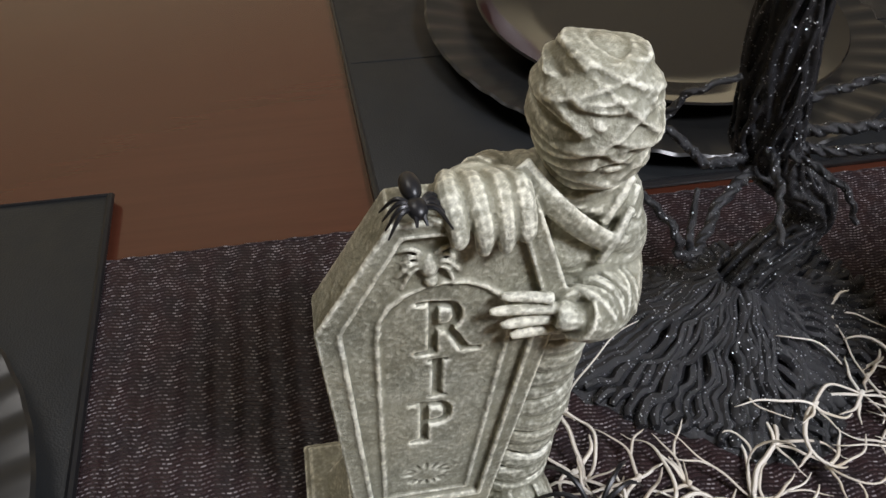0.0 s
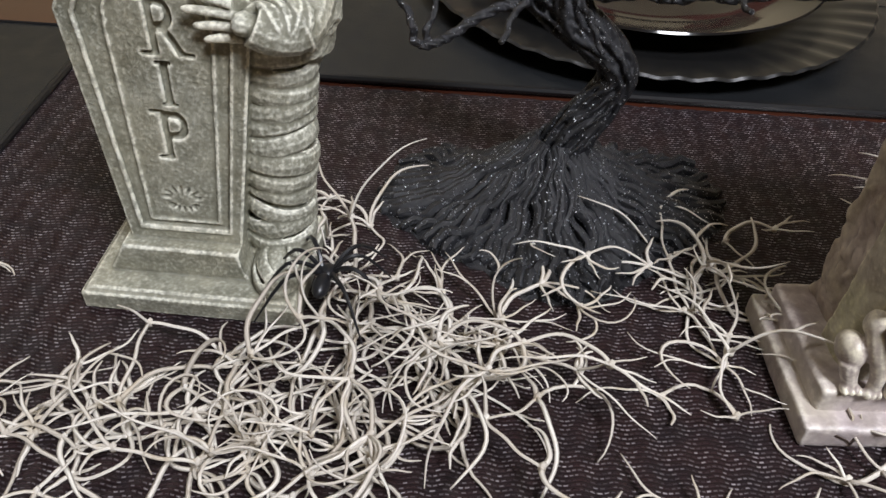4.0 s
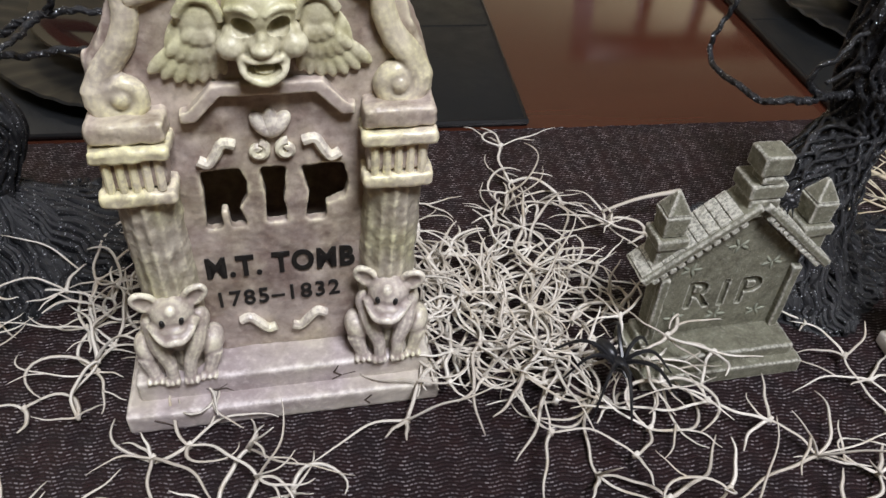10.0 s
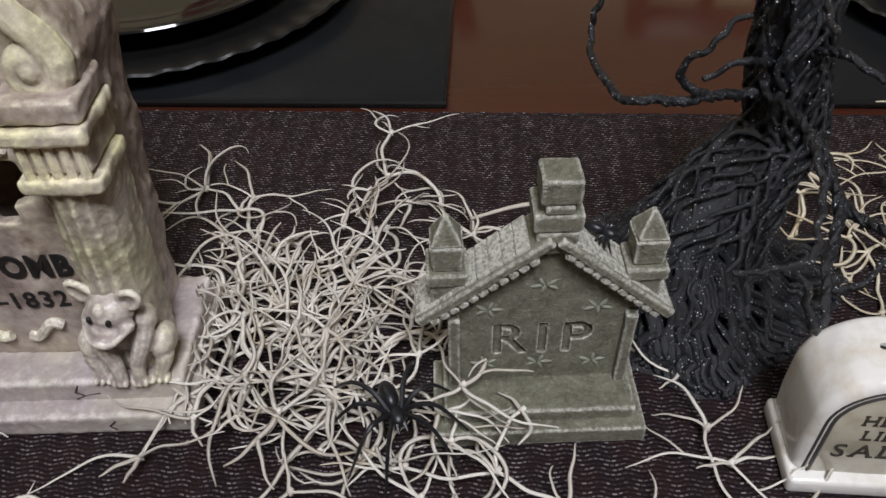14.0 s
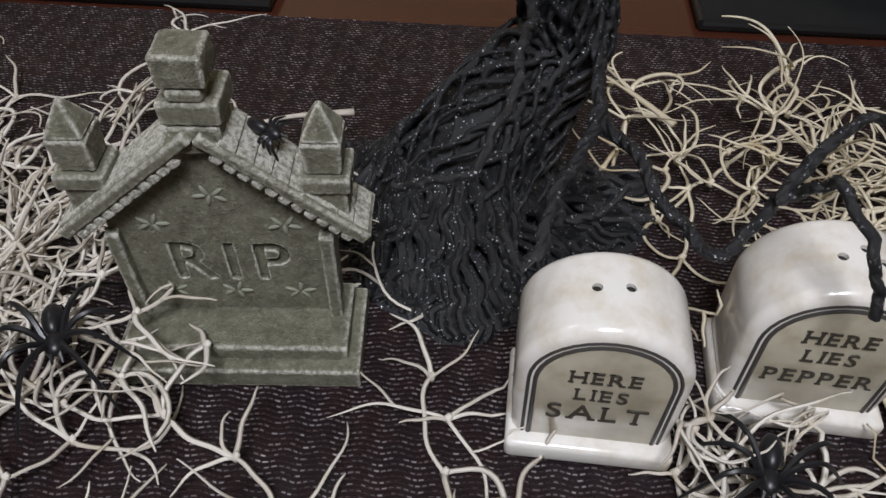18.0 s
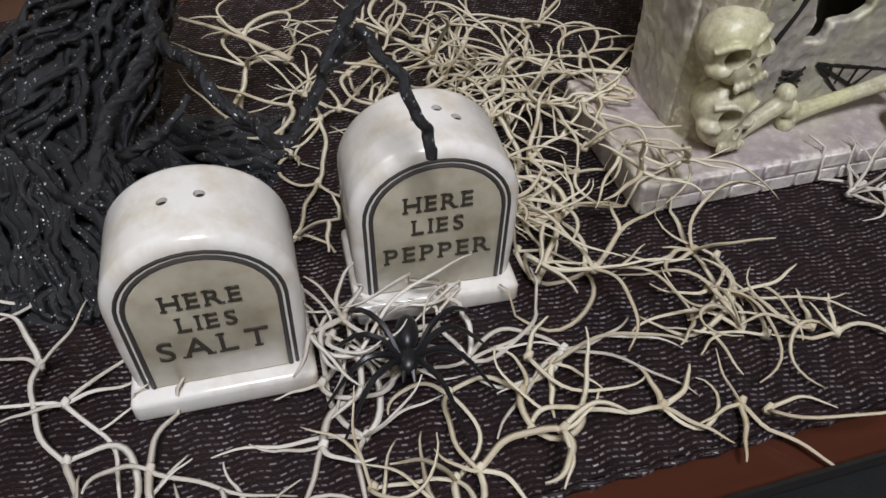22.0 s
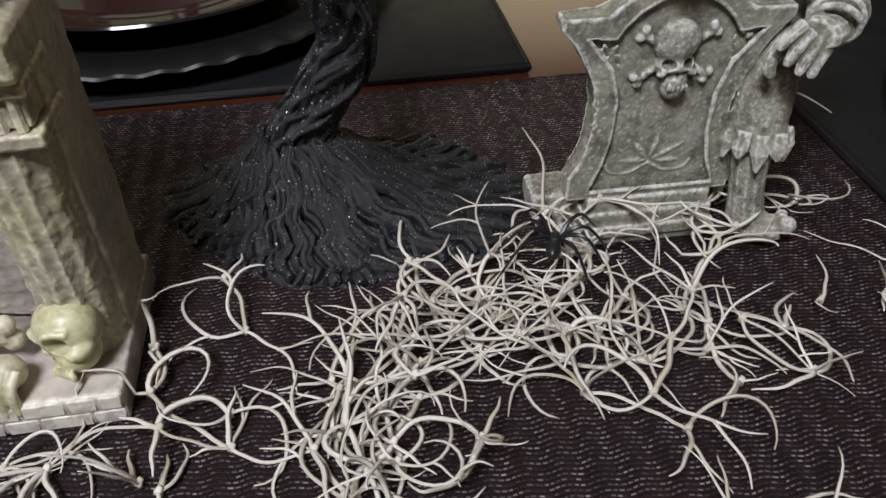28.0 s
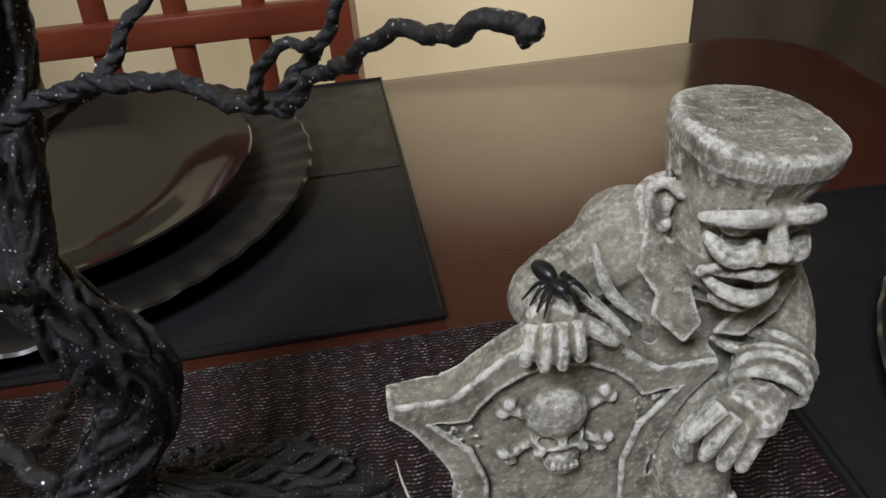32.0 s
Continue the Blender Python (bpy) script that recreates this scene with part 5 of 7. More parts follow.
def winged_tomb():
    t = thing("tomb_lantern", pose(0.2905, -0.2215, 0, 0, 0, 3.5), "brown and cream washed ceramic tombstone lantern with winged skull and gargoyles", "tombstone lantern", "ceramic tombs")
    part("base", cast(box(B(), -0.0662, 0.0632, -0.0052, 0.062, 0.0, 0.0112, 0.0016), LAVENDER), LAVENDER, t)
    part("step", cast(box(B(), -0.061, 0.060, 0.0030, 0.058, 0.0095, 0.0215, 0.0016), LAVENDER), LAVENDER, t)
    # Body with cut letters
    half = [(0.049, 0.020), (0.0545, 0.132), (0.0560, 0.139), (0.0570, 0.147), (0.0545, 0.156), (0.0490, 0.165), (0.0445, 0.174), (0.0430, 0.1818), (0.036, 0.1838), (0.026, 0.1855), (0.014, 0.1922), (0.0, 0.1950)]
    outline = half + [(-x, z) for x, z in half[:-1]][::-1]
    body = mesh_of(prism(B(), outline, 0.0180, 0.054, 0.0025, 3), "body", CERAMIC, False)
    cut = B()
    prism(cut, [(x * 0.86, 0.026 + (z - 0.02) * 0.93) for x, z in outline], 0.0225, 0.0505)
    me = carve(body, cut, CERAMIC_INNER)
    cut = B()
    zb, zt = 0.0865, 0.1125
    prism(cut, [(-0.0255, zb), (-0.0200, zb), (-0.0195, zb + 0.008), (-0.0175, zb + 0.0085), (-0.0165, zb), (-0.0105, zb), (-0.0130, zb + 0.009), (-0.0095, zb + 0.014), (-0.0090, zb + 0.020), (-0.0115, zt), (-0.0255, zt)], 0.010, 0.030)
    prism(cut, [(-0.0035, zb + 0.001), (0.0050, zb + 0.001), (0.0038, zb + 0.012), (0.0050, zt), (-0.0045, zt), (-0.0028, zb + 0.014)], 0.010, 0.030)
    prism(cut, [(0.0115, zb + 0.001), (0.0195, zb + 0.001), (0.0192, zb + 0.008), (0.0268, zb + 0.0105), (0.0278, zb + 0.018), (0.0262, zt), (0.0105, zt), (0.0135, zb + 0.013)], 0.010, 0.030)
    # Top opening, not seen, added so lamp light reaches the hollow.
    prism(cut, [(-0.030, 0.172), (0.030, 0.172), (0.030, 0.21), (-0.030, 0.21)], 0.026, 0.048)
    me = carve(me, cut, CERAMIC)
    hewn, rnd = from_mesh(me), random.Random(8)
    for s in (-1, 1):
        for k in range(90):
            z = rnd.uniform(0.026, 0.150)
            x = s * (0.0489 + 0.0052 * (z - 0.02) / 0.112)
            ball(hewn, (x, rnd.uniform(0.020, 0.052), z), (rnd.uniform(0.0008, 0.0017), rnd.uniform(0.0016, 0.0040), rnd.uniform(0.0030, 0.0085)), (rnd.uniform(-35, 35), 0, 0), 10, 7)
    part("body", cast(hewn, CERAMIC, 0.0008, 0.0020, 0.010), CERAMIC, t)
    for s in (-1, 1):
        col = flute(B(), -0.0115, 0.0115, 0.020, 0.112, 0.0085, 0.0185, 5, s * 0.0030)
        bmesh.ops.translate(col, verts=col.verts, vec=(s * 0.0420, 0, 0))
        part("column", cast(col, COLUMN, 0.0006, 0.0016, 0.006), COLUMN, t, "fluted brown and cream ceramic half column")
        for z0, z1, w, d, mat in ((0.1085, 0.1140, 0.0130, 0.0050, CERAMIC_LIGHT), (0.1145, 0.1260, 0.0108, 0.0075, CERAMIC), (0.1265, 0.1318, 0.0132, 0.0040, CERAMIC_LIGHT), (0.1322, 0.1400, 0.0126, 0.0062, CERAMIC)):
            cap = part("capital", cast(box(B(), s * 0.0450 - w, s * 0.0450 + w, d, 0.030, z0, z1, 0.0014), mat, 0.0008, 0.0018, 0.006), mat, t)
            if z0 == 0.1145:
                for k in range(5):
                    bm = tube(B(), [(s * 0.0450 - 0.0084 + 0.0042 * k, 0.0077, z0 - 0.0005), (s * 0.0450 - 0.0084 + 0.0042 * k, 0.0077, z1 + 0.0005)], 0.0016, 8)
                    sub("rib", bm, CERAMIC_LIGHT, cap)
        # Rounded scroll moulding that runs from the crown to a volute
        y = 0.0172
        line = glide([(-s * 0.001, y, 0.1908), (s * 0.012, y, 0.1886), (s * 0.024, y, 0.1818), (s * 0.033, y, 0.1790), (s * 0.0392, y, 0.1776)], 18)
        part("top_scroll", cast(tube(B(), line, [0.0044 + 0.0005 * math.sin(k * 0.5) for k in range(18)], 12, 0.85), CERAMIC_LIGHT, 0.0007, 0.0014, 0.006), CERAMIC_LIGHT, t)
        line = glide([(s * 0.0394, y, 0.1790), (s * 0.0392, y, 0.1720), (s * 0.0425, y, 0.1620), (s * 0.0492, y, 0.1535), (s * 0.0528, y - 0.001, 0.1468)], 16)
        sp = [Vector(p) for p in spiral(s * 0.0452, 0.1452, 0.0078, 0.0008, 1.45, 0.1 if s > 0 else math.pi - 0.1, y - 0.0015, 30, -s)][1:]
        bm = tube(B(), line + sp, [0.0040 + 0.0010 * k / 15 for k in range(16)] + [0.0046 - 0.0020 * k / 30 for k in range(30)], 12, 0.85)
        ball(bm, (s * 0.0452, y - 0.0015, 0.1452), (0.0040, 0.0050, 0.0040))
        part("side_scroll", cast(bm, CERAMIC_LIGHT, 0.0006, 0.0010, 0.006), CERAMIC_LIGHT, t)
        # Folded wing: rounded shoulder, three rows of feathers that point down and outwards
        bm = B()
        ball(bm, (s * 0.0180, 0.0172, 0.1695), (0.0072, 0.0038, 0.0078), (0, -s * 10, 0))
        ball(bm, (s * 0.0190, 0.0178, 0.1610), (0.0105, 0.0030, 0.0125), (0, -s * 24, 0))
        tube(bm, glide([(s * 0.0112, 0.0150, 0.1690), (s * 0.0140, 0.0142, 0.1755), (s * 0.0205, 0.0142, 0.1765), (s * 0.0248, 0.0150, 0.1710)], 10), 0.0018, 8)
        for row, (count, near, far, wide, proud) in enumerate(((7, 0.0130, 0.0200, 0.0024, 0.0170), (6, 0.0085, 0.0120, 0.0024, 0.0158), (4, 0.0045, 0.0055, 0.0023, 0.0148))):
            for k in range(count):
                f = k / (count - 1)
                a = radians(-104 + 62 * f)
                dist, ln = near + (far - near) * f * 0.9, (0.0068, 0.0052, 0.0040)[row]
                ball(bm, (s * (0.0168 + dist * math.cos(a)), proud, 0.1690 + dist * math.sin(a)), (ln, 0.0017, wide), (0, -math.degrees(a) if s > 0 else math.degrees(a), 0), 12, 8)
        part("wing", sculpt(bm, BONE, 0.0005, 1), BONE, t, "cream feathered skull wing")
    # Skull with open mouth
    bm = B()
    skull_form(bm, (0.0045, 0.0175, 0.1690), 0.0130)
    ball(bm, (0.0045, 0.0080, 0.1640), (0.0040, 0.0040, 0.0024))
    ball(bm, (0.0045, 0.0092, 0.1668), (0.0020, 0.0028, 0.0036))
    ball(bm, (0.0045, 0.0130, 0.1575), (0.0074, 0.0062, 0.0050))
    tube(bm, glide([(-0.0026, 0.0095, 0.1612), (-0.0014, 0.0076, 0.1560), (0.0045, 0.0066, 0.1532), (0.0104, 0.0076, 0.1560), (0.0116, 0.0095, 0.1612)], 12), 0.0015, 8)
    tube(bm, glide([(-0.0026, 0.0094, 0.1612), (0.0012, 0.0068, 0.1606), (0.0078, 0.0068, 0.1606), (0.0116, 0.0094, 0.1612)], 10), 0.0011, 8)
    for s in (-1, 1):
        ball(bm, (0.0045 + s * 0.0098, 0.0110, 0.1640), (0.0046, 0.0044, 0.0042))
    me = sculpt(bm, BONE, 0.0006, 2)
    cut = B()
    for s in (-1, 1):
        ball(cut, (0.0045 + s * 0.0056, 0.0068, 0.1706), (0.0041, 0.0085, 0.0033), (0, -s * 24, 0))
    ball(cut, (0.0045, 0.0066, 0.1576), (0.0056, 0.0064, 0.0026))
    me = carve(me, cut, INK)
    me.transform(Matrix.Translation((-0.0036, 0, -0.0016)))
    part("skull", me, BONE, t, "cream laughing skull with dark eye holes")
    part("tongue", ball(B(), (0.0009, 0.0108, 0.1546), (0.0034, 0.0030, 0.0014)), BONE, t)
    bm = B()
    prism(bm, [(-0.0285, 0.1345), (-0.0235, 0.1345), (-0.0150, 0.1440), (0.0175, 0.1440), (0.0255, 0.1345), (0.0305, 0.1345), (0.0305, 0.1385), (0.0275, 0.1385), (0.0195, 0.1480), (-0.0170, 0.1480), (-0.0255, 0.1385), (-0.0285, 0.1385)], 0.0135, 0.0190, 0.0010)
    part("raised_moulding", cast(bm, CERAMIC, 0.0006), CERAMIC, t)
    # Ornaments
    bm = B()
    for a in (-38, 0, 38):
        ball(bm, (0.001 + 0.0046 * math.sin(radians(a)), 0.0170, 0.1290 + 0.0022 * math.cos(radians(a))), (0.0032, 0.0028, 0.0058), (0, a, 0), 12, 8)
    for s in (-1, 1):
        tube(bm, [Vector(p) for p in spiral(0.001 + s * 0.0050, 0.1205, 0.0034, 0.0008, 1.1, 1.4, 0.0172, 14, s)], 0.0017, 7)
    part("flower_ornament", bm, GARGOYLE, t)
    for s in (-1, 1):
        bm = B()
        tube(bm, glide([(s * 0.0120, 0.0172, 0.1235), (s * 0.0160, 0.0168, 0.1245), (s * 0.0185, 0.0168, 0.1205), (s * 0.0215, 0.0170, 0.1165), (s * 0.0250, 0.0172, 0.1180)], 14), 0.0020, 8)
        part("scroll_ornament", bm, GARGOYLE, t)
        bm = B()
        tube(bm, glide([(s * 0.0175, 0.0172, 0.0385), (s * 0.0140, 0.0166, 0.0405), (s * 0.0105, 0.0166, 0.0370), (s * 0.0070, 0.0168, 0.0330), (s * 0.0035, 0.0170, 0.0335)], 14), 0.0020, 8)
        part("scroll_ornament", bm, GARGOYLE, t)
    # Painted writing
    me = lettering("M.T. TOMB", 0.0138, 0.0002, 0.00055, 1.12, 0.80)
    me.transform(pose(0.0005, 0.0175, 0.0634, 0, -1.0, 0))
    me.materials.append(INK)
    part("name_lettering", me, INK, t, "thick hand-painted black lettering")
    me = lettering("1785–1832", 0.0112, 0.0002, 0.00016, 1.15, 0.90)
    me.transform(pose(-0.0015, 0.0175, 0.0476, 0, -2.0, 0))
    me.materials.append(INK)
    part("date_lettering", me, INK, t, "thin hand-painted black numerals")
    # Crouching gargoyles: pricked ears, broad muzzle, bent arms and haunches
    for s, x, turn in ((-1, -0.0428, 6), (1, 0.0432, -14)):
        bm, hb = B(), B()
        sit = Matrix.Translation((x, 0.0175, 0.0215)) @ Matrix.Scale(0.87, 4) @ Matrix.Translation((-x, -0.0120, -0.0215))
        ball(bm, (x, 0.0105, 0.0400), (0.0110, 0.0080, 0.0180))
        ball(bm, (x, 0.0035, 0.0460), (0.0074, 0.0062, 0.0110))
        ball(hb, (0, 0, 0), (0.0096, 0.0084, 0.0080))
        ball(hb, (0, -0.0066, -0.0046), (0.0068, 0.0050, 0.0038))
        ball(hb, (0, -0.0046, 0.0044), (0.0030, 0.0030, 0.0034))
        ball(hb, (0, -0.0086, -0.0098), (0.0030, 0.0034, 0.0026))
        tube(hb, glide([(-0.0108, -0.0036, -0.0030), (-0.0062, -0.0100, -0.0056), (-0.0030, -0.0122, -0.0066), (0, -0.0130, -0.0056), (0.0030, -0.0122, -0.0066), (0.0062, -0.0100, -0.0056), (0.0108, -0.0036, -0.0030)], 15),
             [0.0010, 0.0014, 0.0017, 0.0019, 0.0020, 0.0021, 0.0021, 0.0020, 0.0021, 0.0021, 0.0020, 0.0019, 0.0017, 0.0014, 0.0010], 8)
        for q in (-1, 1):
            ball(hb, (q * 0.0072, -0.0042, -0.0042), (0.0038, 0.0036, 0.0032))
            rim = [(q * 0.0052, 0.0010, 0.0050), (q * 0.0078, 0.0002, 0.0104), (q * 0.0132, 0.0000, 0.0124), (q * 0.0150, 0.0002, 0.0082), (q * 0.0108, 0.0000, 0.0030)]
            flap(hb, [(px, py + 0.0012, pz) for px, py, pz in rim], 0.0022)
            loop_tube(hb, glide(rim + rim[:1], 18)[:-1], 0.0015, 8)
            # Shoulder, arm down to the paw, haunch and foot
            ball(bm, (x + q * 0.0108, 0.0052, 0.0520), (0.0048, 0.0052, 0.0066))
            tube(bm, glide([(x + q * 0.0110, 0.0045, 0.0520), (x + q * 0.0084, -0.0010, 0.0420), (x + q * 0.0048, -0.0034, 0.0330), (x + q * 0.0040, -0.0046, 0.0240)], 11), [0.0040, 0.0043, 0.0044, 0.0043, 0.0040, 0.0037, 0.0035, 0.0033, 0.0031, 0.0030, 0.0030], 10)
            ball(bm, (x + q * 0.0148, 0.0052, 0.0372), (0.0058, 0.0080, 0.0082), (0, q * 18, 0))
            tube(bm, glide([(x + q * 0.0160, 0.0010, 0.0350), (x + q * 0.0142, -0.0004, 0.0290), (x + q * 0.0124, -0.0022, 0.0240)], 7), [0.0042, 0.0042, 0.0040, 0.0037, 0.0034, 0.0032, 0.0030], 9)
            for k in range(3):
                ball(bm, (x + q * 0.0124 + (k - 1) * 0.0029, -0.0040, 0.0230), (0.0014, 0.0032, 0.0018))
                ball(bm, (x + q * 0.0044 + (k - 1) * 0.0024, -0.0062, 0.0232), (0.0012, 0.0026, 0.0022))
        bmesh.ops.transform(hb, matrix=pose(x, 0.0015, 0.0618, 6, 0, turn) @ Matrix.Scale(1.04, 4), verts=hb.verts)
        add_mesh(bm, mesh_of(hb, "head", GARGOYLE, False))
        bmesh.ops.transform(bm, matrix=sit, verts=bm.verts)
        g = part("gargoyle", sculpt(bm, GARGOYLE, 0.0006, 3), GARGOYLE, t, "crouching grinning ceramic gargoyle")
        head = sit @ pose(x, 0.0015, 0.0618, 6, 0, turn) @ Matrix.Scale(1.04, 4)
        bm = tube(B(), glide([(-0.0066, -0.0094, -0.0074), (-0.0030, -0.0120, -0.0088), (0, -0.0124, -0.0078), (0.0030, -0.0120, -0.0088), (0.0066, -0.0094, -0.0074)], 7), [0.0003, 0.0007, 0.0009, 0.0010, 0.0009, 0.0007, 0.0003], 6)
        bmesh.ops.transform(bm, matrix=head, verts=bm.verts)
        sub("mouth", bm, CRACK, g, "dark painted mouth")
        for q in (-1, 1):
            bm = ball(B(), (q * 0.0040, -0.0078, 0.0012), (0.0012, 0.0012, 0.0020), (0, q * 10, 0), 10, 8)
            bmesh.ops.transform(bm, matrix=head, verts=bm.verts)
            sub("eye", bm, INK, g, "black painted eye")

    for pts in ([(-0.034, 0.0148), (-0.030, 0.0135), (-0.026, 0.0140), (-0.023, 0.0115)], [(-0.029, 0.0136), (-0.025, 0.0165)],
                [(0.021, 0.0200), (0.019, 0.0160), (0.022, 0.0140), (0.018, 0.0115)], [(0.0225, 0.0140), (0.028, 0.0150)]):
        part("crack", tube(B(), [(x, 0.0031, z) for x, z in pts], [0.0003] + [0.0006] * (len(pts) - 2) + [0.0003], 5), CRACK, t)
    for pts in ([(-0.055, 0.0080), (-0.050, 0.0050), (-0.048, 0.0030)], [(-0.028, 0.0060), (-0.022, 0.0045), (-0.019, 0.0060)], [(0.034, 0.0085), (0.031, 0.0055), (0.033, 0.0030)]):
        part("crack", tube(B(), [(x, -0.0051, z) for x, z in pts], 0.0005, 5), CRACK, t)
    # The upper part leans a little to one side
    lean = Matrix(((0.975, 0, 0.036, -0.0008), (0, 1, 0, 0), (0, 0, 1, 0), (0, 0, 0, 1)))
    done = set()
    for ob in t.children_recursive:
        if ob.name.split(".")[0] not in ("base", "step", "crack") and ob.data.name not in done:
            ob.data.transform(lean)
            done.add(ob.data.name)


winged_tomb()


def arched_tomb():
    t = thing("tomb_lantern", pose(0.8065, -0.2015, 0, 0, 0, -0.3), "grey and cream ceramic tombstone lantern with arch, skulls and bones", "tombstone lantern", "ceramic tombs")
    base = part("base", cast(box(B(), -0.0718, 0.0718, 0.0, 0.068, 0.0, 0.0135, 0.0012), LAVENDER), LAVENDER, t)
    rnd = random.Random(3)
    for row in range(2):
        x = -0.0713 + (0.006 if row else 0)
        while x < 0.0693:
            w = min(rnd.uniform(0.009, 0.016), 0.0715 - x)
            if w > 0.004:
                sub("brick", box(B(), x + 0.0004, x + w - 0.0004, -0.0004, 0.0008, 0.0006 + 0.0064 * row, 0.0064 + 0.0064 * row, 0.0005, 0.0, 1), LAVENDER, base)
            x += w
    cx = 0.0115
    half = [(0.0600, 0.0130), (0.0610, 0.1200), (0.0580, 0.150), (0.0500, 0.172), (0.0300, 0.188), (0.0, 0.194)]
    outline = [(cx + x, z) for x, z in half] + [(cx - x, z) for x, z in half[:-1]][::-1]
    body = mesh_of(prism(B(), outline, 0.0290, 0.0630, 0.002, 2), "body", CERAMIC_GREY, False)
    cut = B()
    prism(cut, [(cx + (x - cx) * 0.88, 0.019 + (z - 0.013) * 0.92) for x, z in outline], 0.0335, 0.0595)
    me = carve(body, cut, CERAMIC_INNER)
    cut = B()
    # Openings in the shape of broken letters
    for shape in ([(2.2, 114.4), (6.0, 113.4), (19.6, 115.0), (21.0, 108.5), (17.6, 103.0), (21.6, 94.6), (16.4, 94.2), (12.8, 101.6), (10.8, 104.6), (8.4, 103.2), (9.0, 95.4), (8.2, 93.4), (2.6, 93.8), (4.6, 104.0)],
                  [(6.2, 88.2), (15.2, 87.4), (13.9, 77.0), (14.2, 68.2), (6.6, 68.4), (8.4, 78.0)],
                  [(-2.8, 59.8), (4.0, 60.4), (18.2, 59.2), (22.8, 55.8), (22.4, 51.2), (18.0, 48.8), (8.6, 47.8), (7.2, 40.6), (-0.6, 41.6), (1.2, 50.2)]):
        prism(cut, [(x / 1000, z / 1000) for x, z in shape], 0.02, 0.04)
    # Unseen opening in the crown, added to lighten the inside.
    prism(cut, [(cx - 0.044, 0.16), (cx + 0.044, 0.16), (cx + 0.044, 0.21), (cx - 0.044, 0.21)], 0.036, 0.057)
    part("body", cast(carve(me, cut, CERAMIC_GREY), CERAMIC_GREY, 0.0008, 0.0018, 0.007), CERAMIC_GREY, t)
    for s in (-1, 1):
        x = cx + s * 0.0476
        col = flute(B(), -0.0115, 0.0115, 0.013, 0.0960, 0.0165, 0.0270, 5)
        bmesh.ops.translate(col, verts=col.verts, vec=(x, 0, 0))
        part("column", cast(col, COLUMN, 0.0006, 0.0014, 0.005), COLUMN, t, "fluted cream ceramic half column")
        for z0, z1, w, d in ((0.0935, 0.0980, 0.0140, 0.0150), (0.0985, 0.1075, 0.0122, 0.0175), (0.1080, 0.1125, 0.0140, 0.0150)):
            cap = part("capital", cast(box(B(), x - w, x + w, d, 0.040, z0, z1, 0.0008), COLUMN, 0.0006, 0.0012, 0.005), COLUMN, t)
            if w < 0.013:
                for k in range(5):
                    sub("rib", tube(B(), [(x - 0.0095 + 0.0047 * k, 0.0178, z0 - 0.0004), (x - 0.0095 + 0.0047 * k, 0.0178, z1 + 0.0004)], 0.0015, 8), COLUMN, cap)
        part("arch_block", cast(box(B(), cx + s * 0.0480 - 0.0150, cx + s * 0.0480 + 0.0150, 0.0110, 0.042, 0.1128, 0.1270, 0.0030), COLUMN, 0.0008, 0.0018, 0.008), COLUMN, t)
        part("pilaster", cast(box(B(), x - 0.0100, x + 0.0100, 0.0200, 0.040, 0.1262, 0.1600, 0.002), CERAMIC_GREY, 0.0008, 0.0014), CERAMIC_GREY, t)
        arc = glide([(cx + s * 0.0400, 0.0180, 0.1165), (cx + s * 0.0300, 0.0170, 0.1290), (cx + s * 0.0170, 0.0170, 0.1390), (cx, 0.0170, 0.1430)], 16)
        part("arch", cast(tube(B(), arc, 0.0072, 12, 0.8), COLUMN, 0.0008, 0.0018, 0.008), COLUMN, t)
    bm = B()
    skull_form(bm, (cx + 0.001, 0.0180, 0.1560), 0.0120)
    loop_tube(bm, [(cx + 0.001 + math.copysign(0.0062 * abs(math.cos(a)) ** 0.55, math.cos(a)), 0.0100, 0.1415 + math.copysign(0.0066 * abs(math.sin(a)) ** 0.55, math.sin(a))) for a in (2 * math.pi * k / 16 for k in range(16))], 0.0020, 8)
    me = sculpt(bm, BONE, 0.0007, 2)
    cut = B()
    for s in (-1, 1):
        ball(cut, (cx + 0.001 + s * 0.0050, 0.0085, 0.1590), (0.0032, 0.0080, 0.0030))
    ball(cut, (cx + 0.001, 0.0080, 0.1420), (0.0042, 0.0080, 0.0036))
    part("skull", carve(me, cut, INK), BONE, t, "cream skull with gaping jaw over the arch")
    # Piled skulls at the foot of each column
    def heap(x, y, z, s, label, turn=(0, 0, 0)):
        bm, cut = B(), B()
        skull_form(bm, (0, 0, 0), s)
        for k in range(6):
            ball(bm, ((k - 2.5) * 0.17 * s, -0.72 * s, -0.66 * s), (0.09 * s, 0.10 * s, 0.16 * s), (0, 0, 0), 8, 6)
        for q in (-1, 1):
            ball(cut, (q * 0.40 * s + 0.04 * s, -0.80 * s, 0.20 * s), (0.31 * s, 0.70 * s, 0.33 * s), (0, q * 15, 0))
        ball(cut, (0.03 * s, -0.95 * s, -0.26 * s), (0.14 * s, 0.42 * s, 0.18 * s))
        for b in (bm, cut):
            bmesh.ops.transform(b, matrix=pose(x, y, z, *turn), verts=b.verts)
        part("skull", carve(sculpt(bm, BONE, 0.0006, 2), cut, SOCKET), BONE, t, label)
    heap(cx - 0.0510, 0.0180, 0.0510, 0.0130, "yellowed ceramic skull stacked on another", (-4, -16, 8))
    heap(cx - 0.0490, 0.0165, 0.0262, 0.0126, "small yellowed ceramic skull under another", (-4, 8, 12))
    heap(cx + 0.0470, 0.0165, 0.0245, 0.0124, "yellowed ceramic skull lying beside a bony fist", (0, -22, -42))
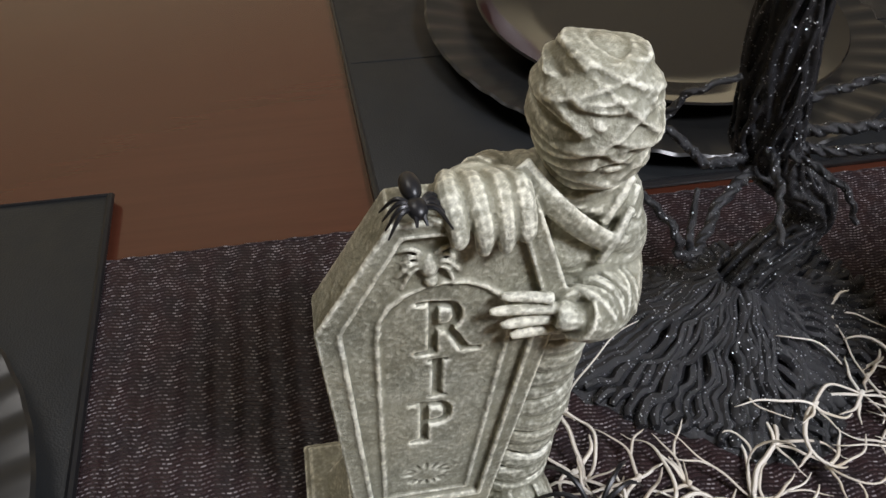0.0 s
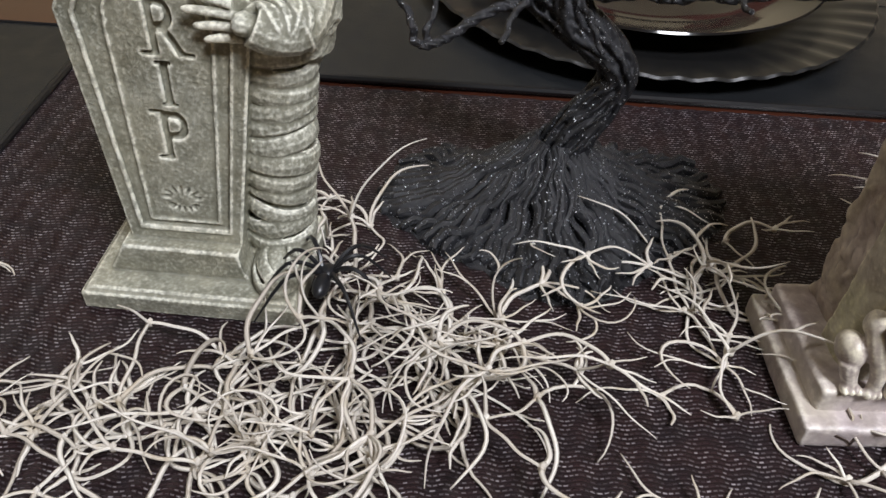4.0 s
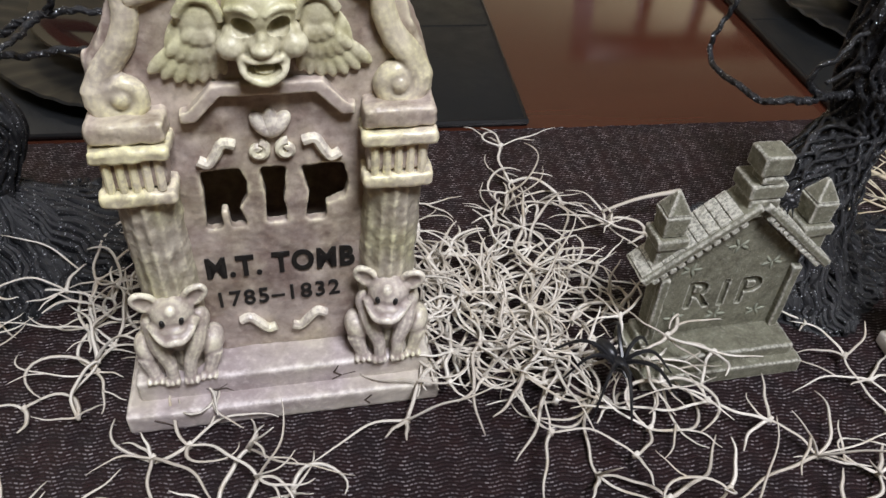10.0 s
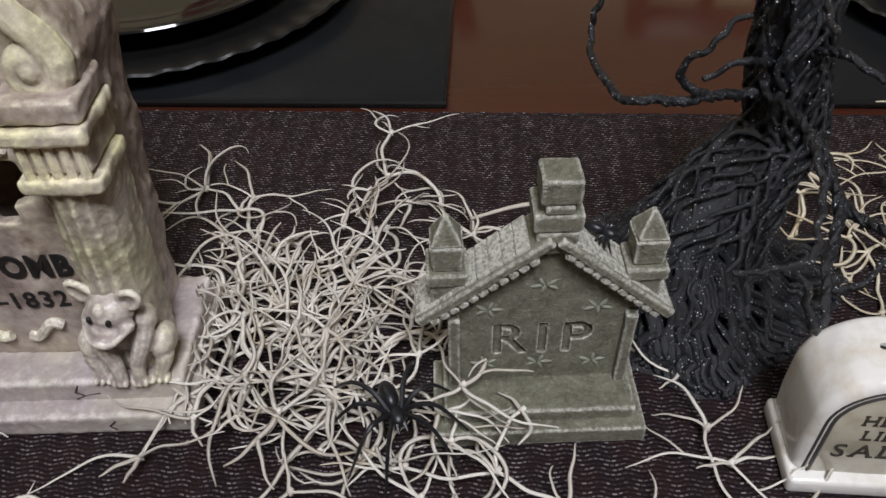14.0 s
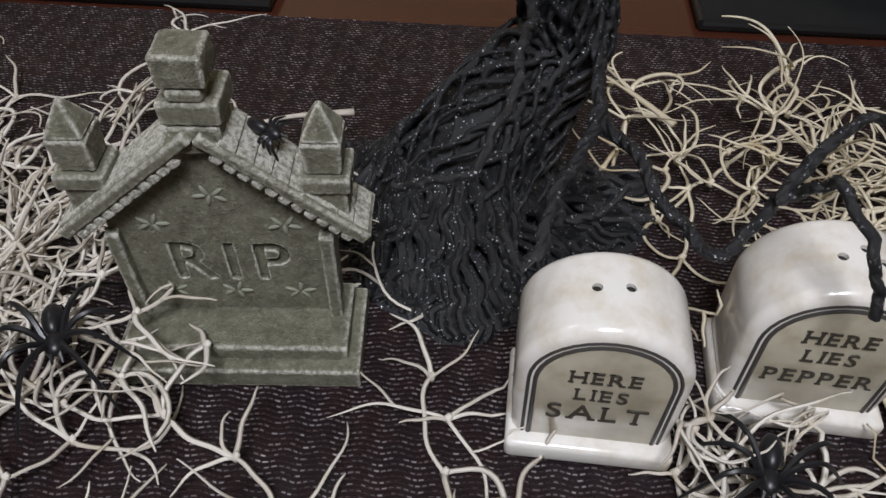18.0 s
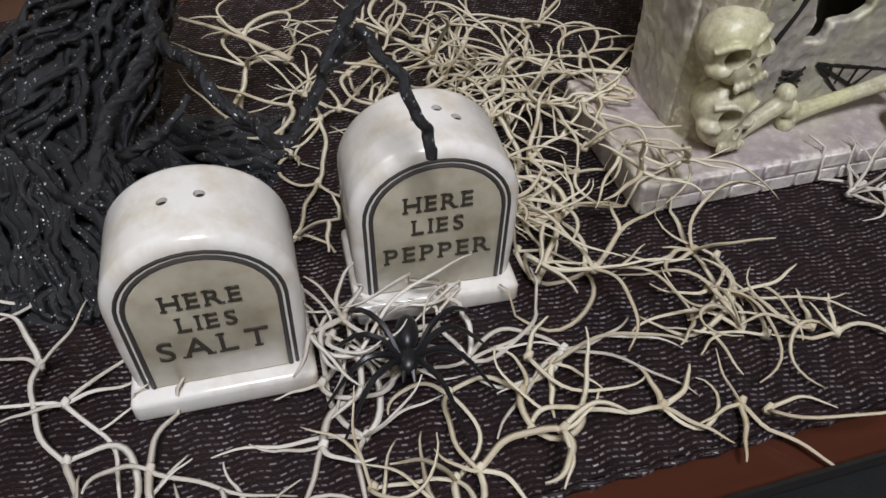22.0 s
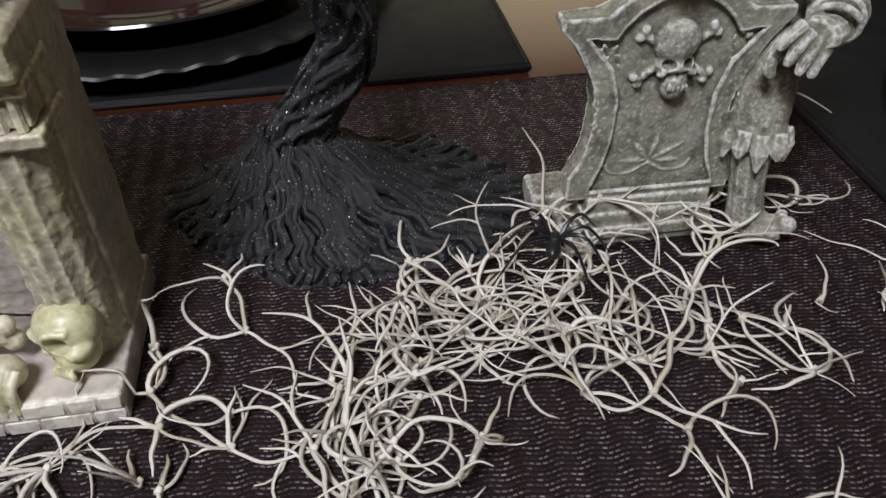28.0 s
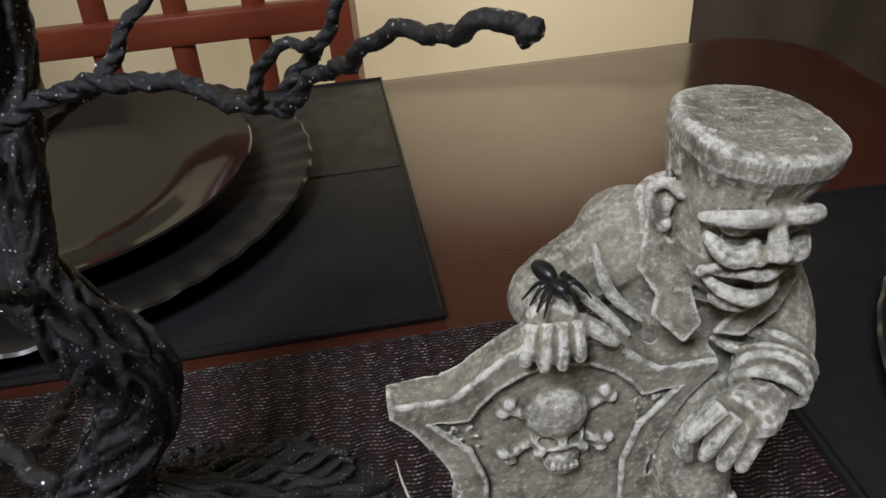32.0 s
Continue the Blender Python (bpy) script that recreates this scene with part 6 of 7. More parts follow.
    def bone(a, b, r, label=""):
        a, b = Vector(a), Vector(b)
        bm = B()
        tube(bm, [a, a.lerp(b, 0.3), a.lerp(b, 0.7), b], [r * 1.3, r, r, r * 1.3], 10)
        n = (b - a).normalized().cross(Vector((0, 1, 0)))
        for p in (a, b):
            for q in (-1, 1):
                ball(bm, p + n * q * r * 1.1, r * 1.25, (0, 0, 0), 10, 8)
        part("bone", sculpt(bm, BONE, 0.0006, 2), BONE, t, label)
    bone((cx - 0.0440, 0.0150, 0.0150), (cx - 0.0200, 0.0190, 0.0250), 0.0031)
    bone((cx - 0.0180, 0.0180, 0.0190), (cx + 0.0270, 0.0200, 0.0260), 0.0029)
    bm = B()
    ball(bm, (cx + 0.0260, 0.0085, 0.0200), (0.0070, 0.006, 0.006))
    for k in range(4):
        tube(bm, glide([(cx + 0.0200 + 0.0038 * k, 0.0060, 0.0230), (cx + 0.0182 + 0.0038 * k, 0.0010, 0.0190), (cx + 0.0185 + 0.0036 * k, 0.0010, 0.0095)], 7), 0.0018, 8)
    part("bony_fist", sculpt(bm, BONE, 0.0006, 2), BONE, t, "cream bony fist resting on the base")
    # Painted webs and small spiders
    def strokes(name, lines, r, label):
        bm = B()
        for ln in lines:
            tube(bm, glide([(x, 0.0289, z) for x, z in ln], max(3, 4 * len(ln))), r, 6, 0.6)
        part(name, bm, INK, t, label)
    hub = (cx + 0.0030, 0.1330)
    rays_ = [(cx - 0.0370, 0.1060), (cx - 0.0360, 0.0860), (cx - 0.0250, 0.0700), (cx - 0.0140, 0.1080), (cx - 0.0060, 0.1120)]
    lines = [[hub, ((hub[0] + x) / 2 - 0.001, (hub[1] + z) / 2 - 0.001), (x, z)] for x, z in rays_]
    for f in (0.34, 0.52, 0.70, 0.88):
        pts = [(hub[0] + (x - hub[0]) * f, hub[1] + (z - hub[1]) * f) for x, z in rays_[:3]]
        lines += [[pts[0], ((pts[0][0] + pts[1][0]) / 2 + 0.003, (pts[0][1] + pts[1][1]) / 2 + 0.002), pts[1]],
                  [pts[1], ((pts[1][0] + pts[2][0]) / 2 + 0.003, (pts[1][1] + pts[2][1]) / 2 + 0.002), pts[2]]]
    strokes("web", lines, 0.0012, "black painted spider web strands")
    strokes("web", [[(cx - 0.0080, 0.0880), (cx - 0.0180, 0.0600), (cx - 0.0305, 0.0320)], [(cx - 0.0165, 0.0830), (cx - 0.0060, 0.0810)], [(cx - 0.0220, 0.0760), (cx - 0.0115, 0.0745)], [(cx - 0.0310, 0.0650), (cx - 0.0232, 0.0600)]], 0.0014, "black painted hanging web strand")
    strokes("web", [[(cx + 0.0230, 0.1270), (cx + 0.0190, 0.1180), (cx + 0.0110, 0.1090)], [(cx + 0.0240, 0.1250), (cx + 0.0205, 0.1080), (cx + 0.0190, 0.0960), (cx + 0.0095, 0.0810)], [(cx + 0.0250, 0.1230), (cx + 0.0272, 0.1020), (cx + 0.0222, 0.0830), (cx + 0.0250, 0.0690)], [(cx + 0.0222, 0.0830), (cx + 0.0245, 0.0770), (cx + 0.0285, 0.0710)]], 0.0017, "black painted trailing web")
    strokes("web", [[(cx - 0.0030, 0.0315), (cx + 0.0310, 0.0245)], [(cx - 0.0030, 0.0315), (cx + 0.0180, 0.0185)], [(cx - 0.0030, 0.0315), (cx + 0.0120, 0.0165)], [(cx + 0.0040, 0.0300), (cx + 0.0050, 0.0255)], [(cx + 0.0100, 0.0287), (cx + 0.0090, 0.0215)], [(cx + 0.0170, 0.0273), (cx + 0.0150, 0.0195)], [(cx + 0.0240, 0.0260), (cx + 0.0175, 0.0190)]], 0.0008, "small black painted corner web")
    for x, z, s in ((cx - 0.0215, 0.0874, 1.0), (cx + 0.0110, 0.0690, 0.9), (cx - 0.0128, 0.0275, 0.75)):
        bm = B()
        ball(bm, (x, 0.0280, z), (0.0032 * s, 0.0016, 0.0042 * s), (0, 20, 0), 12, 8)
        for q in (-1, 1):
            for k in range(4):
                tube(bm, glide([(x, 0.0285, z + 0.002 * (k - 1.5) * s), (x + q * 0.004 * s, 0.0275, z + 0.0032 * (k - 1.5) * s), (x + q * 0.0066 * s, 0.0288, z + (0.0038 * (k - 1.5) - 0.001) * s)], 5), 0.0006, 5)
        part("painted_spider", sculpt(bm, INK, 0.0004, 1), INK, t, "black relief spider")


arched_tomb()


# ---- small house-shaped tombstone ----
def house_tomb():
    t = thing("house_tombstone", pose(0.4835, -0.2245, 0, 0, 0, 4.0) @ Matrix.Scale(0.95, 4), "greenish grey resin house-shaped tombstone with tiled roof and pinnacles", "tombstone", "graveyard figurines")
    part("base", cast(box(B(), -0.041, 0.041, 0.0, 0.037, 0.0, 0.0085, 0.0006), HOUSE, 0.0006), HOUSE, t)
    part("step", cast(box(B(), -0.037, 0.037, 0.005, 0.034, 0.0076, 0.0150, 0.0008), HOUSE, 0.0006), HOUSE, t)
    wall = [(-0.0335, 0.0145), (0.0335, 0.0145), (0.0345, 0.0575), (0.0020, 0.0880), (-0.0345, 0.0575)]
    me = mesh_of(prism(B(), wall, 0.0215, 0.0315, 0.0008), "wall", HOUSE, False)
    cut = B()
    for ch, x in (("R", -0.0120), ("I", 0.0010), ("P", 0.0135)):
        add_mesh(cut, lettering(ch, 0.0235, 0.0020, 0.0004), pose(x, 0.0212, 0.0310, 0, 0, 0))
    part("wall", cast(carve(me, cut, CHAR), HOUSE, 0.0004, 0.0005, 0.004, 1), HOUSE, t)
    for s in (-1, 1):
        part("corner_strip", cast(box(B(), s * 0.0325 - 0.0022, s * 0.0325 + 0.0022, 0.0180, 0.0225, 0.0145, 0.0540, 0.0007), HOUSE, 0.0005, 0.0007), HOUSE, t)
        bm = B()
        e, p = Vector((s * 0.0440, 0.0540)), Vector((0.0015, 0.0918))
        d = (p - e).normalized()
        n = Vector((-d.y, d.x)) * (1 if s > 0 else -1) * -1
        n = n if n.y > 0 else -n
        prism(bm, [tuple(e), tuple(e + n * 0.0042), tuple(p + n * 0.0036), tuple(p)], 0.0155, 0.0350, 0.0008)
        roof = part("roof", cast(bm, HOUSE, 0.0005, 0.0006), HOUSE, t)
        for row in range(3):
            for k in range(9):
                q = e + d * (0.0040 + 0.0056 * k) + n * 0.0040
                y = 0.0175 + 0.0056 * row
                m = pose(q.x, y, q.y, 0, -math.degrees(math.atan2(d.y, d.x)), 0)
                bm = box(B(), -0.0026, 0.0026, 0.0, 0.0053, -0.0005, 0.0010, 0.0003, 0.0, 1)
                bmesh.ops.transform(bm, matrix=m, verts=bm.verts)
                sub("roof_tile", bm, HOUSE, roof)
        for k in range(11):
            q = e + d * (0.0050 + 0.0044 * k) - n * 0.0012
            bm = box(B(), -0.0017, 0.0017, 0.0160, 0.0215, -0.0017, 0.0012, 0.0005, 0.0, 1)
            bmesh.ops.transform(bm, matrix=pose(q.x, 0, q.y, 0, -math.degrees(math.atan2(d.y, d.x)), 0), verts=bm.verts)
            part("dentil", bm, HOUSE, t)
        # Pinnacle
        x = s * 0.0345
        part("pinnacle_base", cast(box(B(), x - 0.0060, x + 0.0060, 0.0190, 0.0320, 0.0605, 0.0720, 0.0008), HOUSE, 0.0005, 0.0007), HOUSE, t)
        part("pinnacle_collar", cast(box(B(), x - 0.0073, x + 0.0073, 0.0178, 0.0330, 0.0722, 0.0775, 0.0008), HOUSE, 0.0005, 0.0007), HOUSE, t)
        bm = B()
        box(bm, x - 0.0050, x + 0.0050, 0.0200, 0.0308, 0.0778, 0.0890, 0.0006, -0.0008)
        part("pinnacle_block", cast(bm, HOUSE, 0.0005, 0.0007), HOUSE, t)
        bm = B()
        box(bm, x - 0.0056, x + 0.0056, 0.0194, 0.0314, 0.0892, 0.0990, 0.0003, 0.0050, 1)
        part("pinnacle_tip", cast(bm, HOUSE, 0.0005, 0.0007, 0.006, 1), HOUSE, t)
    for z0, z1, w in ((0.0860, 0.0955, 0.0070), (0.0957, 0.1030, 0.0082), (0.1032, 0.1070, 0.0048), (0.1072, 0.1170, 0.0066)):
        part("chimney_block", cast(box(B(), 0.002 - w, 0.002 + w, 0.0180, 0.0180 + 2 * w, z0, z1, 0.0009), HOUSE, 0.0005, 0.0007), HOUSE, t)
    # Leaf reliefs
    rnd = random.Random(9)
    for k, (x, z) in enumerate(((-0.020, 0.0560), (0.020, 0.0560), (0.0, 0.068), (-0.021, 0.0250), (0.021, 0.0250), (0.0, 0.0250))):
        bm = B()
        for j in range(5):
            a = 2 * math.pi * j / 5 + k
            ball(bm, (x + 0.0032 * math.cos(a), 0.0214, z + 0.0020 * math.sin(a)), (0.0024, 0.0006, 0.0008), (0, -math.degrees(a), 0), 8, 6)
        part("leaf_relief", bm, RESIN, t)


house_tomb()


# ---- black glittered trees ----
def twisted(bm, pts, r, turns, sides=6, strands=2, seed=0):
    """Strands wound round a line that grows thinner."""
    n = len(pts)
    for s in range(strands):
        out, rs = [], []
        for k, p in enumerate(pts):
            f = k / (n - 1)
            d = (pts[min(k + 1, n - 1)] - pts[max(k - 1, 0)]).normalized()
            u = d.orthogonal().normalized()
            if abs(d.z) < 0.95:
                u = (Vector((0, 0, 1)) - d * d.z).normalized()
            v = d.cross(u)
            a = 2 * math.pi * (turns * f + s / strands)
            rad = r * (1 - 0.58 * f)
            out.append(p + rad * 0.66 * (u * math.cos(a) + v * math.sin(a)))
            rs.append(rad * 0.56)
        tube(bm, out, rs, sides)
    return bm


def tree(x, y, line, radii, fan, branches, label, seed, roots=64, wires=0):
    """line: trunk points; fan: root reach by angle, as rows of (degrees, metres); branches: lists of points with a radius first."""
    rnd = random.Random(seed)
    t = thing("glitter_tree", pose(x, y, 0), label, "decorative tree", "black glitter trees")
    path = glide(line, 40)
    core = [radii[0] + (radii[-1] - radii[0]) * k / 39 for k in range(40)]
    for i in range(40):
        f = i / 39 * (len(radii) - 1)
        j = min(int(f), len(radii) - 2)
        core[i] = radii[j] + (radii[j + 1] - radii[j]) * (f - j)
    bm = B()
    tube(bm, path, [c * 0.8 for c in core], 12)
    count = wires or 32
    for s in range(count):
        ph, tw = 2 * math.pi * s / count + rnd.uniform(-0.1, 0.1), rnd.uniform(0.24, 0.32) if wires else rnd.uniform(0.5, 1.0)
        pts = []
        for k in range(40):
            d = (path[min(k + 1, 39)] - path[max(k - 1, 0)]).normalized()
            u = (Vector((1, 0, 0)) - d * d.x).normalized()
            v = d.cross(u)
            a = ph + tw * 2 * math.pi * k / 39 + (0.18 if wires else 0.26) * math.sin(k * 0.9 + s * 2.1)
            rr = core[k] * (0.86 + 0.14 * math.sin(k * 0.55 + s * 1.7))
            pts.append(path[k] + rr * (u * math.cos(a) + v * math.sin(a)))
        tube(bm, pts, rnd.uniform(0.0008, 0.0014) if wires else rnd.uniform(0.0009, 0.0016), 6)
    part("trunk", cast(bm, BARK, 0.0006, 0.0006, 0.0030, 1) if wires else cast(bm, BARK, 0.0007, 0.0010, 0.0035, 1), BARK, t)
    # Root fan
    def reach(deg):
        deg %= 360
        for (a, ra), (b, rb) in zip(fan, fan[1:] + [(fan[0][0] + 360, fan[0][1])]):
            if a <= deg <= b or a <= deg + 360 <= b:
                dd = deg if a <= deg <= b else deg + 360
                f = (dd - a) / (b - a)
                f = f * f * (3 - 2 * f)
                return ra + (rb - ra) * f
        return fan[0][1]
    foot = Vector(line[0])
    bm = B()
    ring_n, rows = 72, 7
    grid = []
    for i in range(rows + 1):
        f = i / rows
        grid.append([])
        for k in range(ring_n):
            deg = 360 * k / ring_n
            r = reach(deg) * f * (1 + 0.02 * math.sin(k * 2.7))
            h = 0.0042 + 0.032 * max(0.0, 1 - f * 1.22) ** 1.6 if f < 1 else 0.0006
            grid[-1].append(bm.verts.new((foot.x + r * math.cos(radians(deg)), foot.y + r * math.sin(radians(deg)), h * (1 - 0.5 * f ** 4))))
    for a, b in zip(grid[1:], grid[2:]):
        for k in range(ring_n):
            bm.faces.new((a[k], b[k], b[(k + 1) % ring_n], a[(k + 1) % ring_n]))
    bm.faces.new(grid[1])
    bm.faces.new(grid[-1][::-1])
    part("base", bm, BARK, t)
    for s in range(roots):
        deg = 360 * (s + rnd.uniform(-0.3, 0.3)) / roots
        r, n = reach(deg) * rnd.uniform(0.93, 1.02), 20
        pts, rs = [], []
        w1, w2 = s * 0.55 + rnd.uniform(-0.9, 0.9), rnd.uniform(0.0009, 0.0022)
        fat = min(0.0034, 0.62 * 2 * math.pi * r / roots) * rnd.uniform(0.85, 1.15)
        for k in range(n):
            f = k / (n - 1)
            q = radians(deg) + 0.08 * math.sin(f * 5 + w1) * (1 - f)
            d = radii[0] * 0.6 + (r - radii[0] * 0.6) * f
            side = w2 * math.sin(f * 19 + w1) + 0.0006 * math.sin(f * 43 + 2 * w1)
            z = 0.0040 + 0.034 * max(0.0, 1 - f * 1.2) ** 1.6 + 0.0009 * math.sin(f * 23 + w1 * 2) - 0.002 * f ** 6
            pts.append((foot.x + d * math.cos(q) - side * math.sin(q), foot.y + d * math.sin(q) + side * math.cos(q), max(0.0014, z)))
            rs.append((0.0017 + (fat - 0.0017) * min(1.0, f * 1.4)) * (1.0 if f < 0.9 else 1.0 - 3.2 * (f - 0.9)) * (1 + 0.14 * math.sin(f * 31 + 3 * w1)))
        part("root", tube(B(), pts, rs, 8, 0.8), BARK, t)
    for i, (r, *pts) in enumerate(branches):
        p = glide(pts, max(10, 6 * len(pts)))
        ln = sum((b - a).length for a, b in zip(p, p[1:]))
        p = glide(pts, max(12, int(ln / 0.0018)))
        w = [rnd.uniform(0, 6.28) for _ in range(3)]
        p = [q + Vector([0.0007 * math.sin(k * 0.45 + a) + 0.0004 * math.sin(k * 1.15 + 2 * a) for a in w]) for k, q in enumerate(p)]
        part("branch", cast(twisted(tube(B(), p, [r * 0.5] * len(p), 8), p, r * 0.78, ln / 0.013, 8, 3), BARK, 0.0005, 0.0006, 0.0016, 1), BARK, t)
    return t


tree(0.140, -0.100, [(0, 0, 0.012), (0.005, 0, 0.038), (0.018, 0, 0.062), (0.0205, 0, 0.073), (0.012, 0, 0.085), (-0.002, 0, 0.096), (-0.012, 0.002, 0.108), (-0.017, 0.002, 0.130), (-0.023, 0.002, 0.165), (-0.024, 0.002, 0.205)],
     [0.0150, 0.0105, 0.0082, 0.0080, 0.0084, 0.0095, 0.0125, 0.0120, 0.0105, 0.0090],
     [(0, 0.086), (25, 0.087), (50, 0.062), (90, 0.040), (130, 0.052), (160, 0.078), (190, 0.081), (212, 0.068), (240, 0.060), (262, 0.068), (284, 0.070), (305, 0.064), (330, 0.066)],
     [(0.0028, (-0.014, 0.0, 0.104), (-0.036, -0.018, 0.104), (-0.058, -0.038, 0.099), (-0.064, -0.036, 0.106), (-0.072, -0.028, 0.117), (-0.090, -0.022, 0.118)),
      (0.0022, (-0.058, -0.038, 0.099), (-0.057, -0.032, 0.108), (-0.055, -0.026, 0.116)),
      (0.0028, (-0.016, 0.0, 0.106), (-0.036, -0.006, 0.108), (-0.052, 0.000, 0.118), (-0.066, 0.008, 0.128), (-0.076, 0.010, 0.144)),
      (0.0024, (-0.056, 0.002, 0.121), (-0.050, 0.000, 0.136), (-0.036, -0.004, 0.142)),
      (0.0030, (-0.008, 0.004, 0.112), (0.025, -0.005, 0.117), (0.058, -0.007, 0.129), (0.084, -0.010, 0.131), (0.108, -0.018, 0.143)),
      (0.0028, (-0.006, 0.002, 0.106), (0.025, -0.015, 0.113), (0.050, -0.025, 0.119), (0.085, -0.034, 0.127), (0.110, -0.042, 0.142)),
      (0.0022, (0.054, -0.008, 0.128), (0.049, -0.034, 0.128), (0.046, -0.056, 0.127)),
      (0.0022, (0.058, -0.008, 0.130), (0.064, -0.010, 0.146), (0.070, -0.010, 0.160)),
      (0.0024, (-0.014, 0.000, 0.126), (0.016, -0.010, 0.142), (0.040, -0.016, 0.150), (0.062, -0.014, 0.166)),
      (0.0024, (-0.016, -0.002, 0.114), (-0.024, -0.026, 0.112), (-0.032, -0.044, 0.106)),
      (0.0024, (-0.012, -0.002, 0.110), (0.000, -0.026, 0.110), (0.006, -0.034, 0.098))],
     "black glittered twisted wire tree with spread roots on the runner", 11, 80, 34)

tree(0.560, -0.130, [(-0.014, -0.012, 0.010), (0.000, -0.002, 0.036), (0.012, 0.006, 0.054), (0.022, 0.010, 0.069), (0.018, 0.010, 0.088), (0.014, 0.010, 0.105), (0.013, 0.010, 0.128), (0.014, 0.010, 0.155)],
     [0.034, 0.026, 0.020, 0.0165, 0.0155, 0.0150, 0.0140, 0.0120],
     [(0, 0.075), (14, 0.086), (40, 0.055), (90, 0.045), (130, 0.055), (150, 0.064), (180, 0.052), (205, 0.044), (247, 0.052), (279, 0.062), (300, 0.055), (335, 0.058)],
     [(0.0030, (0.016, 0.006, 0.092), (0.029, 0.001, 0.076), (0.032, -0.030, 0.068), (0.041, -0.055, 0.069), (0.051, -0.070, 0.062), (0.060, -0.082, 0.0635), (0.074, -0.075, 0.078), (0.080, -0.084, 0.090), (0.085, -0.094, 0.086), (0.089, -0.100, 0.078), (0.0915, -0.1045, 0.067)),
      (0.0026, (0.072, -0.076, 0.076), (0.082, -0.068, 0.091), (0.095, -0.062, 0.094), (0.111, -0.059, 0.086)),
      (0.0028, (0.032, -0.030, 0.068), (0.020, -0.060, 0.065), (0.011, -0.084, 0.058), (0.005, -0.087, 0.064), (0.002, -0.084, 0.076)),
      (0.0022, (0.008, -0.006, 0.096), (0.006, -0.050, 0.104), (-0.004, -0.089, 0.095), (-0.025, -0.089, 0.086)),
      (0.0024, (0.016, -0.064, 0.052), (0.030, -0.066, 0.058), (0.038, -0.060, 0.066)),
      (0.0028, (0.010, 0.006, 0.090), (-0.012, -0.004, 0.094), (-0.036, -0.014, 0.098), (-0.052, -0.004, 0.096), (-0.056, 0.036, 0.096), (-0.052, 0.040, 0.112), (-0.046, 0.040, 0.126)),
      (0.0024, (-0.016, -0.006, 0.094), (-0.030, -0.012, 0.108), (-0.022, -0.014, 0.122), (-0.012, -0.012, 0.130)),
      (0.0024, (0.006, 0.002, 0.104), (-0.008, -0.010, 0.112), (-0.022, -0.012, 0.106)),
      (0.0023, (0.0060, 0.0061, 0.1160), (0.0010, -0.0061, 0.1350), (0.0023, -0.0182, 0.1447), (0.0002, -0.0364, 0.1469), (-0.0016, -0.0525, 0.1440)),
      (0.0026, (0.016, 0.002, 0.110), (0.024, -0.020, 0.118), (0.034, -0.026, 0.112))],
     "black glittered wire tree leaning behind the small tombstones", 12, 110, 60)

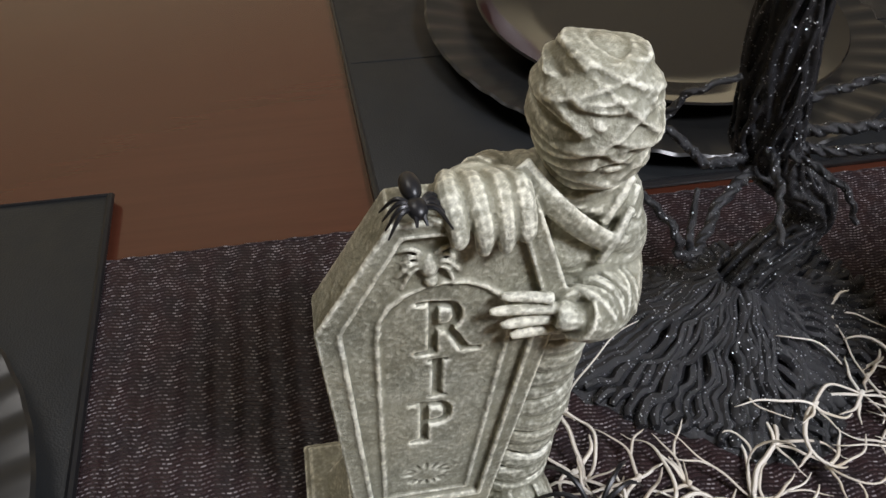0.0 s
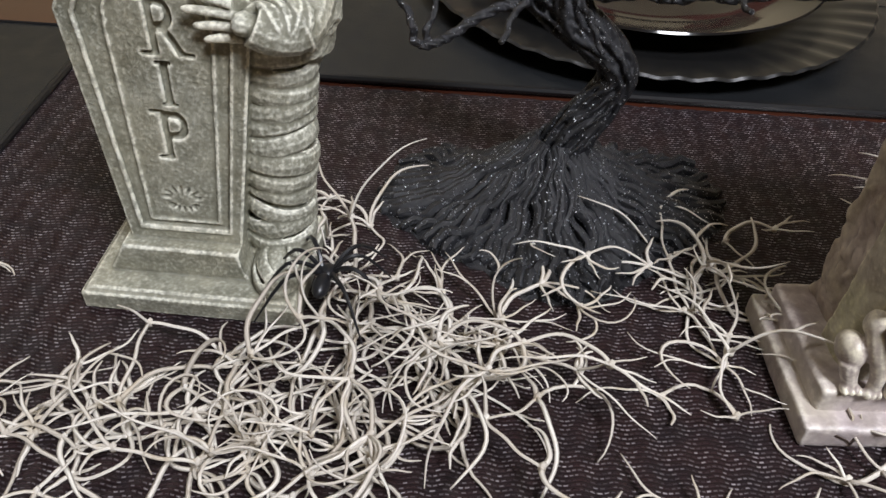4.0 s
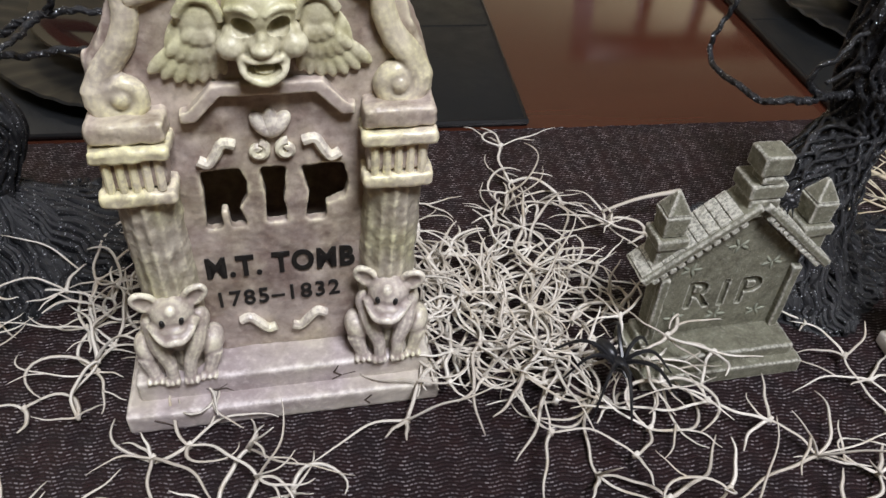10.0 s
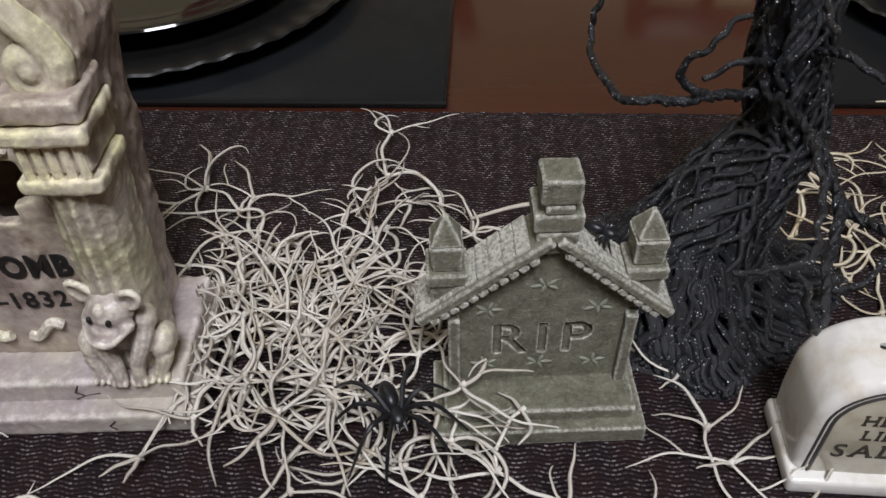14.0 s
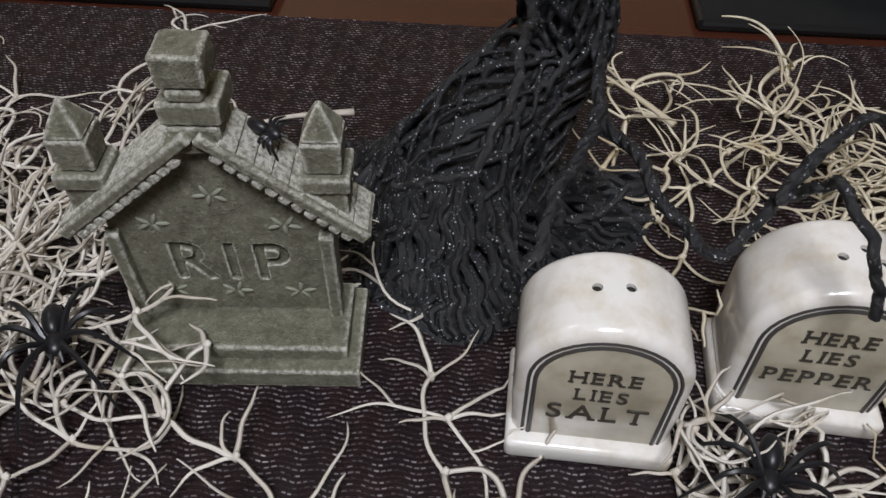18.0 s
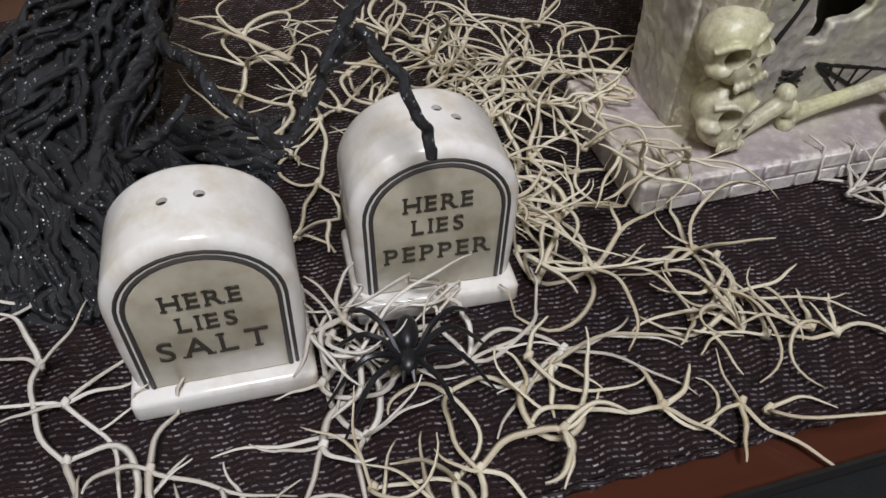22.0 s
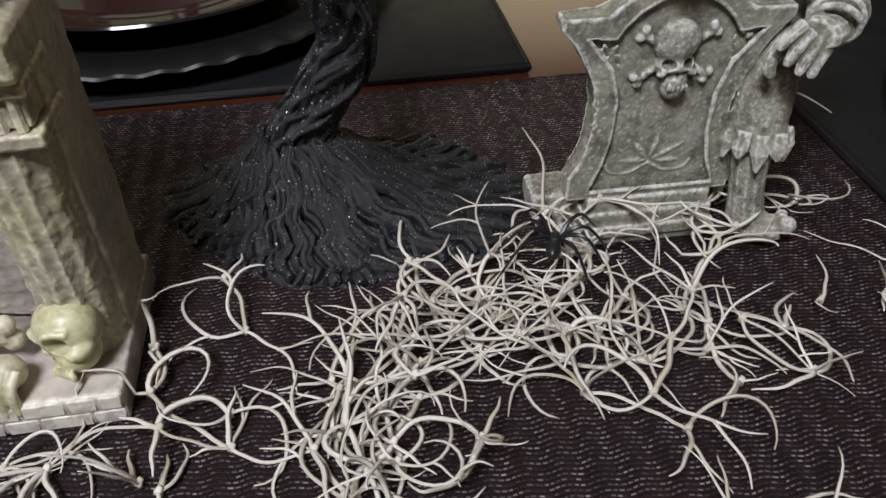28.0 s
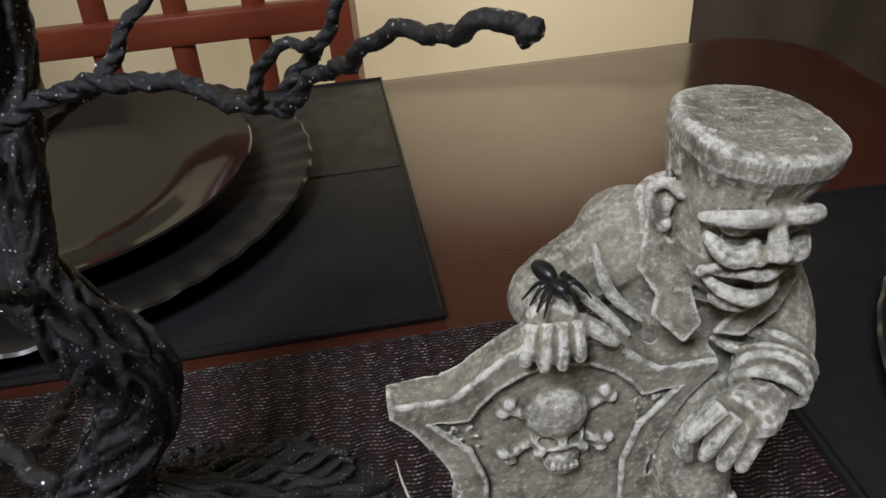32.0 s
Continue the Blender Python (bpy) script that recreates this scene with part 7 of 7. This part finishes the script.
tree(0.938, -0.098, [(-0.002, 0, 0.012), (0.000, 0, 0.034), (0.010, 0, 0.050), (0.021, 0, 0.068), (0.024, 0, 0.083), (0.016, 0, 0.100), (0.008, 0.001, 0.116), (0.010, 0.004, 0.135), (0.014, 0.007, 0.155), (0.021, 0.008, 0.180), (0.020, 0.008, 0.205)],
     [0.0200, 0.0125, 0.0110, 0.0115, 0.0120, 0.0110, 0.0100, 0.0082, 0.0078, 0.0072, 0.0065],
     [(0, 0.098), (27, 0.080), (50, 0.058), (80, 0.046), (116, 0.050), (160, 0.062), (190, 0.052), (219, 0.045), (245, 0.046), (269, 0.052), (303, 0.062), (337, 0.090)],
     [(0.0029, (0.016, 0.004, 0.160), (0.045, -0.002, 0.168), (0.064, -0.008, 0.165), (0.078, -0.013, 0.161), (0.090, -0.030, 0.174), (0.1015, -0.055, 0.1882), (0.1115, -0.080, 0.1967), (0.1165, -0.089, 0.1988)),
      (0.0026, (0.080, -0.016, 0.163), (0.092, -0.022, 0.180), (0.102, -0.030, 0.198)),
      (0.0024, (0.074, -0.012, 0.162), (0.080, -0.018, 0.175), (0.090, -0.028, 0.180)),
      (0.0026, (0.040, -0.001, 0.167), (0.052, 0.002, 0.180), (0.064, 0.004, 0.190)),
      (0.0028, (0.010, 0.002, 0.140), (-0.010, 0.000, 0.152), (-0.020, 0.002, 0.168), (-0.028, 0.002, 0.190)),
      (0.0026, (0.006, -0.002, 0.124), (-0.016, 0.010, 0.130), (-0.040, 0.030, 0.130), (-0.058, 0.060, 0.116), (-0.060, 0.066, 0.108)),
      (0.0028, (0.018, -0.010, 0.096), (0.022, -0.050, 0.112), (0.021, -0.078, 0.130), (0.028, -0.084, 0.140), (0.037, -0.087, 0.150), (0.048, -0.097, 0.147)),
      (0.0026, (0.021, -0.078, 0.130), (0.010, -0.076, 0.134), (-0.006, -0.070, 0.138), (-0.022, -0.060, 0.140)),
      (0.0021, (0.0094, -0.0745, 0.1350), (0.0064, -0.0667, 0.1460), (0.0002, -0.0618, 0.1600), (-0.0045, -0.0643, 0.1676), (-0.0040, -0.0731, 0.1659)),
      (0.0020, (0.0067, -0.0660, 0.1470), (0.0098, -0.0614, 0.1625), (0.0194, -0.0652, 0.1676), (0.0311, -0.0777, 0.1697)),
      (0.0024, (0.0040, 0.0050, 0.1350), (-0.0052, -0.0010, 0.1422), (-0.0083, -0.0058, 0.1522), (-0.0061, -0.0048, 0.1709), (-0.0137, -0.0006, 0.1752)),
      (0.0024, (0.0060, 0.0080, 0.1430), (0.0060, -0.0051, 0.1559), (0.0045, -0.0106, 0.1652), (0.0020, -0.0153, 0.1752)),
      (0.0024, (0.0160, 0.0080, 0.1480), (0.0264, 0.0221, 0.1543), (0.0330, 0.0295, 0.1572)),
      (0.0026, (0.012, -0.006, 0.118), (0.014, -0.040, 0.142), (0.020, -0.062, 0.160), (0.034, -0.086, 0.172)),
      (0.0024, (0.014, 0.002, 0.150), (0.004, -0.020, 0.166), (-0.004, -0.034, 0.180))],
     "black glittered twisted wire tree with wavy spread roots", 13, 84)

spider(pose(0.048, -0.182, 0.016, 0, 0, 175), "black rubber toy spider perched on dried moss", 1.0, 1.0, 1)
spider(pose(0.431, -0.226, 0.014, 0, 0, 25), "black rubber toy spider resting on dried moss by a tombstone", 1.0, 1.0, 2)
spider(pose(0.641, -0.249, 0.008, 0, 0, -12), "black rubber toy spider lying in front of the shakers", 0.95, 1.0, 3)
spider(pose(1.026, -0.168, 0.021, 0, 0, 160), "black rubber toy spider on moss before a gravestone", 0.8, 1.0, 4)
spider(pose(-0.0130, -0.1625, 0.1522, 0, 0, 4), "black rubber toy spider sitting on the coffin tombstone", 0.76, 0.2, 5)
spider(pose(1.0725, -0.1375, 0.1185, 0, 0, 20), "black rubber toy spider on the monster statuette's arm", 0.66, 0.2, 6)
spider(pose(0.5020, -0.196, 0.0800, 0, -35, 60), "small black toy spider on the tombstone's tiled roof", 0.58, 0.2, 7)


# ---- dried moss ----
class Strands:
    """Many thin tapered tendrils gathered into one mesh."""

    def __init__(self):
        self.v, self.f = [], []

    def add(self, pts, r0, r1, sides=4):
        base, n = len(self.v), len(pts)
        ref = Vector((0.2, 0.3, 0.93))
        for i, p in enumerate(pts):
            d = (pts[min(i + 1, n - 1)] - pts[max(i - 1, 0)]).normalized()
            s = (ref - d * ref.dot(d)).normalized()
            ref = s
            t = d.cross(s)
            f = i / (n - 1)
            r = r0 + (r1 - r0) * (0.35 * f + 0.65 * f ** 3)
            for k in range(sides):
                a = 2 * math.pi * k / sides
                self.v.append(p + r * (s * math.cos(a) * 0.62 + t * math.sin(a)))
        for i in range(n - 1):
            for k in range(sides):
                a, b = base + i * sides + k, base + i * sides + (k + 1) % sides
                self.f.append((a, b, b + sides, a + sides))
        self.f.append(tuple(range(base, base + sides))[::-1])
        self.f.append(tuple(range(base + (n - 1) * sides, base + n * sides)))

    def mesh(self, name, mat):
        me = bpy.data.meshes.new(name)
        me.from_pydata([tuple(p) for p in self.v], [], self.f)
        me.polygons.foreach_set("use_smooth", [True] * len(me.polygons))
        me.materials.append(mat)
        return me


BLOCKS = [(-0.053, 0.039, -0.188, -0.13, 0.012), (0.226, 0.358, -0.226, -0.16, 0.012), (0.240, 0.350, -0.20, -0.16, 0.19), (0.446, 0.520, -0.224, -0.190, 0.014), (0.450, 0.514, -0.206, -0.19, 0.06),
          (0.570, 0.620, -0.242, -0.212, 0.010), (0.574, 0.616, -0.237, -0.212, 0.055), (0.630, 0.687, -0.232, -0.194, 0.010), (0.633, 0.684, -0.225, -0.196, 0.055),
          (0.731, 0.879, -0.202, -0.133, 0.016), (0.752, 0.882, -0.188, -0.14, 0.15), (1.03, 1.11, -0.165, -0.11, 0.012)]


def floor_at(x, y):
    h = 0.0008
    for x0, x1, y0, y1, z in BLOCKS:
        if x0 < x < x1 and y0 < y < y1:
            h = max(h, z)
    return h


def tendril(st, rnd, p, yaw, rise, length, curl, r0, r1, droop=1.0, n=15):
    pts, q, el = [p.copy()], p.copy(), rise
    step = length / (n - 1)
    wob, late = rnd.uniform(-3, 3), rnd.uniform(0.7, 1.6)
    for k in range(n - 1):
        f = k / (n - 1)
        yaw += curl * (1 + (late - 1) * f) * step / 0.01 + 0.13 * math.sin(k * 0.8 + wob)
        el -= droop * step / 0.02 * 0.6
        el = max(-0.9, el)
        q = q + step * Vector((math.cos(yaw) * math.cos(el), math.sin(yaw) * math.cos(el), math.sin(el)))
        low = floor_at(q.x, q.y)
        if low > 0.03:
            q.x, q.y = pts[-1].x, pts[-1].y
            q.z += step * 0.5
            yaw += 1.2
            low = 0.0008
        if q.z < low:
            q.z, el = low + rnd.uniform(0, 0.0006), rnd.uniform(0.0, 0.3)
        pts.append(q.copy())
    st.add(pts, r0, r1)
    return pts


def tuft(st, rnd, p, yaw, depth):
    """A knot from which tendrils curl away; stems run on to further knots, tendrils fork."""
    st.add([p + Vector((0, 0, -0.0013)), p, p + Vector((0.0012, 0.0007, 0.0016))], 0.0017, 0.0009, 5)
    n = rnd.randint(4, 7) if depth == 0 else rnd.randint(2, 5)
    for k in range(n):
        if depth == 0:
            way = yaw + 6.283 * k / n + rnd.gauss(0, 0.45)
        else:
            way = yaw + (k / max(1, n - 1) - 0.5) * rnd.uniform(1.6, 3.6) + rnd.gauss(0, 0.3)
        on = depth < 3 and rnd.random() < (0.42 if k % 2 else 0.22)
        ln = rnd.uniform(0.020, 0.040) if on else rnd.choice((rnd.uniform(0.012, 0.024), rnd.uniform(0.024, 0.052)))
        rise = rnd.uniform(0.0, 0.6) if on else (rnd.uniform(0.5, 1.3) if rnd.random() < 0.22 else rnd.uniform(-0.1, 0.55))
        curl = rnd.choice((-1, 1)) * (rnd.uniform(0.05, 0.40) if rnd.random() < 0.55 else rnd.uniform(0.40, 0.95))
        fat = rnd.uniform(0.00074, 0.00116)
        pts = tendril(st, rnd, p, way, rise, ln, curl, fat, fat * 0.92 if on else fat * 0.30, rnd.uniform(0.25, 0.9))
        if on:
            d = pts[-1] - pts[-3]
            tuft(st, rnd, pts[-1], math.atan2(d.y, d.x), depth + 1)
        elif ln > 0.022 and rnd.random() < 0.45:
            j = rnd.randint(4, 8)
            d = pts[j + 1] - pts[j - 1]
            turn = -math.copysign(rnd.uniform(0.4, 0.8), curl)
            tendril(st, rnd, pts[j], math.atan2(d.y, d.x) + turn, rnd.uniform(0.0, 0.5), rnd.uniform(0.010, 0.024), -curl * rnd.uniform(0.5, 1.3), fat * 0.75, fat * 0.28, rnd.uniform(0.3, 0.9), 11)


def moss(name, label, patches, seed, mat=MOSS):
    """patches: (x, y, half width, half depth, amount, height)."""
    rnd = random.Random(seed)
    st = Strands()
    for cx, cy, rx, ry, count, high in patches:
        for i in range(max(1, round(count * 0.08))):
            for _ in range(12):
                a, r = rnd.uniform(0, 6.283), math.sqrt(rnd.random())
                x, y = cx + rx * r * math.cos(a), cy + ry * r * math.sin(a)
                if floor_at(x, y) < 0.013:
                    break
            else:
                continue
            p = Vector((x, y, floor_at(x, y) + 0.001 + rnd.random() ** 1.3 * high * (1 - 0.5 * r)))
            tuft(st, rnd, p, rnd.uniform(0, 6.283), 0 if count > 8 else 1)
    for x, y in SPRIGS[seed]:
        tuft(st, rnd, Vector((x, y, floor_at(x, y) + 0.002)), rnd.uniform(0, 6.283), 3)
        tuft(st, rnd, Vector((x + 0.006, y - 0.004, floor_at(x, y) + 0.002)), rnd.uniform(0, 6.283), 3)
    for line in STEMS[seed]:
        st.add(glide(line, 12), 0.0011, 0.0022, 7)
    return tagged(new(name, st.mesh(name, mat)), label, "dried moss", "", "stuff")


SPRIGS = {31: [], 32: [], 33: [], 34: [(0.7436, -0.224), (0.740, -0.240), (0.741, -0.257), (0.727, -0.280), (0.676, -0.250), (0.762, -0.262)], 35: [(0.954, -0.273), (0.982, -0.276), (0.943, -0.243), (0.884, -0.228), (0.820, -0.210), (0.843, -0.216), (1.050, -0.279), (0.943, -0.222), (1.150, -0.192), (1.172, -0.186)]}

STEMS = {31: [], 32: [((0.456, -0.116, 0.016), (0.478, -0.110, 0.019), (0.503, -0.106, 0.020))], 33: [], 34: [((0.592, -0.062, 0.021), (0.612, -0.080, 0.021), (0.632, -0.100, 0.018))], 35: []}

moss("dried_moss", "curly cream white dried moss beside the mummy and tree", [(0.075, -0.198, 0.045, 0.026, 22, 0.012), (0.125, -0.203, 0.070, 0.015, 36, 0.010), (0.045, -0.208, 0.030, 0.018, 12, 0.008), (0.010, -0.226, 0.05, 0.014, 12, 0.005), (0.170, -0.215, 0.045, 0.025, 14, 0.008), (0.080, -0.243, 0.08, 0.020, 22, 0.006), (-0.02, -0.252, 0.06, 0.014, 12, 0.005), (-0.075, -0.238, 0.035, 0.015, 24, 0.005), (-0.12, -0.250, 0.03, 0.012, 24, 0.004), (-0.03, -0.256, 0.04, 0.010, 26, 0.004), (0.203, -0.160, 0.022, 0.018, 38, 0.018), (0.190, -0.192, 0.020, 0.016, 14, 0.010), (0.066, -0.170, 0.024, 0.012, 20, 0.009), (0.225, -0.135, 0.012, 0.012, 6, 0.006), (0.07, -0.265, 0.08, 0.014, 8, 0.004), (0.19, -0.250, 0.03, 0.02, 12, 0.004)], 31)
moss("dried_moss", "dense curly cream dried moss between two tombstones", [(0.395, -0.145, 0.042, 0.052, 84, 0.030), (0.385, -0.205, 0.030, 0.025, 34, 0.016), (0.290, -0.250, 0.075, 0.018, 20, 0.006), (0.385, -0.245, 0.055, 0.020, 22, 0.006), (0.430, -0.112, 0.032, 0.026, 34, 0.024)], 32)
moss("dried_moss", "curly cream dried moss before the small tombstone and shakers", [(0.480, -0.246, 0.055, 0.012, 12, 0.006), (0.535, -0.225, 0.022, 0.020, 16, 0.012), (0.530, -0.262, 0.06, 0.018, 26, 0.005), (0.585, -0.268, 0.05, 0.016, 20, 0.006), (0.545, -0.200, 0.016, 0.02, 6, 0.012), (0.625, -0.225, 0.006, 0.02, 8, 0.008), (0.600, -0.272, 0.05, 0.012, 14, 0.005), (0.655, -0.262, 0.03, 0.012, 9, 0.005)], 33)
moss("dried_moss", "tangled yellowish dried moss behind the pepper shaker", [(0.690, -0.125, 0.042, 0.042, 96, 0.022), (0.705, -0.180, 0.022, 0.035, 40, 0.014), (0.640, -0.150, 0.025, 0.03, 18, 0.012), (0.640, -0.106, 0.010, 0.010, 26, 0.014), (0.702, -0.218, 0.016, 0.016, 8, 0.006), (0.660, -0.245, 0.03, 0.012, 10, 0.005), (0.715, -0.090, 0.02, 0.02, 18, 0.012)], 34, MOSS_WARM)
moss("dried_moss", "wide tangle of cream dried moss before the monster statuette", [(0.985, -0.196, 0.045, 0.016, 27, 0.010), (1.020, -0.192, 0.040, 0.016, 40, 0.012), (1.055, -0.215, 0.045, 0.028, 27, 0.010), (0.985, -0.220, 0.050, 0.020, 14, 0.008), (0.905, -0.185, 0.020, 0.028, 18, 0.008), (0.915, -0.222, 0.028, 0.020, 16, 0.006), (0.800, -0.212, 0.05, 0.006, 8, 0.006), (1.090, -0.190, 0.025, 0.020, 16, 0.008), (1.126, -0.120, 0.012, 0.022, 24, 0.022), (1.125, -0.205, 0.02, 0.015, 8, 0.004)], 35)
